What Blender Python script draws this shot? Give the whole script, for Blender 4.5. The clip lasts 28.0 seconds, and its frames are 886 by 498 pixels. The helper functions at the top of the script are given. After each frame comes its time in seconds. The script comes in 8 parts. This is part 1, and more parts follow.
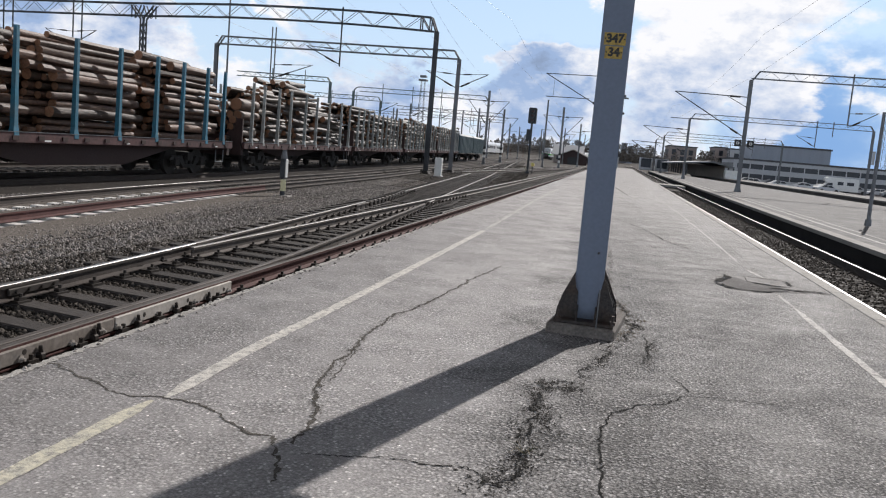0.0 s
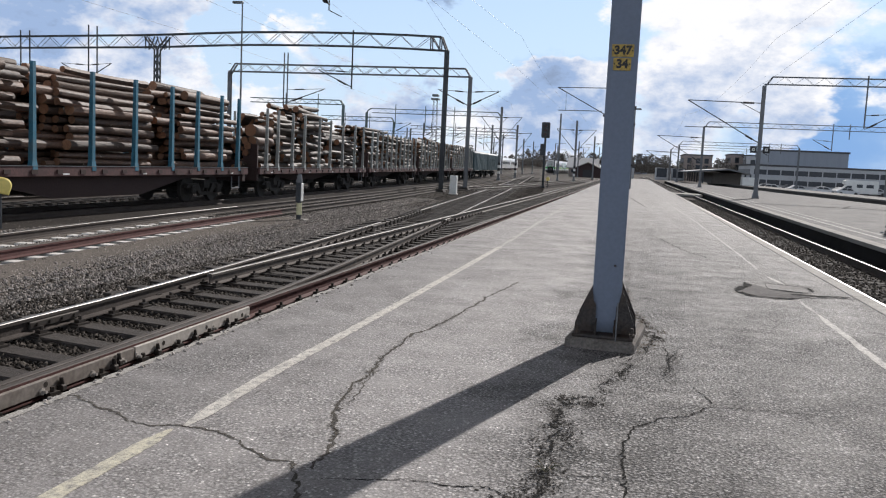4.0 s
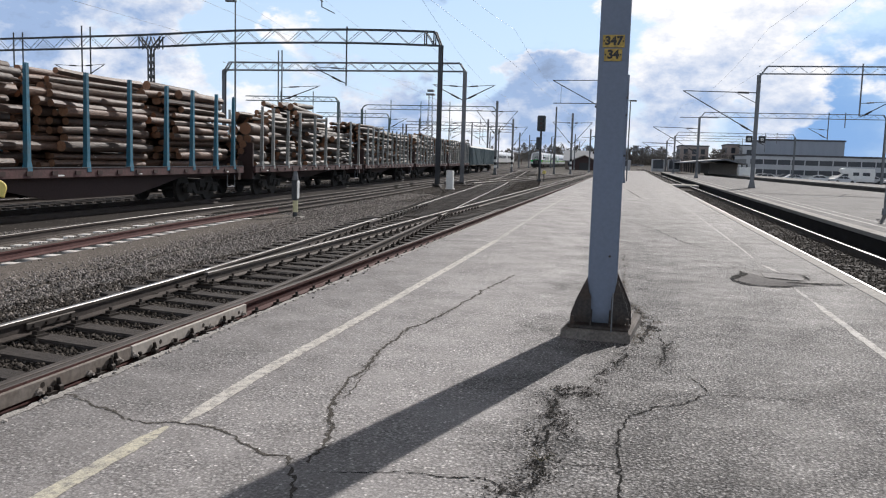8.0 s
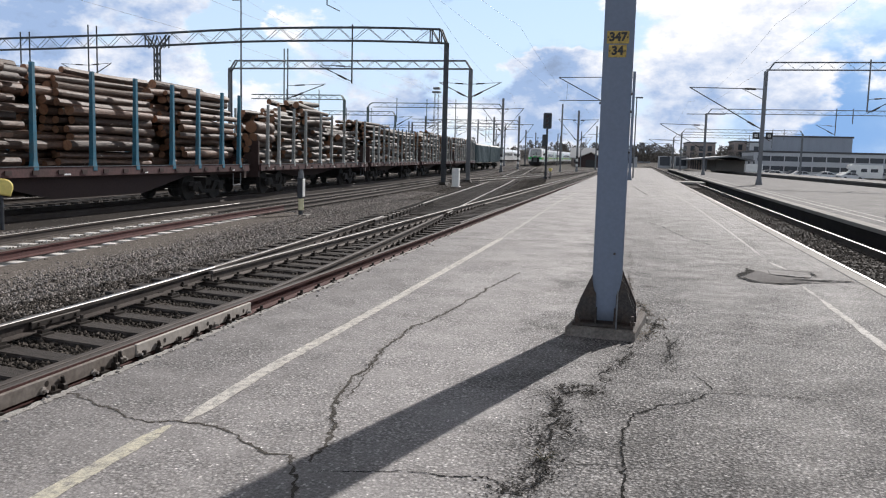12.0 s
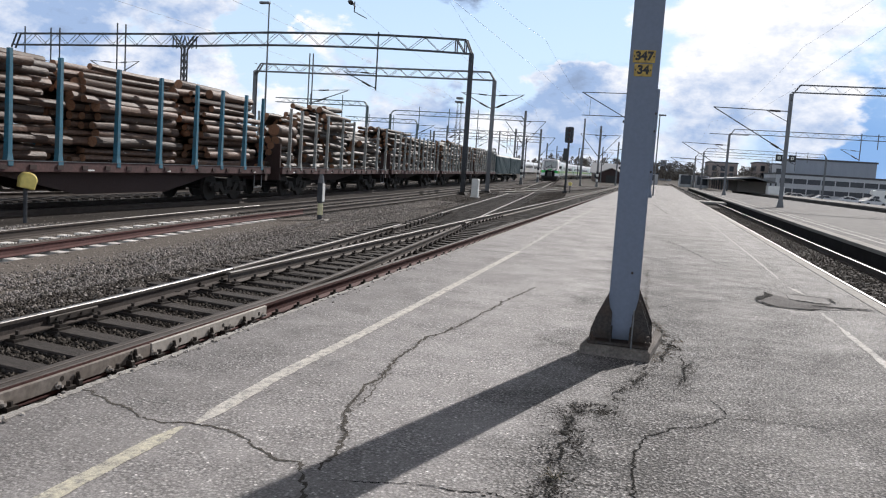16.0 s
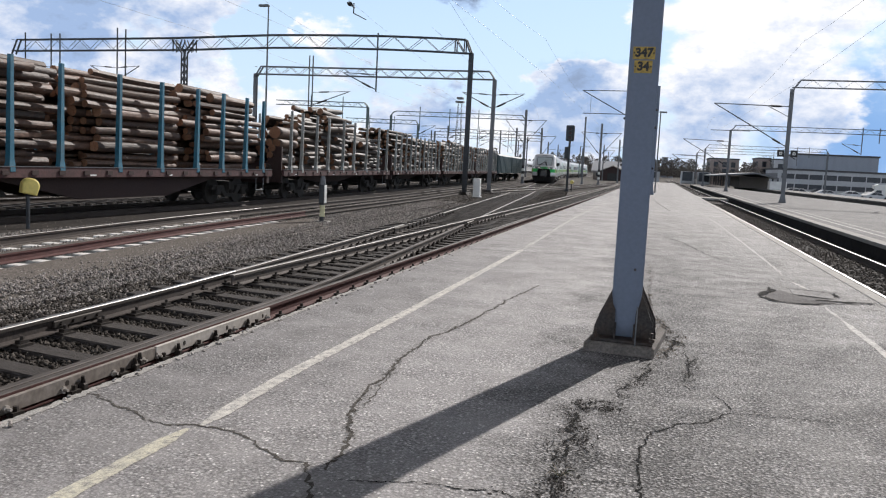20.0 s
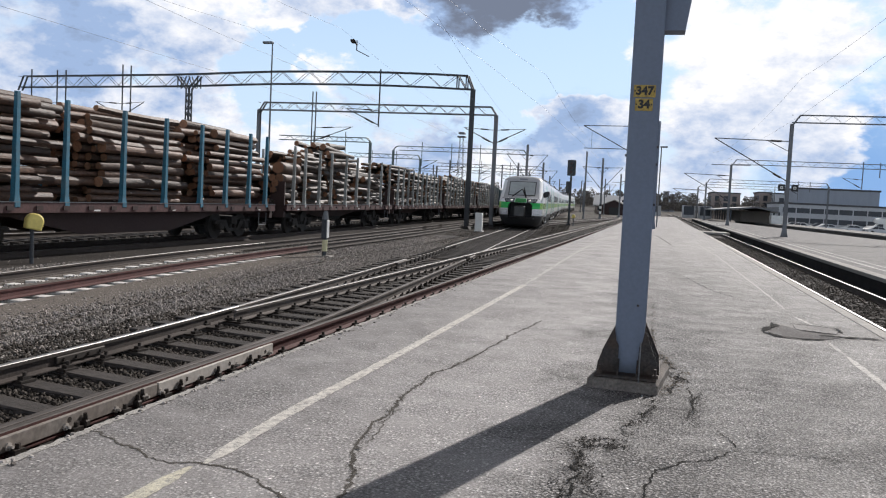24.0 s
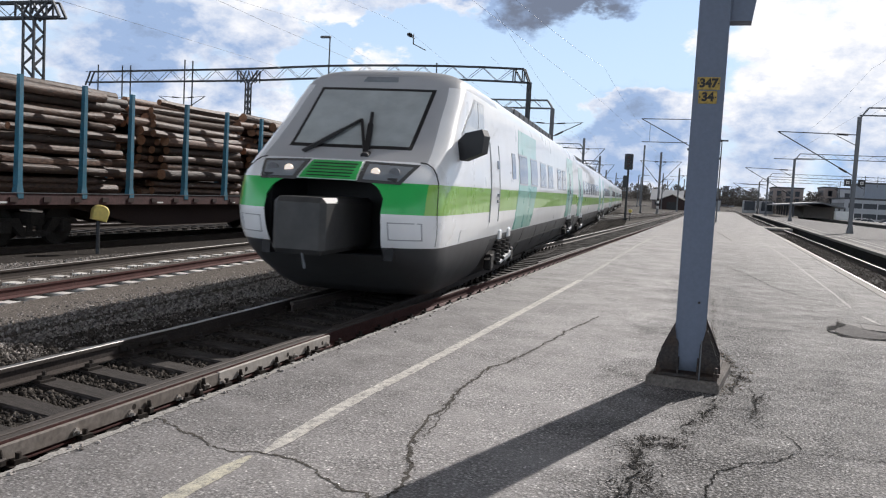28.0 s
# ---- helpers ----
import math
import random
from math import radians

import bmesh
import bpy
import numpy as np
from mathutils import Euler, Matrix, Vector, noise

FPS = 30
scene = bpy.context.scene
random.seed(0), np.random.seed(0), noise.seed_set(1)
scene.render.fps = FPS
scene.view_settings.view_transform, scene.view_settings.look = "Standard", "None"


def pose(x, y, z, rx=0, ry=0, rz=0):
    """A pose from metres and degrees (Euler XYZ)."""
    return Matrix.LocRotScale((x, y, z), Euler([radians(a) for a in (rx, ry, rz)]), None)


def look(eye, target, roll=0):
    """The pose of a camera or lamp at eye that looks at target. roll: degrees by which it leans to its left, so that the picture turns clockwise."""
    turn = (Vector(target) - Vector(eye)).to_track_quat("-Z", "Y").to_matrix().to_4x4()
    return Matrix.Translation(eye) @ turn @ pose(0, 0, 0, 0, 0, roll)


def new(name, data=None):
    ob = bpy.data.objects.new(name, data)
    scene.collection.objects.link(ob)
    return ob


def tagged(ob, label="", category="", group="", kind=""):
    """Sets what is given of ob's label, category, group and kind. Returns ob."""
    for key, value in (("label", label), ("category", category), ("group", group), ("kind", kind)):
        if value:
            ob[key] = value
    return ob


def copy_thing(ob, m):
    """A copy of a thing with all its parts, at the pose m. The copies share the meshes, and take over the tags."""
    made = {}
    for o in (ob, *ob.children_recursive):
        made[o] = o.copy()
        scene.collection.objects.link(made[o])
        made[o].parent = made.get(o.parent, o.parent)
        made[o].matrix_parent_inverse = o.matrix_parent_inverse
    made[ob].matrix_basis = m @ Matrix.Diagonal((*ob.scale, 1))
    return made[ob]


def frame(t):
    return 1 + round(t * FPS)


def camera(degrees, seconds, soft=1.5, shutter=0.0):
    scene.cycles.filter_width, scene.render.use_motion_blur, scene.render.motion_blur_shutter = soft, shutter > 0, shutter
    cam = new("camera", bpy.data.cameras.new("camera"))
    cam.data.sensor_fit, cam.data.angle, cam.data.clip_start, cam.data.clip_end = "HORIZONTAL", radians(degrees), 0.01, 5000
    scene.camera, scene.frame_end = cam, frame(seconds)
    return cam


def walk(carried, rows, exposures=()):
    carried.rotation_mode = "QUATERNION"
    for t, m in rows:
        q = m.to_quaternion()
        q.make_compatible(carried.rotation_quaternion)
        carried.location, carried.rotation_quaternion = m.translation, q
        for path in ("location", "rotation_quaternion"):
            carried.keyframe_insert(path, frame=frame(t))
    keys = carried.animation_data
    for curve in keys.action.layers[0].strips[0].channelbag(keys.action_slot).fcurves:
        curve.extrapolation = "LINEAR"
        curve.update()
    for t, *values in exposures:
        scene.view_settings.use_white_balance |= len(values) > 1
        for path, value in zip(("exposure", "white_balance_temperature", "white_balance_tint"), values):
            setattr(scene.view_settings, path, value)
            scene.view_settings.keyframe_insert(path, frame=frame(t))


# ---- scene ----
SECONDS = 28.0
cam = camera(56.15, SECONDS, soft=1.15, shutter=0.15)
CAMERA_ROWS = [
    (0, -0.067, -0.037, 1.55, 82.84, -4.86, 11.78),
    (0.5, -0.051, -0.031, 1.552, 82.92, -4.12, 12.35),
    (1, -0.055, -0.032, 1.554, 83.99, -4.29, 12.31),
    (1.5, -0.046, -0.036, 1.555, 84.2, -4.43, 13.1),
    (2, -0.059, -0.035, 1.574, 84.89, -3.61, 13.32),
    (2.5, -0.047, -0.039, 1.561, 85.39, -3.29, 13.32),
    (3, -0.043, -0.034, 1.555, 84.61, -3.14, 12.87),
    (3.5, -0.047, -0.025, 1.554, 84.11, -2.65, 12.79),
    (5.5, -0.034, -0.003, 1.559, 83.91, -2.8, 12.73),
    (6, -0.04, -0.007, 1.554, 84.48, -1.89, 13.02),
    (6.5, -0.031, -0.014, 1.553, 84.31, -2.02, 13.49),
    (7, -0.018, -0, 1.552, 83.59, -2.48, 12.46),
    (7.5, -0.025, -0.015, 1.55, 83.54, -2.42, 12.04),
    (8, -0.012, -0.02, 1.542, 83.69, -1.67, 12.54),
    (8.5, -0.01, -0.02, 1.543, 84.01, -2.26, 12.79),
    (9, -0, 0.001, 1.55, 83.74, -1.82, 11.52),
    (9.5, -0.014, -0, 1.547, 83.63, -1.6, 12.19),
    (10, -0, 0.006, 1.552, 84.22, -0.74, 12.35),
    (10.5, -0.001, 0.005, 1.551, 83.69, -1.38, 12.21),
    (11, 0, 0, 1.55, 83.44, -1.59, 12.51),
    (11.5, 0.004, 0.009, 1.54, 83.7, -1.39, 12.96),
    (13.5, 0.003, 0.012, 1.546, 82.54, -2.09, 13.16),
    (14, -0.007, 0.015, 1.554, 83.57, -2.2, 14.53),
    (14.5, -0.01, 0.016, 1.549, 83.74, -2.07, 14.23),
    (15, -0.01, 0.008, 1.537, 83.55, -1.04, 14.25),
    (15.5, -0.005, 0.011, 1.542, 83.1, -1.83, 15.14),
    (16, -0.005, 0.008, 1.561, 84.1, -3.69, 14.36),
    (16.5, -0.004, 0.005, 1.535, 83.11, -2.31, 14.44),
    (17, -0.005, 0.011, 1.542, 82.97, -2.19, 14.75),
    (17.5, 0.005, 0.006, 1.549, 83.68, -2.05, 15.26),
    (18, -0.003, 0.001, 1.557, 84.21, -2.86, 15.34),
    (18.5, 0.001, -0.007, 1.544, 84.61, -1.88, 15.48),
    (19, -0.014, -0.005, 1.557, 84.89, -2.4, 15.14),
    (19.5, -0.011, 0.005, 1.549, 84.79, -2.89, 15.43),
    (20, -0.004, 0.003, 1.554, 84.11, -2.88, 14.45),
    (20.5, -0.005, -0, 1.561, 84.37, -2.78, 15.15),
    (21, -0.015, 0.008, 1.556, 84.66, -3.18, 14.92),
    (21.5, -0.017, 0.012, 1.558, 85.23, -3.31, 14.91),
    (23.5, -0.005, -0.02, 1.58, 86.28, -3.69, 13.64),
    (24, -0.008, -0.025, 1.574, 86.45, -2.84, 14.58),
    (24.5, -0.016, -0.021, 1.574, 86.51, -3.45, 15.55),
    (25, -0.006, -0.034, 1.577, 86.46, -3.57, 15.39),
    (25.5, -0.008, -0.026, 1.574, 86.26, -3.33, 15.45),
    (26, -0.012, -0.009, 1.572, 85.94, -3.32, 15.92),
    (26.5, -0.025, -0.014, 1.567, 85.5, -3.08, 16.42),
    (27, -0.023, 0.001, 1.573, 85.75, -2.61, 18.3),
    (27.5, -0.03, -0.001, 1.57, 85.61, -2.82, 17.99),
    (28, -0.039, -0.013, 1.574, 85.82, -3.08, 18.34),
]
walk(cam, [(r[0], pose(*r[1:])) for r in CAMERA_ROWS], exposures=[(0, -0.06), (5, -0.02), (8, 0.0), (14, 0.06), (21, 0.06), (25, 0.0), (28, 0.0)])

# ---- world and sun ----
SUN_AZ = math.atan2(0.297, 1.0)      # from +y towards +x
SUN_EL = radians(34)
world = bpy.data.worlds.new("world")
scene.world = world
world.use_nodes = True


def build_world():
    nt = world.node_tree
    nt.nodes.clear()
    N, L = nt.nodes.new, nt.links.new
    out = N("ShaderNodeOutputWorld")
    bg = N("ShaderNodeBackground")
    sky = N("ShaderNodeTexSky")
    sky.sky_type = "NISHITA"
    sky.sun_disc = False
    sky.sun_elevation = SUN_EL
    sky.sun_rotation = SUN_AZ
    sky.air_density, sky.dust_density, sky.ozone_density = 1.0, 0.35, 3.0
    tc = N("ShaderNodeTexCoord")
    sep = N("ShaderNodeSeparateXYZ")
    L(tc.outputs["Generated"], sep.inputs[0])

    def math_node(op, a, b=None, clamp=False):
        n = N("ShaderNodeMath")
        n.operation = op
        n.use_clamp = clamp
        for i, v in enumerate((a, b)):
            if v is None:
                continue
            if isinstance(v, (int, float)):
                n.inputs[i].default_value = v
            else:
                L(v, n.inputs[i])
        return n.outputs[0]

    def vec_node(op, a, b, scale=None):
        n = N("ShaderNodeVectorMath")
        n.operation = op
        for i, v in enumerate((a, b)):
            if v is None:
                continue
            if isinstance(v, tuple):
                n.inputs[i].default_value = v
            else:
                L(v, n.inputs[i])
        if scale is not None:
            n.inputs["Scale"].default_value = scale
        return n

    def span(value, a, b, c, d, smooth=False):
        n = N("ShaderNodeMapRange")
        n.interpolation_type = "SMOOTHSTEP" if smooth else "LINEAR"
        for i, v in enumerate((a, b, c, d)):
            n.inputs[i + 1].default_value = v
        L(value, n.inputs[0])
        return n.outputs[0]

    def noise_node(vec, scale, detail, rough):
        n = N("ShaderNodeTexNoise")
        n.inputs["Scale"].default_value = scale
        n.inputs["Detail"].default_value = detail
        n.inputs["Roughness"].default_value = rough
        L(vec, n.inputs["Vector"])
        return n

    def mix_node(fac, a, b, blend="MIX"):
        n = N("ShaderNodeMix")
        n.data_type = "RGBA"
        n.blend_type = blend
        for i, v in ((0, fac), (6, a), (7, b)):
            if isinstance(v, (int, float, tuple)):
                n.inputs[i].default_value = v
            else:
                L(v, n.inputs[i])
        return n.outputs[2]

    way = tc.outputs["Generated"]
    flat = vec_node("MULTIPLY", way, (1.0, 1.0, 1.7)).outputs[0]
    seeded = vec_node("ADD", flat, (CLOUD_SEED, 0.0, 0.0)).outputs[0]
    curl = noise_node(seeded, 11, 5, 0.6)
    curl_off = vec_node("SCALE", vec_node("SUBTRACT", curl.outputs["Color"], (0.5, 0.5, 0.5)).outputs[0], None, 0.16).outputs[0]
    bent = vec_node("NORMALIZE", vec_node("ADD", way, curl_off).outputs[0], None).outputs[0]
    low = noise_node(seeded, 9.0, 9, 0.56).outputs["Fac"]
    soft = noise_node(seeded, 9.0, 3, 0.5).outputs["Fac"]
    up = noise_node(vec_node("ADD", seeded, (0.012, 0.0, 0.045)).outputs[0], 9.0, 3, 0.5).outputs["Fac"]
    bank, gloom = low, None
    # cloud banks and clear gaps: bearing, height, radius in degrees, weight, darkness of the underside
    for az, el, radius, weight, dark in CLOUD_BANKS:
        az, el = radians(az), radians(el)
        c = vec_node("DOT_PRODUCT", bent, (math.sin(az) * math.cos(el), math.cos(az) * math.cos(el), math.sin(el))).outputs["Value"]
        lobe = span(c, math.cos(radians(radius)), 1.0, 0.0, 1.0, True)
        bank = math_node("ADD", bank, math_node("MULTIPLY", lobe, weight))
        if dark:
            d = math_node("MULTIPLY", lobe, dark)
            gloom = math_node("ADD", gloom, d) if gloom else d
    # a heavy cloud base overhead, whose lower rim shows at the top of the view
    over = span(sep.outputs[2], 0.26, 0.5, 0.0, 1.0, True)
    bank = math_node("ADD", bank, math_node("MULTIPLY", over, 0.3))
    cover = span(bank, 0.46, 0.59, 0.0, 1.0, True)
    body = math_node("SUBTRACT", span(bank, 0.5, 0.95, 0.0, 0.95), math_node("MULTIPLY", math_node("SUBTRACT", soft, up), 2.6))
    body = math_node("ADD", body, span(low, 0.35, 0.7, -0.22, 0.22))
    fluff = noise_node(seeded, 30.0, 7, 0.62).outputs["Fac"]
    body = math_node("ADD", body, span(fluff, 0.32, 0.68, -0.4, 0.4))
    shade = math_node("ADD", body, gloom)
    white = mix_node(span(shade, 0.0, 1.3, 0.0, 1.0), (1.0, 1.0, 1.0, 1), (0.36, 0.49, 0.72, 1))
    white = mix_node(span(shade, 1.5, 2.6, 0.0, 1.0), white, (0.19, 0.225, 0.3, 1))
    white = mix_node(over, white, (0.115, 0.108, 0.106, 1))
    white = mix_node(1.0, white, (CLOUD_GAIN, CLOUD_GAIN, CLOUD_GAIN * 1.03, 1), "MULTIPLY")
    blue = mix_node(1.0, sky.outputs[0], (SKY_GAIN * 0.85, SKY_GAIN, SKY_GAIN * 1.2, 1), "MULTIPLY")
    blue = mix_node(span(sep.outputs[2], 0.05, 0.6, 0.92, 0.0), blue, (6.8, 8.4, 10.3, 1))
    # deeper blue where the haze thins out low over the horizon: bearing, height, radius, amount
    for az, el, radius, amount in ((12.0, 3.0, 6.5, 0.85), (-5.0, 3.8, 4.5, 0.5)):
        az, el = radians(az), radians(el)
        c = vec_node("DOT_PRODUCT", bent, (math.sin(az) * math.cos(el), math.cos(az) * math.cos(el), math.sin(el))).outputs["Value"]
        blue = mix_node(span(c, math.cos(radians(radius)), 1.0, 0.0, amount, True), blue, (1.9, 4.0, 8.0, 1))
    cloud = mix_node(cover, blue, white)
    # unseen sky away from the sun is brightened to fill shaded sides
    dot = vec_node("DOT_PRODUCT", way, (math.sin(SUN_AZ) * math.cos(SUN_EL), math.cos(SUN_AZ) * math.cos(SUN_EL), math.sin(SUN_EL))).outputs["Value"]
    lit = vec_node("SCALE", cloud, None)
    L(span(dot, -1.0, 0.3, 2.1, 1.08), lit.inputs["Scale"])
    L(lit.outputs[0], bg.inputs[0])
    bg.inputs[1].default_value = 0.09
    L(bg.outputs[0], out.inputs[0])


CLOUD_BANKS = ((-11.5, 15.0, 8.0, 0.3, 2.4), (4.0, 11.0, 8.0, 0.13, -0.5), (-27.0, 7.6, 4.5, -0.2, 0), (-11.5, 8.6, 6.0, -0.24, 0), (-18.5, 9.0, 5.0, -0.2, 0),
               (-40.0, 8.5, 6.5, 0.2, 1.05), (-6.0, 10.2, 4.8, -0.22, 0), (-31.0, 6.5, 4.0, 0.12, 0.5), (-23.7, 13.0, 4.5, 0.22, 0.35), (-33.0, 10.5, 3.5, 0.12, 0), (-4.0, 5.6, 3.6, 0.16, 0.2), (4.5, 6.2, 4.0, 0.17, 0.25),
               (-6.0, 3.4, 5.0, 0.15, 0.75), (1.0, 2.8, 4.5, 0.1, 0.4), (8.0, 2.8, 5.0, 0.06, 0.4), (13.0, 10.5, 3.5, 0.05, 0), (9.5, 4.9, 3.6, 0.13, 0.05), (13.0, 3.2, 4.5, -0.12, 0), (-16.0, 4.4, 7.0, 0.12, 0.95), (-33.5, 4.6, 3.0, 0.05, 0.4))
CLOUD_SEED, SKY_GAIN, CLOUD_GAIN = 2.2, 1.15, 10.5
build_world()
sun = new("sun", bpy.data.lights.new("sun", "SUN"))
sun.data.energy, sun.data.angle, sun.data.color = 5.0, radians(0.55), (1.0, 0.95, 0.91)
sun.matrix_world = look((0, 0, 60), (-60 * math.sin(SUN_AZ) * math.cos(SUN_EL), -60 * math.cos(SUN_AZ) * math.cos(SUN_EL), 60 - 60 * math.sin(SUN_EL)))

# ---- materials ----
def material(name, base, rough=0.8, metal=0.0, grain=40.0, grain_amt=0.25, stain=0.8, stain_amt=0.25, bump=0.2, bump_scale=60.0, island=0.0, spec=0.4, tint=None, coat=0.0, stretch=None, relief=0.01):
    """Principled surface with variation at two scales, relief, and a shift per object or per piece."""
    m = bpy.data.materials.new(name)
    m.use_nodes = True
    nt = m.node_tree
    N, L = nt.nodes.new, nt.links.new
    p = nt.nodes["Principled BSDF"]
    tc = N("ShaderNodeTexCoord")
    vec = tc.outputs["Object"]
    if stretch:
        mp = N("ShaderNodeMapping")
        mp.inputs["Scale"].default_value = stretch
        L(vec, mp.inputs[0])
        vec = mp.outputs[0]
    fine = N("ShaderNodeTexNoise")
    fine.inputs["Scale"].default_value = grain
    fine.inputs["Detail"].default_value = 4
    L(vec, fine.inputs["Vector"])
    wide = N("ShaderNodeTexNoise")
    wide.inputs["Scale"].default_value = stain
    wide.inputs["Detail"].default_value = 5
    wide.inputs["Roughness"].default_value = 0.62
    L(vec, wide.inputs["Vector"])
    lo = tuple(c * (1 - grain_amt) for c in base[:3]) + (1,)
    hi = tuple(min(1, c * (1 + grain_amt)) for c in base[:3]) + (1,)
    mix = N("ShaderNodeMix")
    mix.data_type = "RGBA"
    mix.inputs[6].default_value, mix.inputs[7].default_value = lo, hi
    r1 = N("ShaderNodeMapRange")
    r1.inputs[1].default_value, r1.inputs[2].default_value = 0.3, 0.7
    L(fine.outputs["Fac"], r1.inputs[0])
    L(r1.outputs[0], mix.inputs[0])
    st = N("ShaderNodeMix")
    st.data_type = "RGBA"
    tone = tint or tuple(c * 0.45 for c in base[:3])
    st.inputs[7].default_value = tuple(tone[:3]) + (1,)
    L(mix.outputs[2], st.inputs[6])
    r2 = N("ShaderNodeMapRange")
    r2.inputs[1].default_value, r2.inputs[2].default_value, r2.inputs[4].default_value = 0.42, 0.72, stain_amt
    L(wide.outputs["Fac"], r2.inputs[0])
    L(r2.outputs[0], st.inputs[0])
    colour = st.outputs[2]
    if island:
        oi = N("ShaderNodeObjectInfo")
        geo = N("ShaderNodeNewGeometry")
        add = N("ShaderNodeMath")
        add.operation = "ADD"
        L(oi.outputs["Random"], add.inputs[0])
        L(geo.outputs["Random Per Island"], add.inputs[1])
        fr = N("ShaderNodeMath")
        fr.operation = "FRACT"
        L(add.outputs[0], fr.inputs[0])
        r3 = N("ShaderNodeMapRange")
        r3.inputs[3].default_value, r3.inputs[4].default_value = 1 - island, 1 + island
        L(fr.outputs[0], r3.inputs[0])
        hs = N("ShaderNodeHueSaturation")
        L(r3.outputs[0], hs.inputs["Value"])
        L(colour, hs.inputs["Color"])
        colour = hs.outputs[0]
    L(colour, p.inputs["Base Color"])
    r4 = N("ShaderNodeMapRange")
    r4.inputs[3].default_value, r4.inputs[4].default_value = max(0.02, rough - 0.12), min(1, rough + 0.12)
    L(wide.outputs["Fac"], r4.inputs[0])
    L(r4.outputs[0], p.inputs["Roughness"])
    p.inputs["Metallic"].default_value = metal
    p.inputs["Specular IOR Level"].default_value = spec
    p.inputs["Coat Weight"].default_value = coat
    if bump:
        bt = N("ShaderNodeTexNoise")
        bt.inputs["Scale"].default_value = bump_scale
        bt.inputs["Detail"].default_value = 5
        L(vec, bt.inputs["Vector"])
        b = N("ShaderNodeBump")
        b.inputs["Strength"].default_value = bump
        b.inputs["Distance"].default_value = relief
        L(bt.outputs["Fac"], b.inputs["Height"])
        L(b.outputs[0], p.inputs["Normal"])
    return m


def asphalt_material(name, base, pale, worn=None, spec=0.22, rough=0.68, grimy=None):
    """Worn asphalt: pale aggregate in a grey binder, mottled, with coarse relief; a rougher stretch where the binder
    has washed out, its colour darkened also for the shade in its relief.
    """
    m = material(name, base, rough=rough, grain=90, grain_amt=0.3, stain=0.7, stain_amt=0.4, bump=0, spec=spec)
    nt = m.node_tree
    N, L = nt.nodes.new, nt.links.new
    p = nt.nodes["Principled BSDF"]
    src = p.inputs["Base Color"].links[0].from_socket
    tc = N("ShaderNodeTexCoord")
    vec = tc.outputs["Object"]

    def noise_fac(scale, detail, rough):
        n = N("ShaderNodeTexNoise")
        n.inputs["Scale"].default_value, n.inputs["Detail"].default_value, n.inputs["Roughness"].default_value = scale, detail, rough
        L(vec, n.inputs["Vector"])
        return n.outputs["Fac"]

    def span(value, a, b, c, d):
        n = N("ShaderNodeMapRange")
        for i, v in enumerate((a, b, c, d)):
            n.inputs[i + 1].default_value = v
        L(value, n.inputs[0])
        return n.outputs[0]

    def calc(op, a, b):
        n = N("ShaderNodeMath")
        n.operation = op
        for i, v in enumerate((a, b)):
            if isinstance(v, (int, float)):
                n.inputs[i].default_value = v
            else:
                L(v, n.inputs[i])
        return n.outputs[0]

    # single pale stones
    vo = N("ShaderNodeTexVoronoi")
    vo.inputs["Scale"].default_value = 50
    L(vec, vo.inputs["Vector"])
    pick = N("ShaderNodeSeparateColor")
    L(vo.outputs["Color"], pick.inputs[0])
    stones = calc("MULTIPLY", span(pick.outputs[0], 0.62, 0.95, 0.0, 1.0), span(vo.outputs["Distance"], 0.25, 0.5, 1.0, 0.0))
    stones = calc("MULTIPLY", stones, span(noise_fac(9, 3, 0.6), 0.36, 0.62, 0.15, 1.0))
    mx = N("ShaderNodeMix")
    mx.data_type = "RGBA"
    mx.inputs[7].default_value = (*pale, 1)
    L(stones, mx.inputs[0])
    L(src, mx.inputs[6])
    coarse = span(noise_fac(1.5, 6, 0.7), 0.36, 0.64, 0.12, 0.8)
    zone = None
    if worn:
        x0, y1, amount = worn
        sep = N("ShaderNodeSeparateXYZ")
        L(vec, sep.inputs[0])
        edge = calc("MULTIPLY", calc("SUBTRACT", noise_fac(0.9, 5, 0.6), 0.5), 2.4)
        zone = calc("MULTIPLY", span(calc("ADD", sep.outputs[0], edge), x0 - 0.35, x0 + 0.35, 0.0, 1.0), span(calc("ADD", sep.outputs[1], calc("MULTIPLY", edge, 2.0)), y1 - 15.0, y1 + 14.0, 1.0, 0.3))
        coarse = calc("ADD", coarse, calc("MULTIPLY", zone, 0.6))
    grain = calc("ADD", 1.0, calc("MULTIPLY", span(noise_fac(46, 4, 0.7), 0.4, 0.6, -0.5, 0.5), coarse))
    # a few larger bright chips
    chip = N("ShaderNodeTexVoronoi")
    chip.inputs["Scale"].default_value = 36
    L(vec, chip.inputs["Vector"])
    chip_pick = N("ShaderNodeSeparateColor")
    L(chip.outputs["Color"], chip_pick.inputs[0])
    chips = calc("MULTIPLY", span(chip_pick.outputs[1], 0.84, 0.93, 0.0, 1.25), span(chip.outputs["Distance"], 0.14, 0.34, 1.0, 0.0))
    # dark binder between the stones
    gaps = calc("MULTIPLY", span(vo.outputs["Distance"], 0.34, 0.6, 0.0, 0.5), coarse)
    grain = calc("ADD", calc("MULTIPLY", grain, calc("SUBTRACT", 1.0, gaps)), chips)
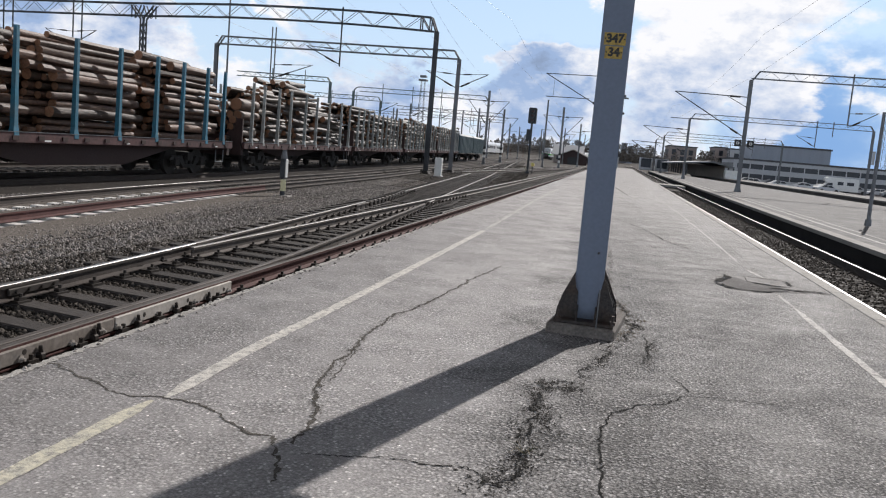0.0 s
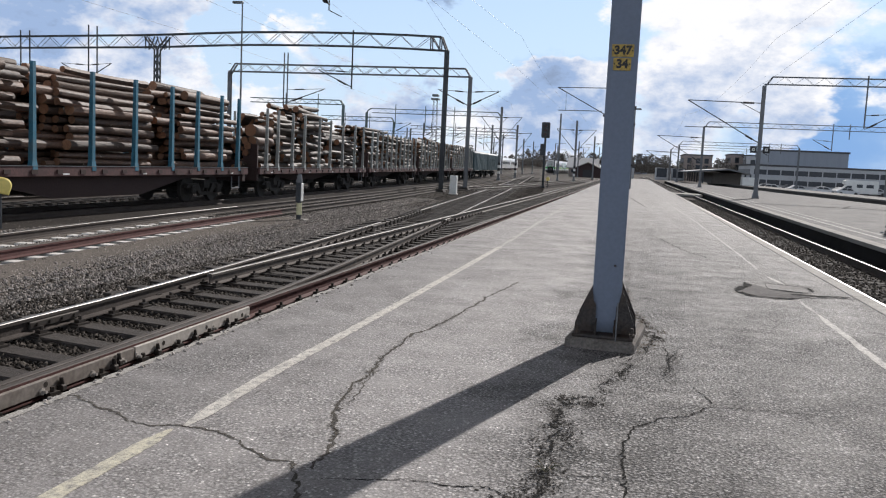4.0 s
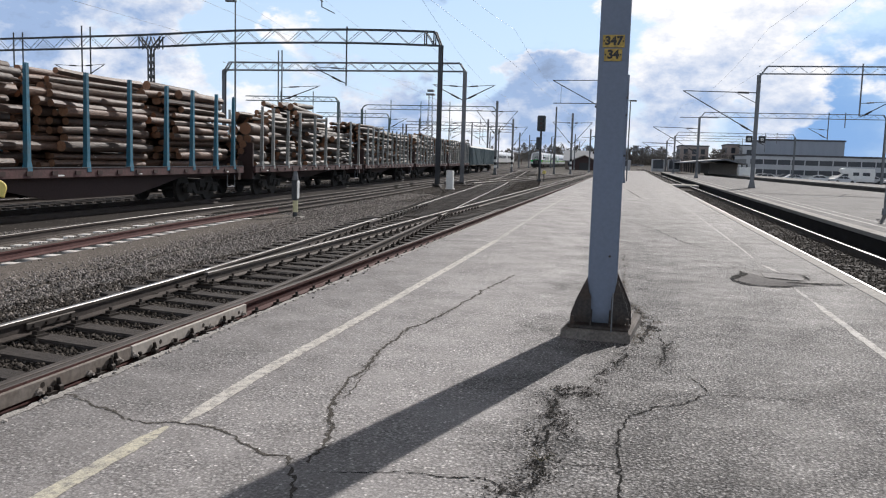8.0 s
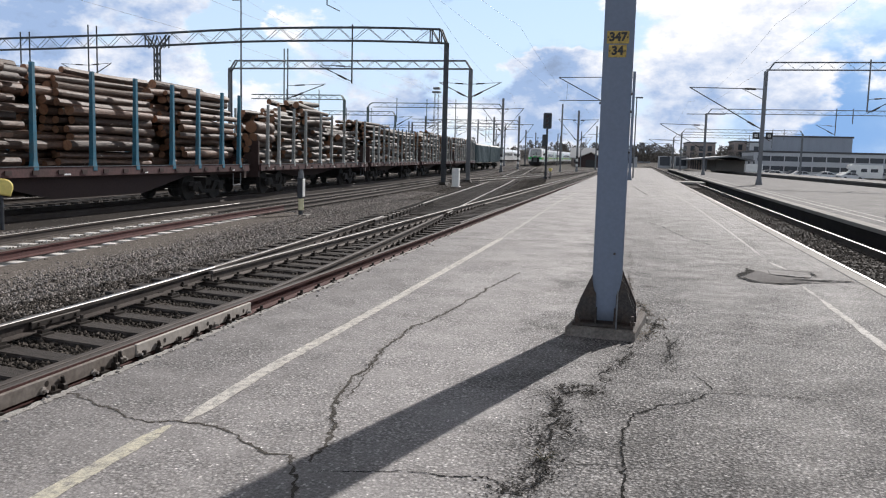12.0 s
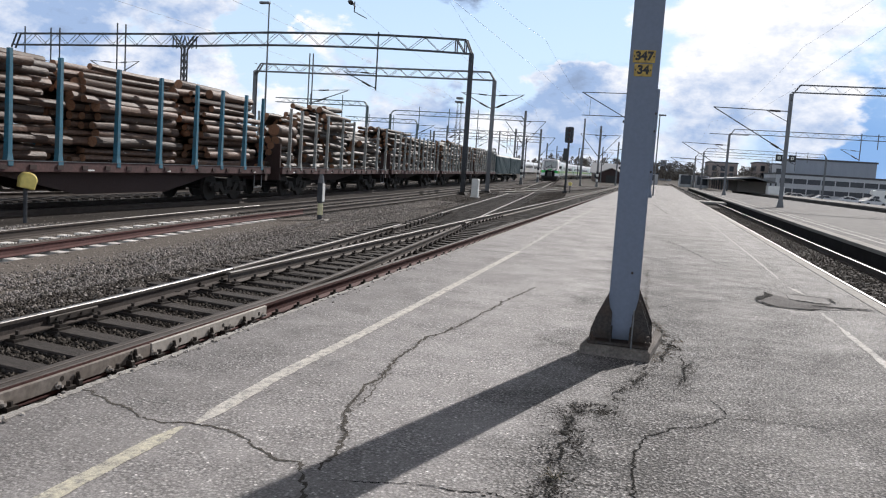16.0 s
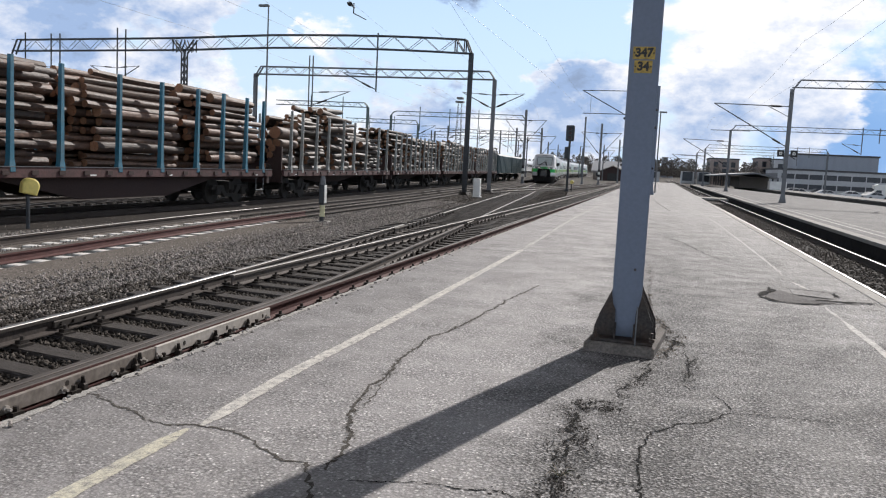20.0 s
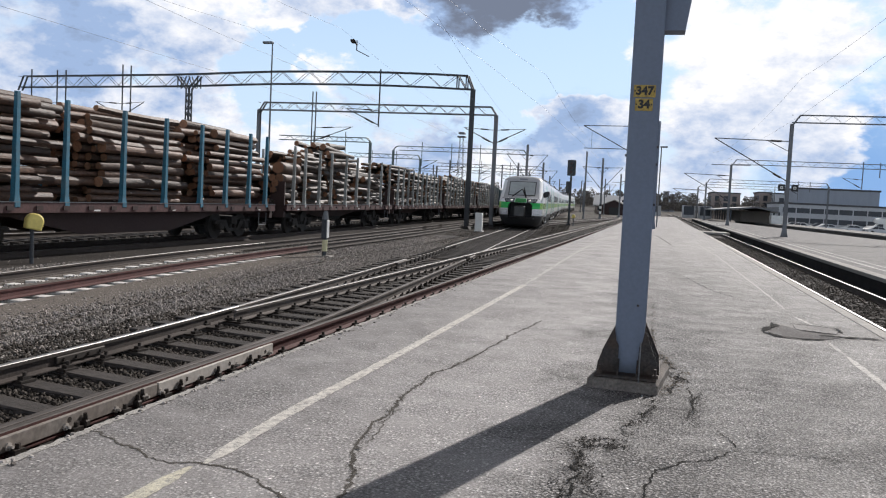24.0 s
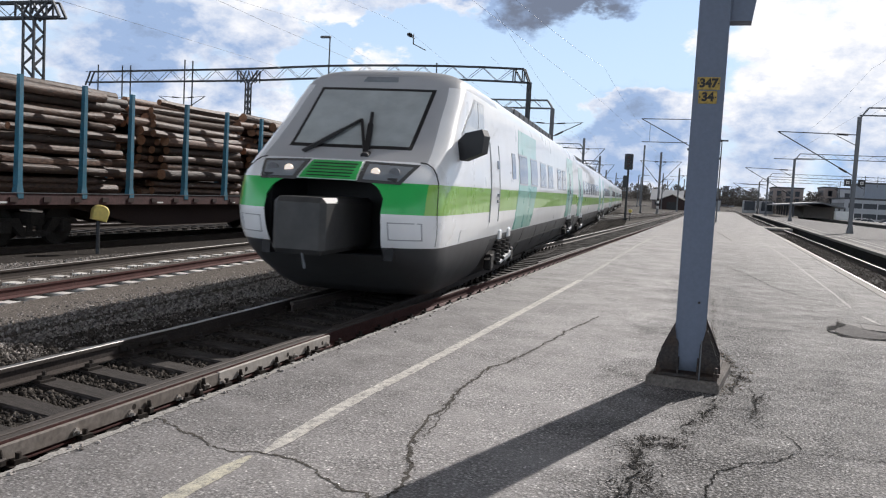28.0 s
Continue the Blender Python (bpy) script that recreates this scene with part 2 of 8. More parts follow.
    mottle = calc("MULTIPLY", grain, calc("MULTIPLY", span(noise_fac(2.6, 7, 0.7), 0.3, 0.7, 0.88, 1.12), span(noise_fac(17, 6, 0.75), 0.28, 0.72, 0.86, 1.14)))
    relief = calc("SUBTRACT", calc("MULTIPLY", noise_fac(72, 3, 0.65), 0.7), calc("MULTIPLY", vo.outputs["Distance"], 0.6))
    depth = 0.9
    if worn:
        washed = calc("MULTIPLY", zone, span(noise_fac(2.1, 8, 0.75), 0.36, 0.6, 0.3, 1.0))
        mottle = calc("MULTIPLY", mottle, calc("SUBTRACT", 1.0, calc("MULTIPLY", washed, amount)))
        # pits where it has washed out, their shade put into the colour
        pits = calc("MULTIPLY", span(noise_fac(52, 3, 0.65), 0.4, 0.5, 0.9, 0.0), washed)
        mottle = calc("MULTIPLY", mottle, calc("SUBTRACT", 1.0, pits))
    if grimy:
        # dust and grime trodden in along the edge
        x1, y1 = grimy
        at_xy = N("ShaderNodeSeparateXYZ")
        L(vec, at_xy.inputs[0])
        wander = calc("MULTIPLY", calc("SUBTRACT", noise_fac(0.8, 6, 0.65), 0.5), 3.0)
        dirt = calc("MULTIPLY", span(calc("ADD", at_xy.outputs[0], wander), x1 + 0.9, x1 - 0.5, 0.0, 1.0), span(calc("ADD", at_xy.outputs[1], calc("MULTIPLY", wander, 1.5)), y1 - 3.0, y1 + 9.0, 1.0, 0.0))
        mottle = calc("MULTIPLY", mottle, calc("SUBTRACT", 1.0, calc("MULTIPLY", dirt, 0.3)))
    hs = N("ShaderNodeHueSaturation")
    L(mottle, hs.inputs["Value"])
    L(mx.outputs[2], hs.inputs["Color"])
    L(hs.outputs[0], p.inputs["Base Color"])
    bp = N("ShaderNodeBump")
    bp.inputs["Strength"].default_value = depth
    bp.inputs["Distance"].default_value = 0.02
    L(relief, bp.inputs["Height"])
    L(calc("MULTIPLY", coarse, 0.62), bp.inputs["Strength"])
    L(bp.outputs[0], p.inputs["Normal"])
    return m


def worn_paint(name, paint, under):
    """Road paint that has flaked away in places down to the asphalt."""
    m = material(name, paint, rough=0.75, grain=60, grain_amt=0.18, stain=3, stain_amt=0.35, tint=under, bump=0.4, bump_scale=120)
    nt = m.node_tree
    N, L = nt.nodes.new, nt.links.new
    p = nt.nodes["Principled BSDF"]
    src = p.inputs["Base Color"].links[0].from_socket
    tc = N("ShaderNodeTexCoord")
    no = N("ShaderNodeTexNoise")
    no.inputs["Scale"].default_value = 14
    no.inputs["Detail"].default_value = 8
    no.inputs["Roughness"].default_value = 0.75
    L(tc.outputs["Object"], no.inputs["Vector"])
    r = N("ShaderNodeMapRange")
    r.inputs[1].default_value, r.inputs[2].default_value, r.inputs[4].default_value = 0.47, 0.62, 0.85
    L(no.outputs["Fac"], r.inputs[0])
    mx = N("ShaderNodeMix")
    mx.data_type = "RGBA"
    mx.inputs[7].default_value = (*under, 1)
    L(src, mx.inputs[6])
    L(r.outputs[0], mx.inputs[0])
    L(mx.outputs[2], p.inputs["Base Color"])
    # where the paint is gone the asphalt itself shows
    gone = N("ShaderNodeTexNoise")
    gone.inputs["Scale"].default_value = 110
    gone.inputs["Detail"].default_value = 6
    gone.inputs["Roughness"].default_value = 0.7
    L(tc.outputs["Object"], gone.inputs["Vector"])
    both = N("ShaderNodeMath")
    both.operation = "ADD"
    L(no.outputs["Fac"], both.inputs[0])
    L(gone.outputs["Fac"], both.inputs[1])
    a = N("ShaderNodeMapRange")
    a.inputs[1].default_value, a.inputs[2].default_value, a.inputs[3].default_value, a.inputs[4].default_value = 0.96, 1.25, 0.9, 0.45
    L(both.outputs[0], a.inputs[0])
    L(a.outputs[0], p.inputs["Alpha"])
    return m


def bark_material(name, base, tint, island):
    """Rough pine bark along a log, with pale patches where it has been scraped off."""
    m = material(name, base, rough=0.62, relief=0.014, grain=20, grain_amt=0.55, stain=5, stain_amt=0.5, tint=tint, bump=1.0, bump_scale=24, island=island, stretch=(1, 0.3, 1), spec=0.5)
    nt = m.node_tree
    N, L = nt.nodes.new, nt.links.new
    p = nt.nodes["Principled BSDF"]
    src = p.inputs["Base Color"].links[0].from_socket
    tc = N("ShaderNodeTexCoord")
    oi = N("ShaderNodeObjectInfo")
    off = N("ShaderNodeVectorMath")
    L(tc.outputs["Object"], off.inputs[0])
    L(oi.outputs["Random"], off.inputs[1])
    mp = N("ShaderNodeMapping")
    mp.inputs["Scale"].default_value = (1, 0.35, 1)
    L(off.outputs[0], mp.inputs[0])
    no = N("ShaderNodeTexNoise")
    no.inputs["Scale"].default_value = 7
    no.inputs["Detail"].default_value = 6
    no.inputs["Roughness"].default_value = 0.6
    L(mp.outputs[0], no.inputs["Vector"])
    r = N("ShaderNodeMapRange")
    r.inputs[1].default_value, r.inputs[2].default_value, r.inputs[4].default_value = 0.665, 0.7, 0.75
    L(no.outputs["Fac"], r.inputs[0])
    mx = N("ShaderNodeMix")
    mx.data_type = "RGBA"
    mx.inputs[7].default_value = (0.5, 0.42, 0.35, 1)
    L(src, mx.inputs[6])
    L(r.outputs[0], mx.inputs[0])
    L(mx.outputs[2], p.inputs["Base Color"])
    return m


def glow_material(name, colour, strength):
    m = bpy.data.materials.new(name)
    m.use_nodes = True
    p = m.node_tree.nodes["Principled BSDF"]
    p.inputs["Base Color"].default_value = (*colour, 1)
    p.inputs["Emission Color"].default_value = (*colour, 1)
    p.inputs["Emission Strength"].default_value = strength
    p.inputs["Roughness"].default_value = 0.3
    return m


def glass_material(name, base, rough=0.06):
    return material(name, base, rough=rough + 0.1, grain=3, grain_amt=0.1, stain=1.2, stain_amt=0.2, bump=0, spec=0.9, coat=0.6)


M = {
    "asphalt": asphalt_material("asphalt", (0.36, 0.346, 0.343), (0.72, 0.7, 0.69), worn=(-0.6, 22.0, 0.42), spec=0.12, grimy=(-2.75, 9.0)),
    "asphalt_pale": asphalt_material("asphalt_pale", (0.135, 0.131, 0.131), (0.24, 0.233, 0.231), spec=0.14, rough=0.8),
    "patch_dark": asphalt_material("dark_patch_asphalt", (0.18, 0.172, 0.17), (0.3, 0.29, 0.285), spec=0.1, rough=0.95),
    "patch": asphalt_material("patched_asphalt", (0.29, 0.28, 0.275), (0.42, 0.41, 0.4), spec=0.18, rough=0.9),
    "crumb": material("crumbled_asphalt", (0.04, 0.036, 0.033), 0.95, spec=0.15, grain=120, grain_amt=0.5, bump=0.8, bump_scale=150, island=0.5),
    "dry_soil": material("dry_soil", (0.12, 0.092, 0.064), 0.95, spec=0.15, grain=120, grain_amt=0.5, bump=0.8, bump_scale=150, island=0.5),
    # near-black stands for the shade down in cracks, and for soil among weeds
    "crack": material("crack_shade_grit", (0.014, 0.013, 0.012), 0.95, spec=0.1, grain=120, grain_amt=0.5, bump=0.8, bump_scale=150),
    "crack_soft": material("crack_soil", (0.075, 0.066, 0.056), 0.95, grain=120, grain_amt=0.6, bump=0.8, bump_scale=150),
    "moss": material("moss", (0.045, 0.05, 0.025), 0.95, grain=90, grain_amt=0.5, bump=0.8, bump_scale=150, island=0.3),
    "yellow_line": worn_paint("yellow_line", (0.62, 0.585, 0.47), (0.4, 0.385, 0.36)),
    "pale_line": worn_paint("pale_line", (0.66, 0.63, 0.58), (0.4, 0.385, 0.37)),
    "faint_line": worn_paint("faint_line", (0.42, 0.405, 0.39), (0.24, 0.232, 0.225)),
    "white_line": worn_paint("white_line", (0.56, 0.54, 0.515), (0.22, 0.21, 0.205)),
    "lip": material("edge_concrete", (0.36, 0.345, 0.325), 0.9, grain=70, grain_amt=0.4, stain=4, stain_amt=0.5, bump=0.6),
    "dry_stalk": material("dry_stalk", (0.3, 0.25, 0.18), 0.9, grain=60, grain_amt=0.2, bump=0),
    "far_paint": worn_paint("far_line", (0.4, 0.39, 0.375), (0.24, 0.235, 0.23)),
    "concrete": material("concrete", (0.21, 0.2, 0.185), 0.85, grain=50, stain=1.5, stain_amt=0.45, bump=0.4),
    # near-black paints the shade on the far platform's wall, turned from the sun
    "concrete_black": material("shaded_concrete", (0.018, 0.017, 0.017), 0.95, grain=50, stain=1.5, stain_amt=0.5, bump=0.4, spec=0.1),
    # stained, and darkened further for the shade on the mast foot's front
    "concrete_foot": material("stained_shaded_concrete", (0.15, 0.132, 0.118), 0.9, grain=45, grain_amt=0.35, stain=5, stain_amt=0.6, tint=(0.05, 0.045, 0.04), bump=0.6),
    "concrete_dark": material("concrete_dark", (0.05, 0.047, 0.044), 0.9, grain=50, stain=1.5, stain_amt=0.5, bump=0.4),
    "concrete_pale": material("concrete_pale", (0.72, 0.7, 0.68), 0.85, grain=40, grain_amt=0.15, stain=2, stain_amt=0.35, bump=0.3, island=0.12),
    "ballast": material("ballast", (0.1, 0.093, 0.087), 0.92, grain=22, grain_amt=0.6, stain=0.35, stain_amt=0.3, tint=(0.14, 0.128, 0.112), bump=1.0, bump_scale=28, spec=0.04),
    "ballast_dark": material("oily_ballast", (0.042, 0.038, 0.036), 0.9, grain=22, grain_amt=0.6, stain=0.5, stain_amt=0.35, tint=(0.085, 0.076, 0.066), bump=1.0, bump_scale=28, spec=0.04),
    "sand": material("sandy_gravel", (0.15, 0.134, 0.122), 0.95, grain=45, grain_amt=0.7, stain=1.1, stain_amt=0.55, tint=(0.13, 0.118, 0.105), bump=1.0, bump_scale=40, spec=0.04),
    "stone_dark": material("oily_stone", (0.066, 0.059, 0.053), 0.9, grain=60, grain_amt=0.3, stain=0.5, stain_amt=0.6, tint=(0.12, 0.112, 0.105), bump=0.3, island=0.6, spec=0.04),
    "stone": material("ballast_stone", (0.235, 0.217, 0.205), 0.9, grain=60, grain_amt=0.3, stain=0.35, stain_amt=0.75, tint=(0.34, 0.315, 0.29), bump=0.3, island=0.62, spec=0.04),
    "timber": material("sleeper_timber", (0.042, 0.036, 0.033), 0.9, grain=14, grain_amt=0.8, stain=3, stain_amt=0.6, tint=(0.024, 0.021, 0.02), bump=0.6, bump_scale=30, island=0.25, stretch=(0.5, 5, 3)),
    "rail_side": material("rail_side", (0.05, 0.039, 0.034), 0.8, metal=0.15, grain=40, grain_amt=0.35, stain=3, stain_amt=0.4, bump=0.4),
    "rail_grey": material("rail_side_grey", (0.085, 0.07, 0.062), 0.75, metal=0.15, grain=40, grain_amt=0.35, stain=3, stain_amt=0.4, bump=0.4),
    "rail_red": material("rail_rust_red", (0.08, 0.03, 0.027), 0.8, grain=40, grain_amt=0.35, stain=3, stain_amt=0.3, bump=0.4),
    "rail_top": material("rail_top", (0.23, 0.222, 0.215), 0.5, metal=1.0, grain=30, grain_amt=0.1, stain=2, stain_amt=0.3, bump=0.05, stretch=(30, 0.5, 30)),
    "rail_bright": material("rail_top_polished", (0.42, 0.405, 0.395), 0.38, metal=1.0, grain=30, grain_amt=0.1, stain=2, stain_amt=0.3, bump=0.05, stretch=(30, 0.5, 30)),
    "rail_dull": material("rail_top_grey", (0.22, 0.207, 0.197), 0.55, metal=0.35, grain=30, grain_amt=0.2, stain=2, stain_amt=0.4, bump=0.1),
    "rail_worn": material("rail_top_dull", (0.075, 0.063, 0.057), 0.72, metal=0.15, grain=30, grain_amt=0.2, stain=2, stain_amt=0.5, bump=0.1),
    "plate": material("guard_plate", (0.25, 0.225, 0.205), 0.8, grain=20, grain_amt=0.25, stain=3, stain_amt=0.5, tint=(0.14, 0.105, 0.085), bump=0.15, spec=0.2),
    "plate_pale": material("guard_plate_pale", (0.47, 0.44, 0.41), 0.75, grain=20, grain_amt=0.15, stain=4, stain_amt=0.4, tint=(0.26, 0.22, 0.19), bump=0.15),
    "bolt": material("rusty_bolt", (0.05, 0.042, 0.037), 0.7, metal=0.4, grain=60, bump=0.2),
    "post": material("post_paint", (0.13, 0.158, 0.215), 0.5, grain=30, grain_amt=0.06, stain=1.3, stain_amt=0.18, tint=(0.13, 0.15, 0.2), bump=0.06, bump_scale=40),
    "gusset": material("gusset_steel", (0.045, 0.04, 0.038), 0.7, metal=0.3, grain=40, grain_amt=0.4, stain=5, stain_amt=0.4, tint=(0.1, 0.055, 0.03), bump=0.3),
    "plate_yellow": material("number_plate", (0.4, 0.27, 0.05), 0.5, grain=45, grain_amt=0.35, stain=26, stain_amt=0.85, tint=(0.2, 0.14, 0.05), bump=0.05),
    "ink": material("black_ink", (0.012, 0.012, 0.012), 0.5, bump=0),
    "steel": material("galvanised_steel", (0.15, 0.155, 0.165), 0.55, metal=0.5, grain=20, grain_amt=0.15, stain=2, stain_amt=0.3, bump=0.08),
    "steel_dark": material("dark_steel", (0.055, 0.06, 0.068), 0.6, metal=0.4, grain=20, grain_amt=0.25, stain=2, stain_amt=0.3, bump=0.08),
    "green_steel": material("green_steel", (0.11, 0.15, 0.155), 0.55, metal=0.2, grain=20, grain_amt=0.15, stain=2, stain_amt=0.3, bump=0.08),
    "wire": material("wire", (0.16, 0.17, 0.18), 0.5, metal=0.5, bump=0),
    "insulator": material("insulator", (0.035, 0.03, 0.03), 0.7, bump=0),
    "stake": material("stake_blue", (0.03, 0.145, 0.22), 0.55, grain=18, grain_amt=0.15, stain=2, stain_amt=0.35, tint=(0.12, 0.13, 0.13), bump=0.08, island=0.12),
    "stake_grey": material("stake_grey", (0.3, 0.31, 0.3), 0.5, grain=18, grain_amt=0.2, stain=2, stain_amt=0.45, tint=(0.12, 0.13, 0.13), bump=0.08, island=0.12),
    "wagon": material("wagon_brown", (0.035, 0.018, 0.017), 0.75, grain=18, grain_amt=0.25, stain=1.2, stain_amt=0.5, tint=(0.05, 0.035, 0.03), bump=0.1),
    "wagon_pale": material("wagon_sill", (0.075, 0.032, 0.031), 0.7, grain=18, grain_amt=0.3, stain=1.6, stain_amt=0.75, tint=(0.03, 0.018, 0.018), bump=0.1),
    "bogie": material("bogie", (0.025, 0.022, 0.02), 0.8, metal=0.2, grain=25, grain_amt=0.4, stain=3, stain_amt=0.3, bump=0.2),
    "bark": bark_material("bark", (0.078, 0.042, 0.028), (0.15, 0.094, 0.062), 0.6),
    "bark_grey": bark_material("bark_grey", (0.032, 0.02, 0.013), (0.085, 0.055, 0.037), 0.6),
    "log_end": material("log_end", (0.23, 0.12, 0.07), 0.85, grain=25, grain_amt=0.3, stain=4, stain_amt=0.4, tint=(0.2, 0.09, 0.045), bump=0.3, island=0.35),
    "teal_car": material("teal_wagon", (0.05, 0.085, 0.098), 0.6, grain=10, grain_amt=0.2, stain=0.8, stain_amt=0.3, bump=0.1),
    "train_white": material("train_white", (0.89, 0.9, 0.91), 0.3, grain=2, grain_amt=0.03, stain=0.7, stain_amt=0.12, tint=(0.5, 0.5, 0.5), bump=0.0, coat=0.5),
    "train_grey": material("train_grey", (0.42, 0.43, 0.45), 0.35, grain=2, grain_amt=0.05, stain=0.8, stain_amt=0.2, bump=0.0, coat=0.4),
    "train_pale": material("train_pale_grey", (0.47, 0.475, 0.49), 0.35, grain=2, grain_amt=0.04, stain=0.8, stain_amt=0.15, bump=0.0, coat=0.4),
    "train_skirt": material("train_skirt", (0.07, 0.07, 0.072), 0.5, grain=4, grain_amt=0.1, stain=0.9, stain_amt=0.35, tint=(0.07, 0.06, 0.055), bump=0.02),
    "train_green": material("train_green", (0.03, 0.5, 0.11), 0.3, grain=2, grain_amt=0.04, stain=0.8, stain_amt=0.12, bump=0.0, coat=0.5),
    "train_lime": material("train_lime", (0.29, 0.55, 0.1), 0.3, grain=2, grain_amt=0.04, stain=0.8, stain_amt=0.12, bump=0.0, coat=0.5),
    "train_teal": material("train_teal", (0.2, 0.5, 0.42), 0.3, grain=2, grain_amt=0.06, stain=1.5, stain_amt=0.5, tint=(0.45, 0.68, 0.6), bump=0.0, coat=0.5),
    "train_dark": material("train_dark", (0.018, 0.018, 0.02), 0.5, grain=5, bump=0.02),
    "train_box": material("coupler_cover", (0.05, 0.05, 0.05), 0.45, grain=5, grain_amt=0.15, stain=3, stain_amt=0.3, tint=(0.14, 0.13, 0.12), bump=0.03),
    # base colour lifted far above dark glass to paint in the reflected sky
    "windscreen": glass_material("windscreen", (0.46, 0.5, 0.5)),
    # pale base stands in for the bright reflection on the cab side windows
    "cab_glass": glass_material("cab_glass", (0.42, 0.47, 0.5)),
    "train_teal_pale": material("train_teal_pale", (0.42, 0.7, 0.62), 0.3, grain=2, grain_amt=0.05, stain=1.1, stain_amt=0.6, tint=(0.78, 0.86, 0.84), bump=0.0, coat=0.5),
    "train_glass": glass_material("train_glass", (0.1, 0.125, 0.15)),
    "lamp": glow_material("headlamp", (1.0, 0.85, 0.72), 0.5),
    "lens_pale": glass_material("lamp_glass_pale", (0.24, 0.27, 0.3)),
    "lens": glass_material("lamp_glass", (0.07, 0.075, 0.08)),
    "marker_yellow": material("yellow_plastic", (0.76, 0.62, 0.19), 0.5, grain=15, grain_amt=0.08, stain=5, stain_amt=0.2, bump=0.05),
    "pale_yellow": material("faded_yellow", (0.6, 0.57, 0.36), 0.5, grain=15, grain_amt=0.08, stain=5, stain_amt=0.2, bump=0.05),
    "black": material("black_paint", (0.02, 0.02, 0.022), 0.5, grain=20, bump=0.05),
    "white": material("white_paint", (0.72, 0.72, 0.7), 0.6, grain=15, grain_amt=0.06, stain=3, stain_amt=0.2, bump=0.05),
    "facade": material("facade_panel", (0.42, 0.43, 0.45), 0.7, grain=3, grain_amt=0.08, stain=0.2, stain_amt=0.2, bump=0.0),
    "facade_blue": material("facade_blue_grey", (0.26, 0.285, 0.33), 0.6, grain=3, grain_amt=0.08, stain=0.2, stain_amt=0.2, bump=0.0, stretch=(6, 1, 1)),
    "brick": material("far_brick", (0.3, 0.25, 0.23), 0.8, grain=3, grain_amt=0.15, stain=0.2, stain_amt=0.3, bump=0.0),
    "window": material("far_window", (0.045, 0.05, 0.06), 0.4, grain=3, grain_amt=0.2, stain=0.8, stain_amt=0.3, bump=0, spec=0.3),
    "roof": material("dark_roof", (0.07, 0.07, 0.075), 0.8, grain=3, stain=0.2, bump=0.0),
    "car_light": material("car_silver", (0.5, 0.51, 0.53), 0.6, metal=0.1, grain=3, grain_amt=0.03, stain=1, stain_amt=0.1, bump=0.0, coat=0.5, island=0.3),
    "car_dark": material("car_dark", (0.06, 0.065, 0.08), 0.3, metal=0.3, grain=3, grain_amt=0.03, stain=1, stain_amt=0.1, bump=0.0, coat=0.5, island=0.5),
    "foliage": material("bare_crown", (0.125, 0.112, 0.1), 0.95, grain=4, grain_amt=0.4, stain=0.5, stain_amt=0.4, bump=0.0, island=0.4),
    "signal_red": material("signal_lens", (0.05, 0.02, 0.02), 0.3, bump=0),
}


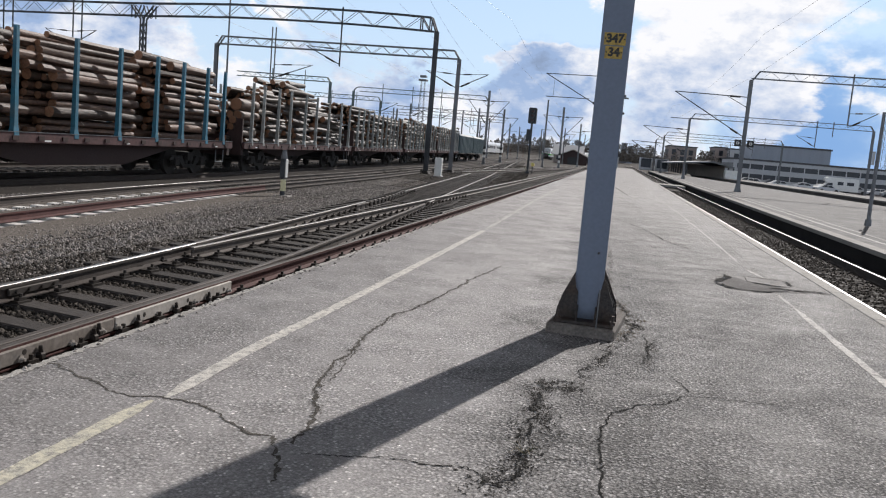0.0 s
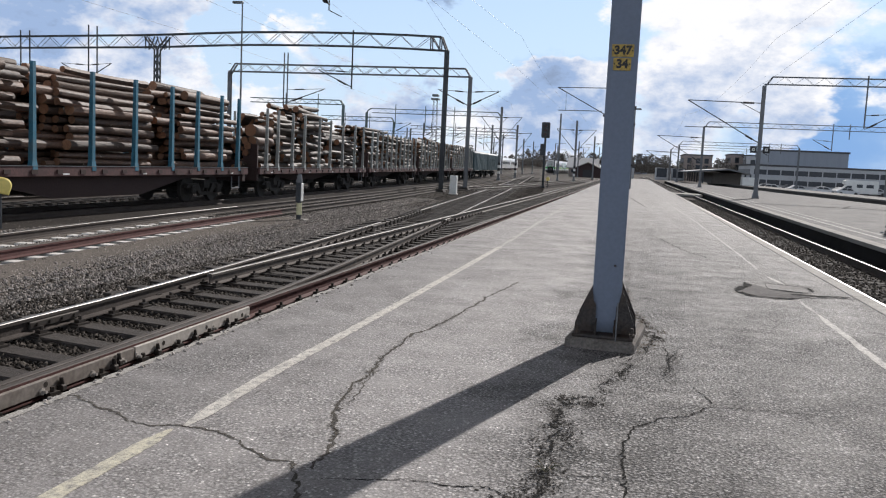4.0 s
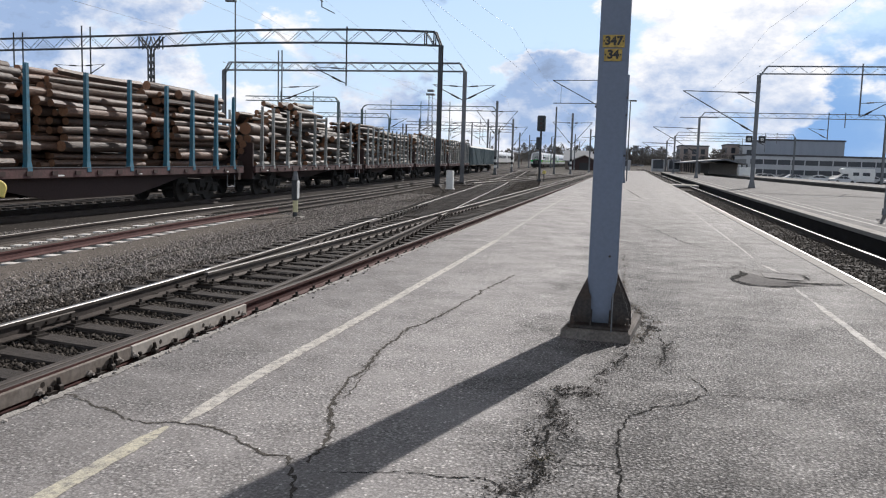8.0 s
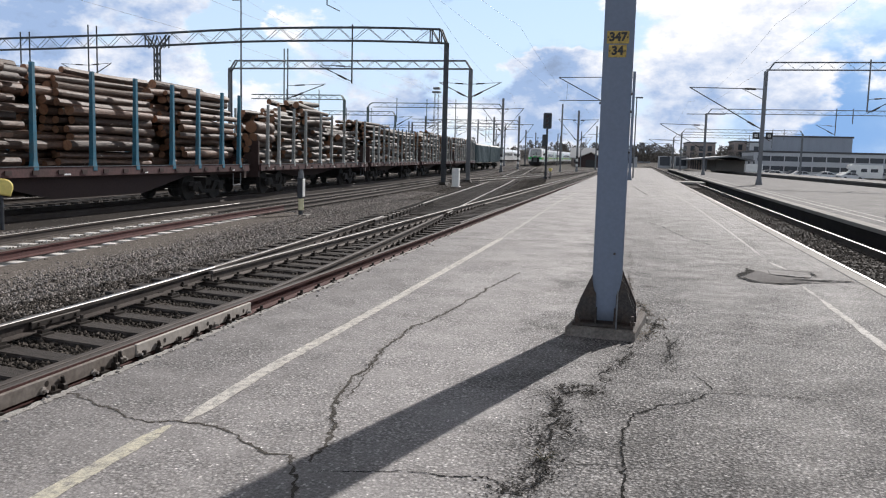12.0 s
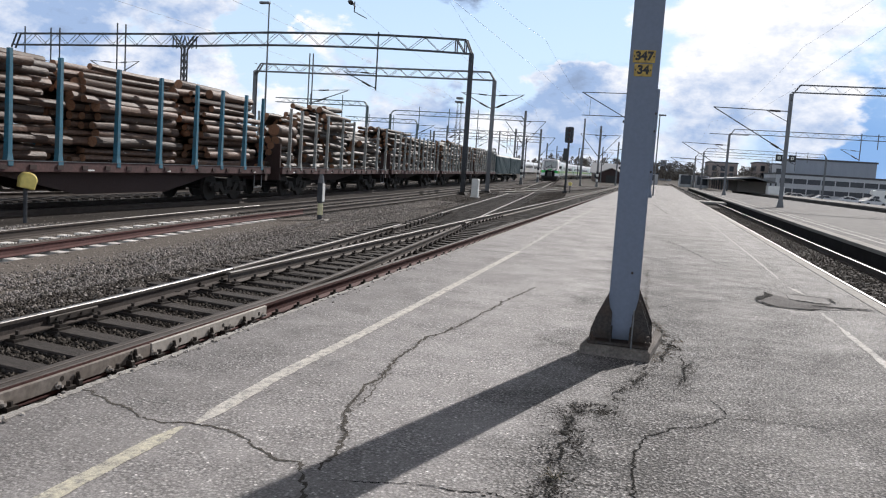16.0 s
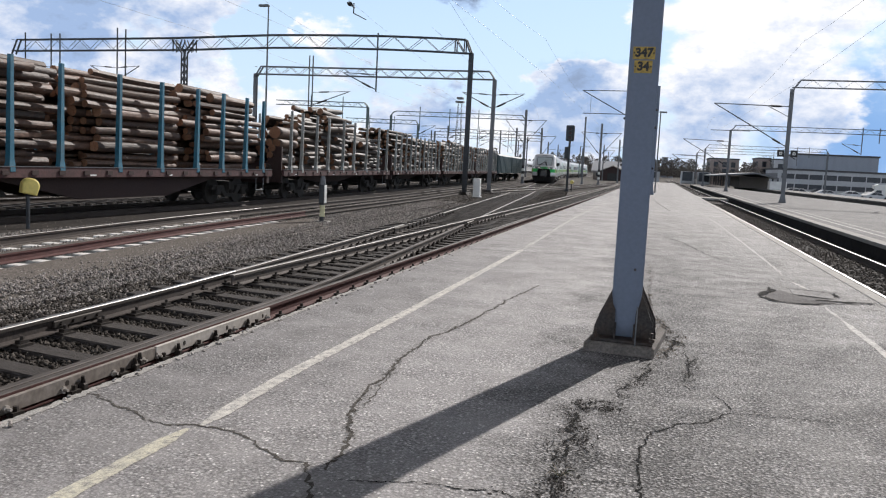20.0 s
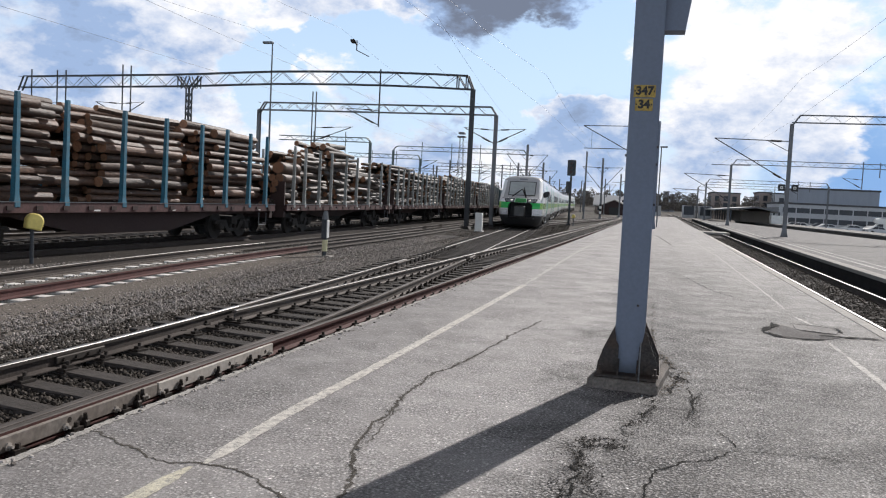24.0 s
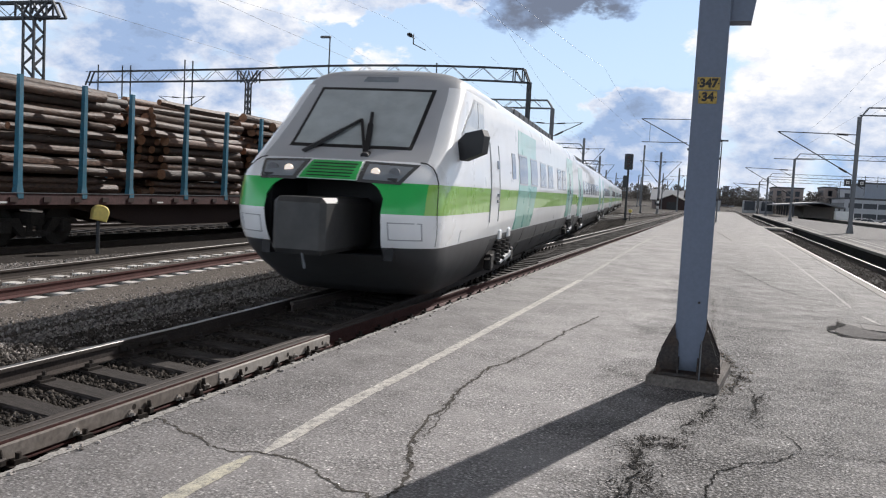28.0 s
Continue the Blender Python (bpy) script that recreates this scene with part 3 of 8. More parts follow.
# ---- builders ----
class Geo:
    """A mesh in the making: verts, faces and a material slot per face."""

    def __init__(self):
        self.v, self.f, self.m = [], [], []

    def add(self, verts, faces, slot=0):
        n = len(self.v)
        self.v.extend(tuple(p) for p in verts)
        self.f.extend(tuple(n + i for i in q) for q in faces)
        self.m.extend([slot] * len(faces))
        return self

    def box(self, x0, x1, y0, y1, z0, z1, slot=0, bevel=0.0):
        if bevel <= 0:
            vs = [(x, y, z) for z in (z0, z1) for x, y in ((x0, y0), (x1, y0), (x1, y1), (x0, y1))]
            return self.add(vs, [(3, 2, 1, 0), (4, 5, 6, 7), (0, 1, 5, 4), (1, 2, 6, 5), (2, 3, 7, 6), (3, 0, 4, 7)], slot)
        b = min(bevel, abs(x1 - x0) * 0.45, abs(y1 - y0) * 0.45, abs(z1 - z0) * 0.45)

        def ring(z, i):
            return [(x0 + i, y0, z), (x1 - i, y0, z), (x1, y0 + i, z), (x1, y1 - i, z), (x1 - i, y1, z), (x0 + i, y1, z), (x0, y1 - i, z), (x0, y0 + i, z)]

        def inner(z):
            return [(x0 + b, y0 + b, z), (x1 - b, y0 + b, z), (x1 - b, y0 + b, z), (x1 - b, y1 - b, z), (x1 - b, y1 - b, z), (x0 + b, y1 - b, z), (x0 + b, y1 - b, z), (x0 + b, y0 + b, z)]

        rings = [inner(z0), ring(z0 + b, b), ring(z1 - b, b), inner(z1)]
        n = len(self.v)
        for r in rings:
            self.v.extend(r)
        for k in range(3):
            for i in range(8):
                j = (i + 1) % 8
                self.f.append((n + 8 * k + i, n + 8 * k + j, n + 8 * k + 8 + j, n + 8 * k + 8 + i))
                self.m.append(slot)
        self.f.append(tuple(n + i for i in (7, 5, 3, 1)))
        self.f.append(tuple(n + 24 + i for i in (1, 3, 5, 7)))
        self.m.extend([slot, slot])
        return self

    def tube(self, p0, p1, r0, r1=None, seg=8, slot=0, cap=None):
        r1 = r0 if r1 is None else r1
        a, b = Vector(p0), Vector(p1)
        d = (b - a).normalized()
        u = d.orthogonal().normalized()
        w = d.cross(u)
        vs = []
        for c, r in ((a, r0), (b, r1)):
            for i in range(seg):
                t = 2 * math.pi * i / seg
                vs.append(c + (u * math.cos(t) + w * math.sin(t)) * r)
        fs = [(i, (i + 1) % seg, seg + (i + 1) % seg, seg + i) for i in range(seg)]
        self.add(vs, fs, slot)
        n = len(self.v) - 2 * seg
        cs = slot if cap is None else cap
        self.f.append(tuple(n + i for i in reversed(range(seg))))
        self.f.append(tuple(n + seg + i for i in range(seg)))
        self.m.extend([cs, cs])
        return self

    def bar(self, p0, p1, w, h, slot=0, up=(0, 0, 1)):
        """A straight bar of w by h between two points."""
        a, b = Vector(p0), Vector(p1)
        d = (b - a).normalized()
        s = d.cross(Vector(up))
        s = s.normalized() if s.length > 1e-4 else Vector((1, 0, 0))
        t = s.cross(d)
        vs = [c + s * sx * w / 2 + t * sz * h / 2 for c in (a, b) for sx, sz in ((-1, -1), (1, -1), (1, 1), (-1, 1))]
        return self.add(vs, [(3, 2, 1, 0), (4, 5, 6, 7), (0, 1, 5, 4), (1, 2, 6, 5), (2, 3, 7, 6), (3, 0, 4, 7)], slot)

    def prism(self, poly, axis, a, b, slot=0):
        """A polygon drawn in the plane across an axis (0, 1, 2), pushed from a to b."""
        def at(p, q):
            r = list(p)
            r.insert(axis, q)
            return tuple(r)
        n = len(poly)
        vs = [at(p, a) for p in poly] + [at(p, b) for p in poly]
        fs = [(i, (i + 1) % n, n + (i + 1) % n, n + i) for i in range(n)] + [tuple(reversed(range(n))), tuple(range(n, 2 * n))]
        return self.add(vs, fs, slot)

    def sweep(self, profile, path, slots=None):
        """A closed profile of (across, up) swept along a path of points."""
        n = len(profile)
        vs = []
        for i, p in enumerate(path):
            a = Vector(path[max(0, i - 1)])
            b = Vector(path[min(len(path) - 1, i + 1)])
            d = (b - a)
            d.z = 0
            d.normalize()
            s = Vector((d.y, -d.x, 0))
            vs.extend(Vector(p) + s * q[0] + Vector((0, 0, q[1])) for q in profile)
        base = len(self.v)
        self.v.extend(tuple(v) for v in vs)
        for k in range(len(path) - 1):
            for i in range(n):
                j = (i + 1) % n
                self.f.append((base + k * n + i, base + k * n + j, base + (k + 1) * n + j, base + (k + 1) * n + i))
                self.m.append(slots[i] if slots else 0)
        for k in (0, len(path) - 1):
            ring = tuple(base + k * n + i for i in range(n))
            self.f.append(ring if k else tuple(reversed(ring)))
            self.m.append(0)
        return self

    def mesh(self, name, mats, smooth=False):
        me = bpy.data.meshes.new(name)
        me.from_pydata(self.v, [], self.f)
        for m in mats if isinstance(mats, (list, tuple)) else [mats]:
            me.materials.append(M[m] if isinstance(m, str) else m)
        if any(self.m):
            me.polygons.foreach_set("material_index", self.m)
        bm = bmesh.new()
        bm.from_mesh(me)
        bmesh.ops.recalc_face_normals(bm, faces=bm.faces)
        if smooth:
            for f in bm.faces:
                f.smooth = True
            for e in bm.edges:
                if len(e.link_faces) == 2 and e.calc_face_angle(0) > 0.6:
                    e.smooth = False
        bm.to_mesh(me)
        bm.free()
        me.update()
        return me


def part(name, geo, mats, parent=None, label="", smooth=False, at=None):
    """One mesh object, at top level or under a thing."""
    data = geo.mesh(name, mats, smooth) if isinstance(geo, Geo) else geo
    ob = new(name, data)
    if parent is not None:
        ob.parent = parent
    if at is not None:
        ob.matrix_basis = at
    if label:
        ob["label"] = label
    return ob


def thing(name, x, y, z, label, category, group="", kind="", turn=0.0):
    ob = new(name)
    ob.empty_display_size = 0.2
    ob.matrix_basis = pose(x, y, z, 0, 0, turn)
    return tagged(ob, label, category, group, kind)


def smooth_line(points):
    """A curve through (y, x) points: x as a function of y, with soft bends."""
    ys = [p[0] for p in points]
    xs = [p[1] for p in points]

    def at(y):
        if y <= ys[0]:
            k = (xs[1] - xs[0]) / (ys[1] - ys[0])
            return xs[0] + k * (y - ys[0])
        if y >= ys[-1]:
            k = (xs[-1] - xs[-2]) / (ys[-1] - ys[-2])
            return xs[-1] + k * (y - ys[-1])
        i = max(j for j in range(len(ys) - 1) if ys[j] <= y)

        def slope(j):
            a, b = max(0, j - 1), min(len(ys) - 1, j + 1)
            return (xs[b] - xs[a]) / (ys[b] - ys[a])
        h = ys[i + 1] - ys[i]
        t = (y - ys[i]) / h
        m0, m1 = slope(i) * h, slope(i + 1) * h
        return (2 * t**3 - 3 * t**2 + 1) * xs[i] + (t**3 - 2 * t**2 + t) * m0 + (-2 * t**3 + 3 * t**2) * xs[i + 1] + (t**3 - t**2) * m1
    return at


def spaced(a, b, step):
    n = max(1, int(round((b - a) / step)))
    return [a + (b - a) * i / n for i in range(n + 1)]


# ---- plan ----
RAIL = -0.27                 # top of rail beside the platform, which lies at 0
RAIL_R = -0.40               # top of rail on the other side
EDGE_L, EDGE_R = -3.44, 3.10
P2_X, P2_Z = 6.3, -0.10
HALF = 0.795                 # half the distance between rail centres, gauge 1.524
platform_track = smooth_line([(-60, -5.32), (-10, -5.32), (8, -5.3), (18, -5.23), (28, -5.2), (60, -5.05), (120, -4.9), (320, -4.9)])
BRANCH_FALL = 0.12           # the diverging track lies this much lower in the yard
branch_line = [(-10, -5.32), (6, -5.32), (9.5, -5.37), (14, -5.64), (21, -6.13), (26.5, -6.57), (40, -7.74), (57, -9.2), (71, -10.55), (104, -13.7), (137, -16.9), (163, -19.2), (187, -20.8), (203, -21.6), (228, -22.2), (251, -22.2), (278, -21.4), (296, -20.4), (322, -18.4), (360, -14.0), (420, -5.2), (560, 18.0)]


def fall(y):
    return min(BRANCH_FALL, max(0.0, (y - 14.0) * 0.0042))


branch_track = smooth_line([(y * (1 + fall(y) / 1.84), x * (1 + fall(y) / 1.84)) for y, x in branch_line])
white_track = smooth_line([(-40, -7.0), (0, -10.1), (12, -11.15), (18, -11.75), (25, -12.2), (40, -12.75), (60, -13.9), (90, -15.2), (120, -17.0), (200, -21.5)])
wagon_track = smooth_line([(-40, -16.0), (28, -16.0), (40, -16.5), (60, -17.7), (90, -19.2), (120, -21.0), (260, -30.0)])
right_track = smooth_line([(-60, 4.79), (40, 4.79), (100, 4.6), (300, 4.0)])


# ---- ground, platforms, tracks ----
CAR_PARK = -1.15


def build_ground():
    g = Geo()
    g.prism([(-900, -300), (36.2, -300), (36.2, -25), (19.7, 170), (17.5, 700), (17.5, 1500), (-900, 1500)], 2, -3.0, -0.62)
    # the car park beyond the platforms lies lower
    g.prism([(36.2, -300), (900, -300), (900, 1500), (17.5, 1500), (17.5, 700), (19.7, 170), (36.2, -25)], 2, -3.0, CAR_PARK - 0.08)
    tagged(part("ground", g, "ballast"), "dark grey railway ballast reaching to the horizon", "ground", kind="structure")
    g = Geo()
    g.prism([(36.5, -60), (500, -60), (500, 700), (18, 700), (20.0, 170)], 2, CAR_PARK - 0.08, CAR_PARK)
    tagged(part("road_yard", g, "asphalt_pale"), "pale asphalt car park beyond the platforms", "car park", kind="structure")


def build_platforms():
    g = Geo()
    ys = spaced(-25, 165, 9.5)
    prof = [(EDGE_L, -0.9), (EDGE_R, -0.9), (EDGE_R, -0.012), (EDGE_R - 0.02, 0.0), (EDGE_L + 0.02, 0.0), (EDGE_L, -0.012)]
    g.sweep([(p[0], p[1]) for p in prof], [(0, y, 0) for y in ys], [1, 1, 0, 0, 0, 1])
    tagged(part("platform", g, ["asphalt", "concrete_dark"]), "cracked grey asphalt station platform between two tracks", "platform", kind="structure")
    # the far platform narrows where the next track curves in behind it
    g = Geo()
    near_x, far_x = 27.2, 8.3
    g.prism([(P2_X, -25), (near_x, -25), (far_x, 170), (P2_X, 170)], 2, P2_Z - 0.12, P2_Z, 0)
    far = tagged(part("platform_far", g, "asphalt_pale"), "pale concrete and asphalt platform across the track", "platform", kind="structure")
    g = Geo()
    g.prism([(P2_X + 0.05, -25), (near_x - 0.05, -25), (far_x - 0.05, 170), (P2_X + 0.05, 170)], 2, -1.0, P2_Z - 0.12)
    part("platform_wall", g, "concrete_black", far, "concrete wall coloured black for its shade")
    g = Geo()
    g.box(P2_X - 0.06, P2_X + 0.34, -25, 170, P2_Z - 0.1, P2_Z + 0.012)
    part("edge_slab", g, "concrete", far, "pale concrete edge slab")
    g = Geo()
    g.prism([(31.3, -25), (36.5, -25), (20.0, 170), (14.4, 170)], 2, -0.16, -0.02, 0)
    g.prism([(31.35, -25), (36.45, -25), (19.95, 170), (14.45, 170)], 2, -1.4, -0.16, 1)
    tagged(part("platform_third", g, ["asphalt_pale", "concrete_dark"]), "narrow pale platform with a dark concrete face before the car park", "platform", kind="structure")


RAIL_PROFILE = [(-0.075, -0.172), (0.075, -0.172), (0.075, -0.16), (0.012, -0.14), (0.010, -0.05), (0.036, -0.04), (0.036, -0.006), (0.028, 0.0), (-0.028, 0.0), (-0.036, -0.006), (-0.036, -0.04), (-0.010, -0.05), (-0.012, -0.14), (-0.075, -0.16)]
RAIL_SLOTS = [0, 0, 0, 0, 0, 0, 1, 1, 1, 0, 0, 0, 0, 0]


def rail_part(parent, line, offset, y0, y1, z, side, top, step=4.0, name="rail", limit=None):
    low = fall if line is branch_track else (lambda y: 0.0)
    g = Geo()
    pts = []
    for y in spaced(y0, y1, step):
        d = (line(y + 0.5) - line(y - 0.5))
        k = 1 / math.hypot(1, d)
        x = line(y) + offset * k
        pts.append((limit(x, y) if limit else x, y - offset * d * k, z - low(y)))
    g.sweep(RAIL_PROFILE, pts, RAIL_SLOTS)
    return part(name, g, [side, top], parent, smooth=False)


def sleeper_mesh(name, length, width, height, mat):
    g = Geo()
    g.box(-length / 2, length / 2, -width / 2, width / 2, -height, 0, 0, 0.015)
    return g.mesh(name, mat)


def fastening_mesh():
    g = Geo()
    g.box(-0.17, 0.17, -0.09, 0.09, 0, 0.025)
    for s in (-1, 1):
        g.box(s * 0.11 - 0.035, s * 0.11 + 0.035, -0.05, 0.05, 0.025, 0.06)
        g.tube((s * 0.115, 0, 0.05), (s * 0.115, 0, 0.1), 0.02, seg=6)
    return g.mesh("fastening", "bolt")


def build_track(name, line, y0, y1, z, label, sleepers, side="rail_side", tops=("rail_top", "rail_top"), skew=0.0, near=(0, 40), offsets=(-HALF, HALF), step=4.0):
    """A track: two rails, sleepers near the camera as pieces and the far ones joined."""
    t = thing(name, 0, 0, 0, label, "railway track", kind="structure")
    for o, top in zip(offsets, tops):
        if name == "track_3":
            rail_part(t, line, o, y0, 26, z, "rail_side" if o < 0 else side, top, 2.0)
            rail_part(t, line, o, 26.01, y1, z, "rail_side", "rail_worn", step)
        elif name == "track_1" and o < 0:
            rail_part(t, line, o, 11.2, y1, z, "rail_grey", top, 1.5, limit=lambda x, y: max(x, branch_track(y) - HALF + 0.085))
        else:
            rail_part(t, line, o, y0, y1, z, "rail_red" if name == "track_1" else side, top, step)
    length, width, height, pitch, mat = sleepers
    me = sleeper_mesh("sleeper", length, width, height, mat)
    far = Geo()
    rnd = random.Random(hash(len(name)) % 97 + 5)
    for y in spaced(y0, min(y1, 150), pitch):
        d = math.degrees(math.atan(line(y + 0.5) - line(y - 0.5)))
        zz = z - (0.235 if name == "track_7" or (name == "track_3" and y > 24) else 0.185) + rnd.uniform(-0.008, 0.004)
        if near[0] <= y <= near[1]:
            part("sleeper", me, mat, t, at=pose(line(y) + rnd.uniform(-0.03, 0.03), y, zz, 0, 0, -d + skew + rnd.uniform(-0.8, 0.8)))
        else:
            x = line(y)
            far.box(x - length / 2, x + length / 2, y - width / 2, y + width / 2, zz - height, zz)
    if far.v:
        ob = part("far_sleepers", far, "timber", t)
        ob["kind"] = "stuff"
    return t


def build_tracks():
    timber = (2.7, 0.24, 0.16, 0.62, "timber")
    concrete = (2.6, 0.28, 0.2, 0.61, "concrete_pale")
    fast = fastening_mesh()
    t1 = build_track("track_1", platform_track, -10, 300, RAIL, "worn railway track on dark timber sleepers beside the platform", (3.1, 0.26, 0.16, 0.62, "timber"), tops=("rail_dull", "rail_worn"), near=(-2, 44), skew=-10.0)
    # branch rails leave the platform track at the switch
    t2 = thing("track_2", 0, 0, 0, "diverging turnout track with steel rails and timber bearers", "railway track", kind="structure")
    # outer stock rail of the branch, then the blade that lies against the platform rail
    rail_part(t2, branch_track, -HALF, -10, 11.7, RAIL, "rail_side", "rail_bright", 1.5)
    rail_part(t2, branch_track, -HALF, 11.72, 520, RAIL, "rail_grey", "rail_dull", 1.5)
    rail_part(t2, branch_track, HALF, 1.0, 25.2, RAIL + 0.003, "rail_grey", "rail_worn", 0.8, "switch_blade", limit=lambda x, y: min(x, platform_track(y) + HALF - 0.085))
    rail_part(t2, branch_track, HALF, 26.2, 520, RAIL, "rail_grey", "rail_dull", 3.0)
    # dark spacer blocks between the rail and its check rail
    for y in spaced(23.8, 30.2, 0.62):
        g = Geo()
        g.box(-0.05, 0.16, -0.12, 0.12, -0.16, -0.012, 0, 0.02)
        part("spacer_block", g, "bolt", t2, at=pose(branch_track(y) - HALF + 0.02, y, RAIL))
    # fishplates at a rail joint
    g = Geo()
    for s in (-1, 1):
        g.box(s * 0.03 - 0.018, s * 0.03 + 0.018, -0.4, 0.4, -0.13, -0.05, 0, 0.01)
        for k in range(4):
            g.tube((s * 0.03, -0.3 + 0.2 * k, -0.09), (s * 0.075, -0.3 + 0.2 * k, -0.09), 0.02, seg=6)
    part("fishplate", g, "bolt", t2, at=pose(branch_track(7.8) - HALF, 7.8, RAIL))
    # check rails beside the crossing
    rail_part(t2, branch_track, -HALF + 0.12, 22, 29, RAIL, "rail_side", "rail_worn", 1.0, "check_rail")
    rail_part(t2, platform_track, HALF - 0.12, 22, 30, RAIL, "rail_side", "rail_worn", 1.0, "check_rail")
    me = sleeper_mesh("bearer", 2.8, 0.26, 0.16, "timber")
    for y in spaced(27, 52, 0.62):
        d = math.degrees(math.atan(branch_track(y + 0.5) - branch_track(y - 0.5)))
        part("bearer", me, "timber", t2, at=pose(branch_track(y), y + 0.25, RAIL - 0.19, 0, 0, -d))
    me = sleeper_mesh("bearer", 1.9, 0.26, 0.16, "timber")
    for y in spaced(10, 26, 0.62):
        part("bearer", me, "timber", t2, at=pose(branch_track(y) - 0.72, y, RAIL - 0.191, 0, 0, -10))
    far = Geo()
    for y in spaced(53, 150, 0.62):
        x = branch_track(y)
        far.box(x - 1.35, x + 1.35, y - 0.12, y + 0.12, RAIL - 0.35, RAIL - 0.19)
    part("far_sleepers", far, "timber", t2)["kind"] = "stuff"
    # fastenings on both turnout tracks
    for y in spaced(3.0, 33, 0.62):
        for o in (-HALF, HALF):
            part("fastening", fast, "bolt", t1, at=pose(platform_track(y) + o, y + 0.1, RAIL - 0.187, 0, 0, -7))
    for y in spaced(12, 33, 0.62):
        for o in (-HALF, HALF):
            part("fastening", fast, "bolt", t2, at=pose(branch_track(y) + o, y + 0.1, RAIL - 0.187, 0, 0, -7))
    # guard plate along the near rail
    gp = thing("guard_plate", platform_track(5) + HALF + 0.045, 0, RAIL, "grey steel guard plate bolted along the near rail", "guard plate")
    for y0, y1, mat in ((0.3, 3.4, "plate"), (3.42, 6.75, "plate"), (6.77, 9.15, "plate_pale")):
        g = Geo()
        g.box(0, 0.035, y0, y1, -0.14, -0.022, 0, 0.006)
        part("plate", g, mat, gp)
    # lugs, nuts and bolt holes along the plate: place, height, kind
    marks = [(y, -0.1, "lug" if k % 2 else "nut") for k, y in enumerate((1.1, 1.7, 2.3, 3.0, 3.7, 4.2, 4.9))]
    marks += [(5.5, -0.11, "nut"), (5.55, -0.065, "hole"), (5.72, -0.11, "lug"), (6.13, -0.12, "nut"), (6.42, -0.11, "lug"), (6.49, -0.08, "lug"), (6.55, -0.1, "nut"), (6.79, -0.11, "nut"), (7.12, -0.12, "lug"), (7.25, -0.08, "hole"), (7.49, -0.12, "nut"), (7.83, -0.12, "lug"), (8.1, -0.08, "hole"), (8.26, -0.12, "nut"), (8.55, -0.12, "lug"), (8.95, -0.09, "hole"), (9.05, -0.12, "nut")]
    for y, z, kind in marks:
        g = Geo()
        if kind == "hole":
            g.tube((0.034, y, z), (0.037, y, z), 0.024, seg=12)
        elif kind == "nut":
            g.tube((0.035, y, z), (0.05, y, z), 0.032, seg=6)
            g.tube((0.05, y, z), (0.085, y, z), 0.016, 0.013, seg=8)
        else:
            g.box(0.02, 0.085, y - 0.04, y + 0.03, z - 0.05, z + 0.01, 0, 0.012)
            g.tube((0.055, y, z), (0.055, y - 0.01, z + 0.065), 0.022, 0.015, seg=7)
        part("bolt_hole" if kind == "hole" else "bolt", g, "plate_pale" if kind == "nut" else "bolt", gp)
    build_track("track_3", white_track, -10, 190, RAIL, "rust-red rails on pale concrete sleepers in the yard", concrete, side="rail_red", tops=("rail_bright", "rail_worn"), near=(4, 23))
    build_track("track_4", wagon_track, -10, 260, RAIL, "yard track under the loaded timber wagons", timber, tops=("rail_worn", "rail_worn"), near=(10, 30))
    line = smooth_line([(58, -12.0), (72, -10.75), (87, -9.75), (97, -9.25), (142, -6.9), (200, -4.6), (300, -1.0)])
    build_track("track_6", line, 60, 280, RAIL + 0.004, "worn track leading from the yard towards the station", timber, tops=("rail_dull", "rail_dull"), near=(0, 1))
    bed(line, 62, 280, 1.6, RAIL - 0.25, "ballast_bed_6", "dark ballast bed of the connecting track", "ballast_dark")
    back = smooth_line([(-40, -21.0), (30, -21.0), (60, -22.4), (120, -26.0)])
    build_track("track_7", back, -10, 120, RAIL, "yard track behind the timber wagons", timber, tops=("rail_top", "rail_top"), near=(0, 1))
    build_track("track_5", right_track, -10, 290, RAIL_R, "station track with polished rails between the platforms", timber, near=(6, 40), offsets=(-0.76, 0.76), tops=("rail_top", "rail_top"))


def bed(line, y0, y1, half, z, name, label, mat="ballast"):
    """A ballast bed with sloping shoulders along a track."""
    g = Geo()
    prof = [(-half - 0.7, -0.75), (half + 0.7, -0.75), (half, z), (-half, z)]
    g.sweep(prof, [(line(y), y, 0) for y in spaced(y0, y1, 5)])
    return tagged(part(name, g, mat), label, "ballast", kind="structure")


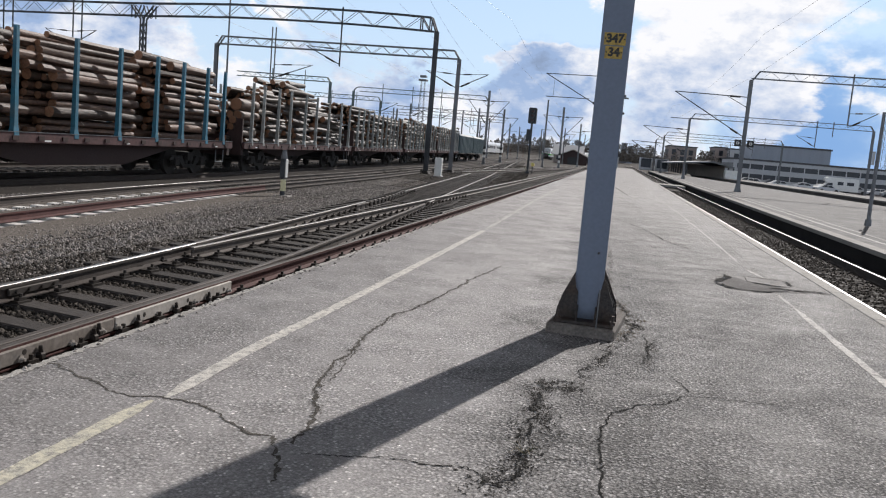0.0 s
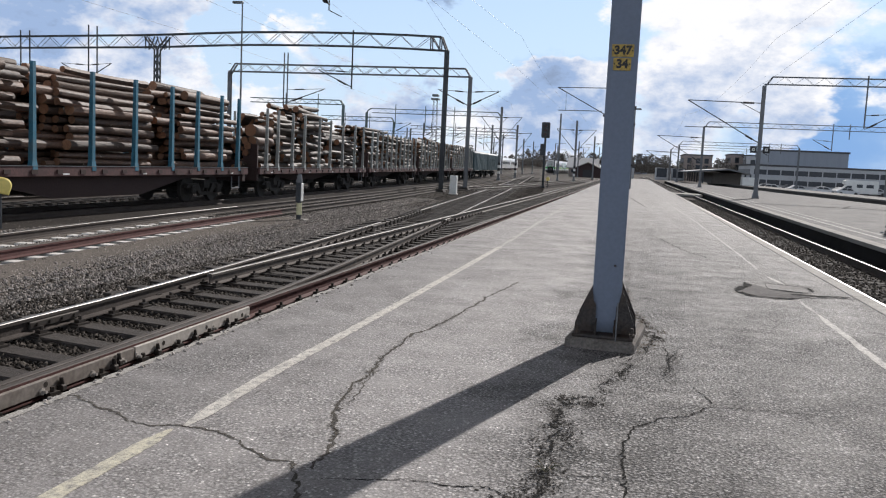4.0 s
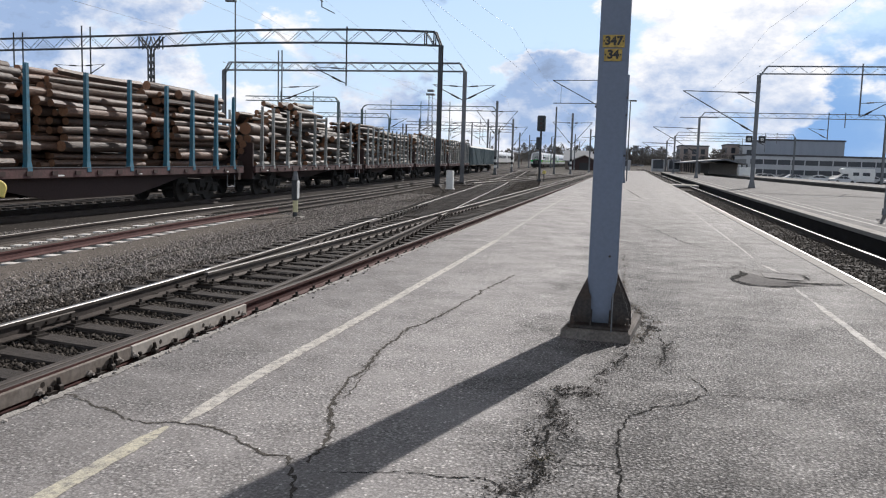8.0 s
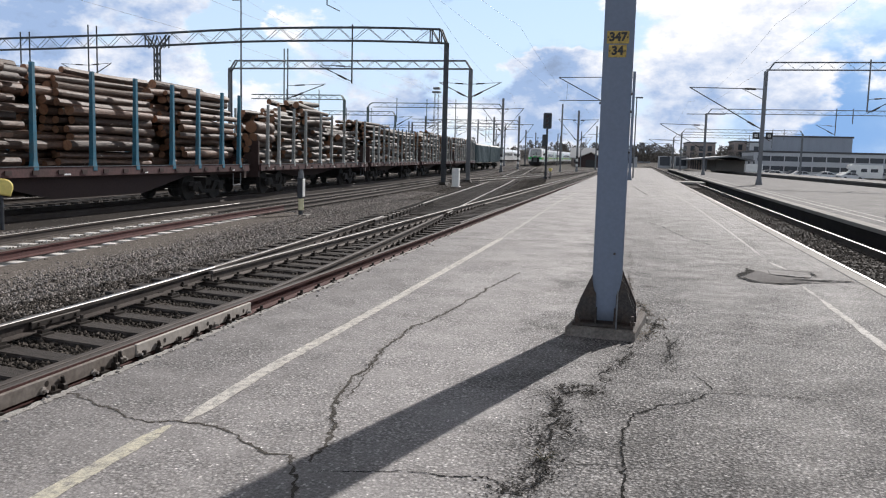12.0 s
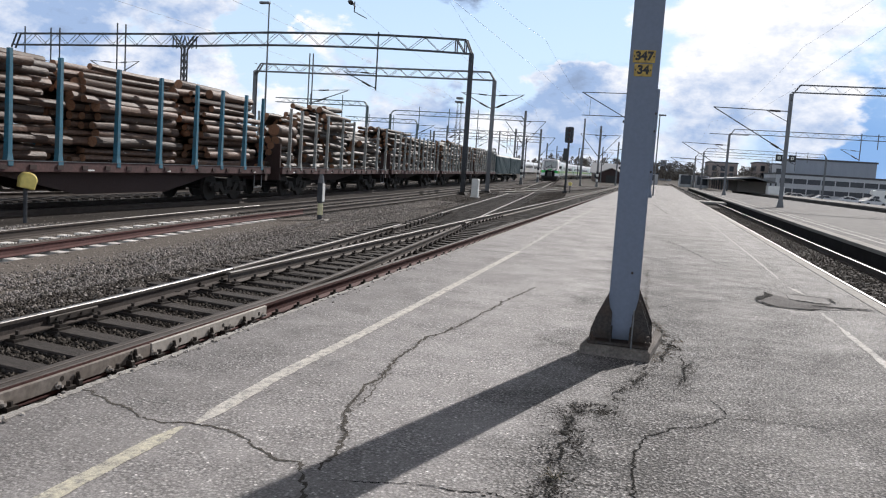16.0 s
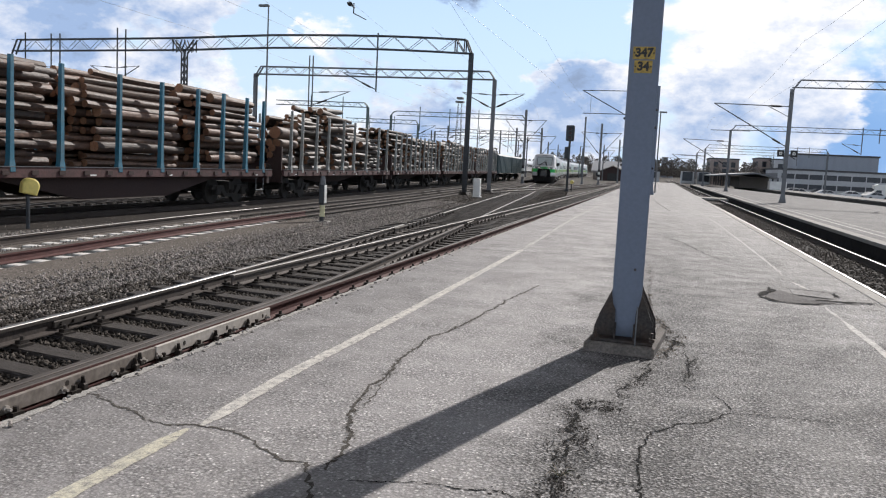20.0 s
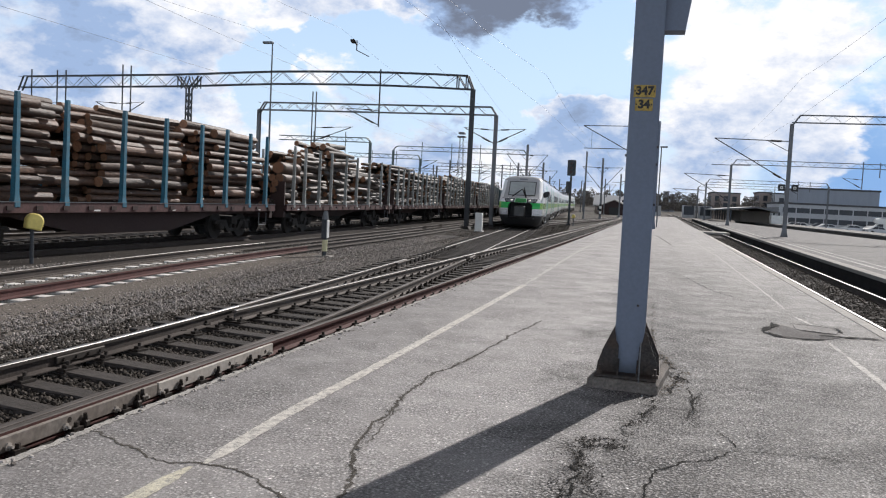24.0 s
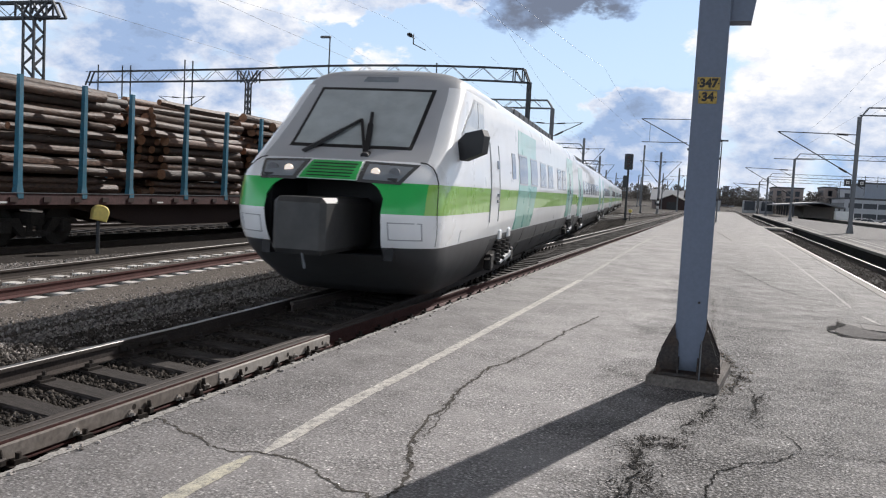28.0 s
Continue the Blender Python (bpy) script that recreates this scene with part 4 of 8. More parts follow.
def scatter_stones(name, label, zone, count, size, zfun, seed, mat="stone"):
    """Loose broken stones as one joined mesh: each an eight-sided lump."""
    rs = np.random.RandomState(seed)
    base = np.array([(1, 0, 0), (-1, 0, 0), (0, 1, 0), (0, -1, 0), (0, 0, 1), (0, 0, -1)], float)
    tri = np.array([(0, 2, 4), (2, 1, 4), (1, 3, 4), (3, 0, 4), (2, 0, 5), (1, 2, 5), (3, 1, 5), (0, 3, 5)])
    xy = zone(rs, count)
    n = len(xy)
    s = size * rs.uniform(0.4, 1.5, (n, 1, 1)) * rs.uniform(0.45, 1.25, (n, 1, 3))
    v = base[None] * s * rs.uniform(0.7, 1.2, (n, 6, 1))
    a, b = rs.uniform(0, 6.28, n), rs.uniform(-0.9, 0.9, n)
    ca, sa, cb, sb = np.cos(a), np.sin(a), np.cos(b), np.sin(b)
    R = np.zeros((n, 3, 3))
    R[:, 0, 0], R[:, 0, 1] = ca, -sa
    R[:, 1, 0], R[:, 1, 1], R[:, 1, 2] = sa * cb, ca * cb, -sb
    R[:, 2, 0], R[:, 2, 1], R[:, 2, 2] = sa * sb, ca * sb, cb
    v = np.einsum("nij,nkj->nki", R, v)
    v[:, :, 0] += xy[:, 0, None]
    v[:, :, 1] += xy[:, 1, None]
    v[:, :, 2] += (zfun(xy) + size * rs.uniform(-0.1, 0.35, n))[:, None]
    f = (tri[None] + 6 * np.arange(n)[:, None, None]).reshape(-1, 3)
    me = bpy.data.meshes.new(name)
    me.vertices.add(n * 6)
    me.vertices.foreach_set("co", v.reshape(-1))
    me.loops.add(len(f) * 3)
    me.loops.foreach_set("vertex_index", f.reshape(-1).astype(np.int32))
    me.polygons.add(len(f))
    me.polygons.foreach_set("loop_start", np.arange(0, len(f) * 3, 3, dtype=np.int32))
    me.polygons.foreach_set("loop_total", np.full(len(f), 3, dtype=np.int32))
    me.materials.append(M[mat])
    me.update(calc_edges=True)
    me.validate()
    return tagged(new(name, me), label, "ballast", kind="stuff")


def build_ballast():
    bed(platform_track, -20, 300, 1.9, RAIL - 0.24, "ballast_bed_1", "dark ballast bed of the platform track", "ballast_dark")
    bed(branch_track, 8, 500, 2.0, RAIL - 0.245, "ballast_bed_2", "dark ballast bed of the diverging track", "ballast_dark")
    bed(white_track, -20, 190, 2.0, RAIL - 0.24, "ballast_bed_3", "grey ballast bed of the yard track")
    bed(wagon_track, -20, 260, 2.0, RAIL - 0.172, "ballast_bed_4", "dark oily ballast bed under the wagons", "ballast_dark")
    bed(right_track, -20, 290, 1.45, RAIL_R - 0.19, "ballast_bed_5", "dark ballast bed between the platforms", "ballast_dark")
    g = Geo()
    g.sweep([(-16, -0.9), (-1, -0.9), (-1, -0.545), (-16, -0.515)], [(0, y, 0) for y in spaced(-20, 60, 10)])
    tagged(part("yard_ground", g, "ballast"), "grey gravel yard between the tracks", "ground", kind="structure")

    # fine sandy gravel packed over the yard track and along its near side
    g = Geo()
    for a, b, z in ((-0.2, 0.7, RAIL - 0.17), (-1.6, -0.9, RAIL - 0.17), (-0.9, -0.58, RAIL - 0.172)):
        g.sweep([(a, z - 0.2), (b, z - 0.2), (b - 0.03, z), (a + 0.03, z)], [(white_track(y), y, 0) for y in spaced(-15, 24, 3)])
    g.sweep([(1.14, -0.62), (2.75, -0.62), (2.6, -0.486), (1.16, -0.445)], [(white_track(y), y, 0) for y in spaced(-15, 25, 3)])
    tagged(part("sand_strip", g, "sand"), "pale sandy gravel packed beside the yard rails", "gravel", kind="structure")

    def zone_track(rs, n):
        y = 2.5 + 26 * rs.uniform(0, 1, n) ** 1.5
        x = rs.uniform(-7.6, -3.5, n)
        return np.stack([x, y], 1)

    def zone_yard(rs, n):
        y = 5.5 + 38 * rs.uniform(0, 1, n) ** 1.3
        x = rs.uniform(-18.6, -7.0, n)
        e = x - np.array([white_track(v) for v in y])
        ragged = 0.25 * np.sin(y * 1.7) + 0.2 * np.sin(y * 4.1 + 1)
        keep = (rs.uniform(0, 1, n) < 0.42) | (y > 24 + ragged * 6) | (e > 2.2 + ragged) | (e < -1.5)
        return np.stack([x, y], 1)[keep]

    def zone_right(rs, n):
        y = 8 + 62 * rs.uniform(0, 1, n) ** 1.5
        return np.stack([rs.uniform(3.4, 6.2, n), y], 1)

    def z_track(xy):
        return np.full(len(xy), RAIL - 0.235)

    def z_yard(xy):
        c = np.array([white_track(y) for y in xy[:, 1]])
        d = np.abs(xy[:, 0] - c)
        e = xy[:, 0] - c
        bare = ((e > 0.86) & (e < 1.26)) | ((e > -0.7) & (e < -0.3))
        deep = np.where(xy[:, 0] < -14.4, -0.47, -0.51)
        return np.where(d < 1.3, np.where(bare, RAIL - 0.26, RAIL - 0.18), np.where(d < 2.7, -0.475, deep))

    scatter_stones("ballast_stones", "loose broken grey stones between the rails", zone_track, 60000, 0.027, z_track, 1, "stone_dark")
    scatter_stones("yard_stones", "loose broken grey stones covering the yard", zone_yard, 220000, 0.022, z_yard, 2)
    def zone_far(rs, n):
        y = 36 + 84 * rs.uniform(0, 1, n) ** 1.5
        return np.stack([rs.uniform(-15.5, -4.2, n) - (y - 36) * 0.09, y], 1)

    scatter_stones("far_stones", "loose broken grey stones along the far tracks", zone_far, 75000, 0.045, lambda xy: np.full(len(xy), RAIL - 0.262), 4, "stone_dark")
    scatter_stones("ballast_stones_right", "loose broken dark stones between the platforms", zone_right, 20000, 0.03, lambda xy: np.full(len(xy), RAIL_R - 0.185), 3, "stone_dark")


# ---- platform details ----
def ribbon(points, width, z, seed, step=0.05, wob=0.6, wander=1.0):
    """A thin strip with ragged edges along a wandering line."""
    rnd = random.Random(seed)
    g = Geo()
    pts = []
    for (x0, y0), (x1, y1) in zip(points, points[1:]):
        n = max(2, int(math.hypot(x1 - x0, y1 - y0) / step))
        pts += [(x0 + (x1 - x0) * i / n, y0 + (y1 - y0) * i / n) for i in range(n)]
    pts.append(points[-1])
    out = []
    for i, (x, y) in enumerate(pts):
        k = noise.noise((x * 3.1, y * 3.1, seed)) * 0.06 + noise.noise((x * 11, y * 11, seed + 5)) * 0.035 + noise.noise((x * 37, y * 37, seed + 1)) * 0.02
        k2 = noise.noise((x * 3.3, y * 2.9, seed + 9)) * 0.06 + noise.noise((x * 10, y * 12, seed + 3)) * 0.035 + noise.noise((x * 37, y * 37, seed + 8)) * 0.02
        out.append((x + k * wander, y + k2 * wander))
    vs = []
    for i, (x, y) in enumerate(out):
        a, b = out[max(0, i - 1)], out[min(len(out) - 1, i + 1)]
        d = math.hypot(b[0] - a[0], b[1] - a[1]) or 1
        nx, ny = -(b[1] - a[1]) / d, (b[0] - a[0]) / d
        fade = min(1, 0.25 + i / 6, 0.25 + (len(out) - 1 - i) / 6)
        w1 = width * fade * rnd.uniform(1 - wob, 1 + wob) / 2
        w2 = width * fade * rnd.uniform(1 - wob, 1 + wob) / 2
        vs += [(x + nx * w1, y + ny * w1, z), (x - nx * w2, y - ny * w2, z)]
    g.add(vs, [(2 * i, 2 * i + 1, 2 * i + 3, 2 * i + 2) for i in range(len(out) - 1)])
    return g


CRACKS = [
    ([(-3.44, 4.44), (-3.0, 4.23), (-2.75, 4.1), (-2.35, 4.13), (-2.1, 4.05), (-1.8, 3.84), (-1.64, 3.8), (-1.52, 3.6), (-1.4, 3.3)], 0.03),
    ([(-1.51, 3.72), (-1.5, 3.97), (-1.56, 4.24), (-1.66, 4.47), (-1.74, 4.84), (-1.81, 5.3), (-1.83, 5.86), (-1.88, 6.27), (-1.87, 6.9), (-1.78, 7.57), (-1.72, 8.0), (-1.67, 8.43), (-1.62, 9.2), (-1.53, 9.9), (-1.45, 11.0)], 0.034),
    ([(-1.7, 4.84), (-1.75, 5.3), (-1.79, 5.75)], 0.012),
    ([(-1.4, 3.64), (-1.03, 3.77), (-0.62, 3.82), (-0.52, 3.74)], 0.014),
    ([(0.05, 3.5), (0.02, 3.97), (0.01, 4.46), (0.03, 4.78), (0.1, 5.08), (0.25, 5.3), (0.43, 5.43), (0.59, 5.7)], 0.018),
    ([(0.59, 5.7), (0.75, 5.7), (1.0, 5.74), (1.35, 5.78)], 0.013),
    ([(0.6, 5.72), (0.57, 6.02), (0.49, 6.22)], 0.012),
    ([(0.37, 6.14), (0.3, 6.36)], 0.01),
    ([(0.24, 6.48), (0.36, 6.8), (0.36, 7.23), (0.34, 7.6)], 0.012),
    ([(-0.3, 4.09), (0.01, 4.13)], 0.012),
    ([(-3.3, 15.0), (-2.1, 15.15), (-1.1, 15.7), (-0.5, 15.6)], 0.022),
    ([(-0.04, 15.6), (0.57, 15.74), (1.46, 15.7)], 0.025),
    ([(0.26, 21.6), (0.7, 20.0), (1.06, 17.4), (1.48, 15.9)], 0.03),
    ([(0.02, 48), (0.63, 37.3)], 0.06),
    ([(0.5, 60), (1.3, 58)], 0.12),
]
MOSS = [
    ([(0.02, 8.3), (0.02, 9.6), (0.0, 11.1), (0.02, 13.0), (-0.03, 14.6)], 0.05, 900),
    ([(0.09, 7.05), (0.05, 6.7), (-0.05, 6.28), (-0.13, 6.0), (-0.14, 5.76)], 0.08, 1500),
    ([(-0.14, 5.56), (-0.33, 5.41), (-0.46, 5.45)], 0.13, 1800),
    ([(-0.42, 5.3), (-0.41, 4.94), (-0.33, 4.8), (-0.36, 4.53), (-0.43, 4.33)], 0.16, 2200),
    ([(-0.36, 4.21), (-0.38, 3.97), (-0.35, 3.86), (-0.46, 3.7), (-0.56, 3.6)], 0.13, 1800),
    ([(0.16, 8.2), (0.35, 7.8)], 0.06, 900),
    ([(0.12, 9.1), (0.2, 8.5), (0.33, 8.3), (0.2, 7.7), (0.14, 7.2)], 0.13, 2600),
    ([(0.0, 11.0), (0.04, 9.6), (0.12, 9.0)], 0.06, 1000),
    ([(0.42, 7.4), (0.37, 6.9), (0.3, 6.4)], 0.12, 800),
]


def build_platform_details():
    lines = thing("platform_line", 0, 0, 0, "worn pale yellow warning line painted along the platform", "line marking", kind="structure")
    for pts in ([(-2.45, -24), (-2.45, 4.06)], [(-2.41, 4.13), (-2.45, 5.3), (-2.42, 7), (-2.39, 12.7), (-2.38, 15.6)]):
        part("paint", ribbon(pts, 0.1, 0.004, 3, step=0.05, wob=0.1, wander=0.06), "yellow_line" if pts[0][1] < 0 else "pale_line", lines)
    g = ribbon([(-2.38, 15.6), (-2.46, 21.5), (-2.54, 29), (-2.5, 38)], 0.085, 0.0044, 7, step=0.15, wob=0.3, wander=0.2)
    part("paint", g, "white_line", lines)
    lines = thing("platform_line", 0, 0, 0, "worn whitish warning line painted along the platform", "line marking", kind="structure")
    g = ribbon([(2.2, -24), (2.16, 10.2)], 0.08, 0.004, 4, step=0.12, wob=0.15, wander=0.15)
    part("paint", g, "white_line", lines)
    g = ribbon([(2.16, 10.25), (2.14, 11.25)], 0.05, 0.004, 41, step=0.08, wob=0.5, wander=0.2)
    part("paint", g, "faint_line", lines)
    g = ribbon([(2.24, 12.8), (2.12, 13.7)], 0.07, 0.004, 42, step=0.08, wob=0.3, wander=0.2)
    part("paint", g, "white_line", lines)
    g = ribbon([(2.12, 14.6), (2.13, 17.6), (2.08, 28), (1.85, 40)], 0.045, 0.004, 5, step=0.15, wob=0.35, wander=0.2)
    part("paint", g, "faint_line", lines)
    for i, (pts, w) in enumerate(CRACKS):
        # the long cracks are filled with grey grit, the others coloured dark for inner shade
        c = tagged(part("crack", ribbon(pts, w * (0.6 if i < 2 else 0.62), 0.0025 + 0.0002 * i, 20 + i, step=0.018, wob=0.95, wander=0.8), "crack_soft" if i < 3 else "crack"), "dark branching crack in the asphalt", "crack", "platform cracks", kind="structure")
        if i == 1:
            # crumbs and pits beside the widest stretch
            pits = Geo()
            rp = random.Random(141)
            for (xa, ya), (xb, yb) in zip(pts[2:12], pts[3:13]):
                for k in range(42):
                    u, q = rp.random(), rp.uniform(0.003, 0.008)
                    x, y = xa + (xb - xa) * u + rp.gauss(0.012, 0.022), ya + (yb - ya) * u
                    a = rp.uniform(0, 6.28)
                    pits.add([(x + math.cos(a + j * 1.257) * q * rp.uniform(0.5, 1.2), y + math.sin(a + j * 1.257) * q * 1.6 * rp.uniform(0.5, 1.2), 0.0064) for j in range(5)], [(0, 1, 2, 3, 4)])
            part("pits", pits, "crack_soft", c)
    rnd = random.Random(12)
    for i, (pts, w, count) in enumerate(MOSS):
        t = thing("weed_strip", 0, 0, 0, "dark crumbled asphalt with moss and dry weeds", "weeds", "platform weeds", kind="stuff")
        g, tufts = Geo(), Geo()
        lens = [math.hypot(b[0] - a[0], b[1] - a[1]) for a, b in zip(pts, pts[1:])]
        for k in range(count):
            j = rnd.choices(range(len(lens)), lens)[0]
            u = rnd.random()
            (x0, y0), (x1, y1) = pts[j], pts[j + 1]
            x = x0 + (x1 - x0) * u + rnd.gauss(0, w * 0.42)
            y = y0 + (y1 - y0) * u + rnd.gauss(0, w * 0.8)
            if noise.noise((x * 9, y * 6, 2.0)) + noise.noise((x * 25, y * 18, 6.0)) * 0.6 < rnd.uniform(-0.35, 0.25):
                continue
            s = rnd.uniform(0.003, 0.0075) * (1.7 if rnd.random() < 0.06 else 0.9)
            c = rnd.randrange(3, 6)
            a0 = rnd.uniform(0, 6.28)
            ring = [(x + math.cos(a0 + 6.28 * q / c) * s * rnd.uniform(0.5, 1.3), y + math.sin(a0 + 6.28 * q / c) * s * rnd.uniform(0.5, 1.3)) for q in range(c)]
            n = len(g.v)
            g.v += [(px, py, 0.003) for px, py in ring] + [(x, y, 0.003 + s * rnd.uniform(0.1, 0.5))]
            g.f += [(n + q, n + (q + 1) % c, n + c) for q in range(c)]
            g.m += [0] * c
            if rnd.random() < 0.012:
                h = rnd.uniform(0.006, 0.03)
                dx, dy = rnd.uniform(-0.03, 0.03), rnd.uniform(-0.03, 0.03)
                tufts.add([(x - 0.003, y, 0.003), (x + 0.003, y + 0.002, 0.003), (x + dx, y + dy, h)], [(0, 1, 2)])
        part("crumbs", g, "dry_soil" if i in (0, 6, 7) else "crumb", t)
        part("soil", ribbon(pts, w * 0.09, 0.0062 + 0.0002 * i, 60 + i, step=0.016, wob=0.97, wander=1.1), "crack", t)
        part("tufts", tufts, "moss", t)
    # worn lines along the far platform
    lines = thing("platform_line", 0, 0, 0, "faded white line painted along the far platform edge", "line marking", kind="structure")
    for x, w, y0, y1 in ((P2_X + 0.95, 0.1, 4, 120), (P2_X + 1.45, 0.07, 10, 60)):
        part("paint", ribbon([(x, y0), (x + 0.02, y1)], w, P2_Z + 0.004, int(x * 10), step=0.3, wob=0.25, wander=0.2), "far_paint", lines)
    # kerb along the other edge, and the plank crossing over the track at its far end
    kerb = thing("platform_kerb", EDGE_R, 0, 0, "pale concrete kerb stones along the platform edge", "kerb", kind="structure")
    stone = Geo()
    stone.box(-0.14, 0.055, 0.006, 1.994, -0.14, 0.012, 0, 0.01)
    stone = stone.mesh("kerb_stone", "lip")
    for y in range(-10, 68, 2):
        part("kerb_stone", stone, "lip", kerb, at=pose(0, y, 0))
    cross = thing("level_crossing", right_track(78), 77, RAIL_R - 0.12, "pale plank crossing over the track between the platforms", "crossing", kind="structure")
    for k in range(8):
        g = Geo()
        g.box(-1.5 + k * 0.38, -1.14 + k * 0.38, 0, 4.2, 0.01 if k not in (1, 2, 5, 6) else 0.004, 0.2, 0, 0.015)
        part("plank", g, "lip", cross)
    # crumbling lip of the platform beside the rail
    lip = thing("platform_lip", EDGE_L, 0, 0, "crumbling pale concrete lip along the platform edge", "platform edge", kind="structure")
    part("lip", ribbon([(0.045, 1.0), (0.05, 7.0), (0.045, 16.0), (0.04, 30.0)], 0.06, 0.004, 77, step=0.04, wob=0.5, wander=0.12), "lip", lip)
    g = Geo()
    rs = random.Random(8)
    for k in range(260):
        y = 2.0 + 14 * rs.random() ** 1.4
        x, q = rs.gauss(0.05, 0.05), rs.uniform(0.006, 0.02)
        if x < 0.01:
            continue
        g.tube((x, y, 0.002), (x + rs.uniform(-0.3, 0.3) * q, y, q * 0.8), q, q * rs.uniform(0.3, 0.8), seg=5)
    ob = part("rubble", g, "stone", lip)
    ob["kind"] = "stuff"
    # a dry twig of weeds in the crack
    w = thing("dry_weed", -0.37, 4.12, 0, "small dry weed growing out of a crack", "weed")
    for k in range(9):
        a, ln = k * 0.7 + 0.2, rs.uniform(0.05, 0.12)
        g = Geo()
        mid = (math.cos(a) * ln * 0.5, math.sin(a) * ln * 0.5, ln * 0.45)
        g.tube((0, 0, 0.002), mid, 0.0022, 0.0018, seg=4)
        g.tube(mid, (math.cos(a) * ln, math.sin(a) * ln, ln * 0.4 + rs.uniform(-0.02, 0.03)), 0.0018, 0.001, seg=4)
        part("stalk", g, "dry_stalk" if k % 2 else "moss", w)
    # patched drain cover
    t = thing("drain_patch", 2.05, 11.8, 0, "rough dark asphalt patch sunk round a drain cover", "asphalt patch", kind="structure")
    ring = [(-0.61, -0.1), (-0.55, -0.34), (-0.47, -0.49), (-0.34, -0.56), (-0.21, -0.55), (-0.05, -0.48), (0.09, -0.42), (0.32, -0.25), (0.6, -0.08), (0.46, 0.06), (0.43, 0.37), (0.41, 0.79), (0.2, 0.87), (-0.11, 0.94), (-0.36, 0.87), (-0.4, 0.5)]
    rough = []
    for (x0, y0), (x1, y1) in zip(ring, ring[1:] + ring[:1]):
        for k in range(4):
            rough.append((x0 + (x1 - x0) * k / 4 + rs.gauss(0, 0.012), y0 + (y1 - y0) * k / 4 + rs.gauss(0, 0.02)))
    g = Geo()
    g.prism(rough, 2, 0.0005, 0.004)
    part("patch", g, "patch", t)
    g = Geo()
    g.prism([(-0.14, 0.37), (0.0, 0.3), (0.14, 0.22), (0.34, 0.2), (0.4, 0.38), (0.38, 0.74), (0.18, 0.82), (-0.1, 0.88)], 2, 0.004, 0.012)
    part("cover", g, "patch", t)
    g = Geo()
    g.prism([(-0.55, -0.06), (-0.5, -0.3), (-0.4, -0.45), (-0.2, -0.5), (0.05, -0.4), (0.3, -0.2), (0.36, -0.06), (0.2, 0.1), (-0.1, 0.24), (-0.2, 0.6), (-0.34, 0.8), (-0.38, 0.4)], 2, 0.004, 0.009)
    part("slab", g, "patch_dark", t)
    for i, (pts, w) in enumerate((([(-0.62, -0.1), (-0.47, -0.49), (-0.21, -0.56), (0.12, -0.41)], 0.05), ([(0.1, -0.12), (0.4, -0.06), (0.85, 0.0)], 0.09), ([(-0.36, 0.86), (-0.42, 0.4), (-0.62, -0.08)], 0.09), ([(-0.14, 0.36), (0.14, 0.2), (0.4, 0.14)], 0.06), ([(-0.12, 0.92), (0.2, 0.86), (0.43, 0.76), (0.45, 0.36)], 0.04), ([(-0.62, -0.1), (-1.1, 0.02)], 0.025))):
        part("edge_crack", ribbon(pts, w, 0.0125 + 0.0004 * i, 91 + i, step=0.03), "crack", t)


def letter(text, size, parent, m, mat, align="CENTER"):
    cu = bpy.data.curves.new("writing", "FONT")
    cu.body, cu.size, cu.extrude, cu.align_x, cu.align_y = text, size, 0.0015, align, "CENTER"
    cu.offset = size * 0.045
    tmp = bpy.data.objects.new("writing", cu)
    scene.collection.objects.link(tmp)
    dg = bpy.context.evaluated_depsgraph_get()
    me = bpy.data.meshes.new_from_object(tmp.evaluated_get(dg))
    bpy.data.objects.remove(tmp)
    me.materials.clear()
    me.materials.append(M[mat])
    return part("writing", me, mat, parent, at=m)


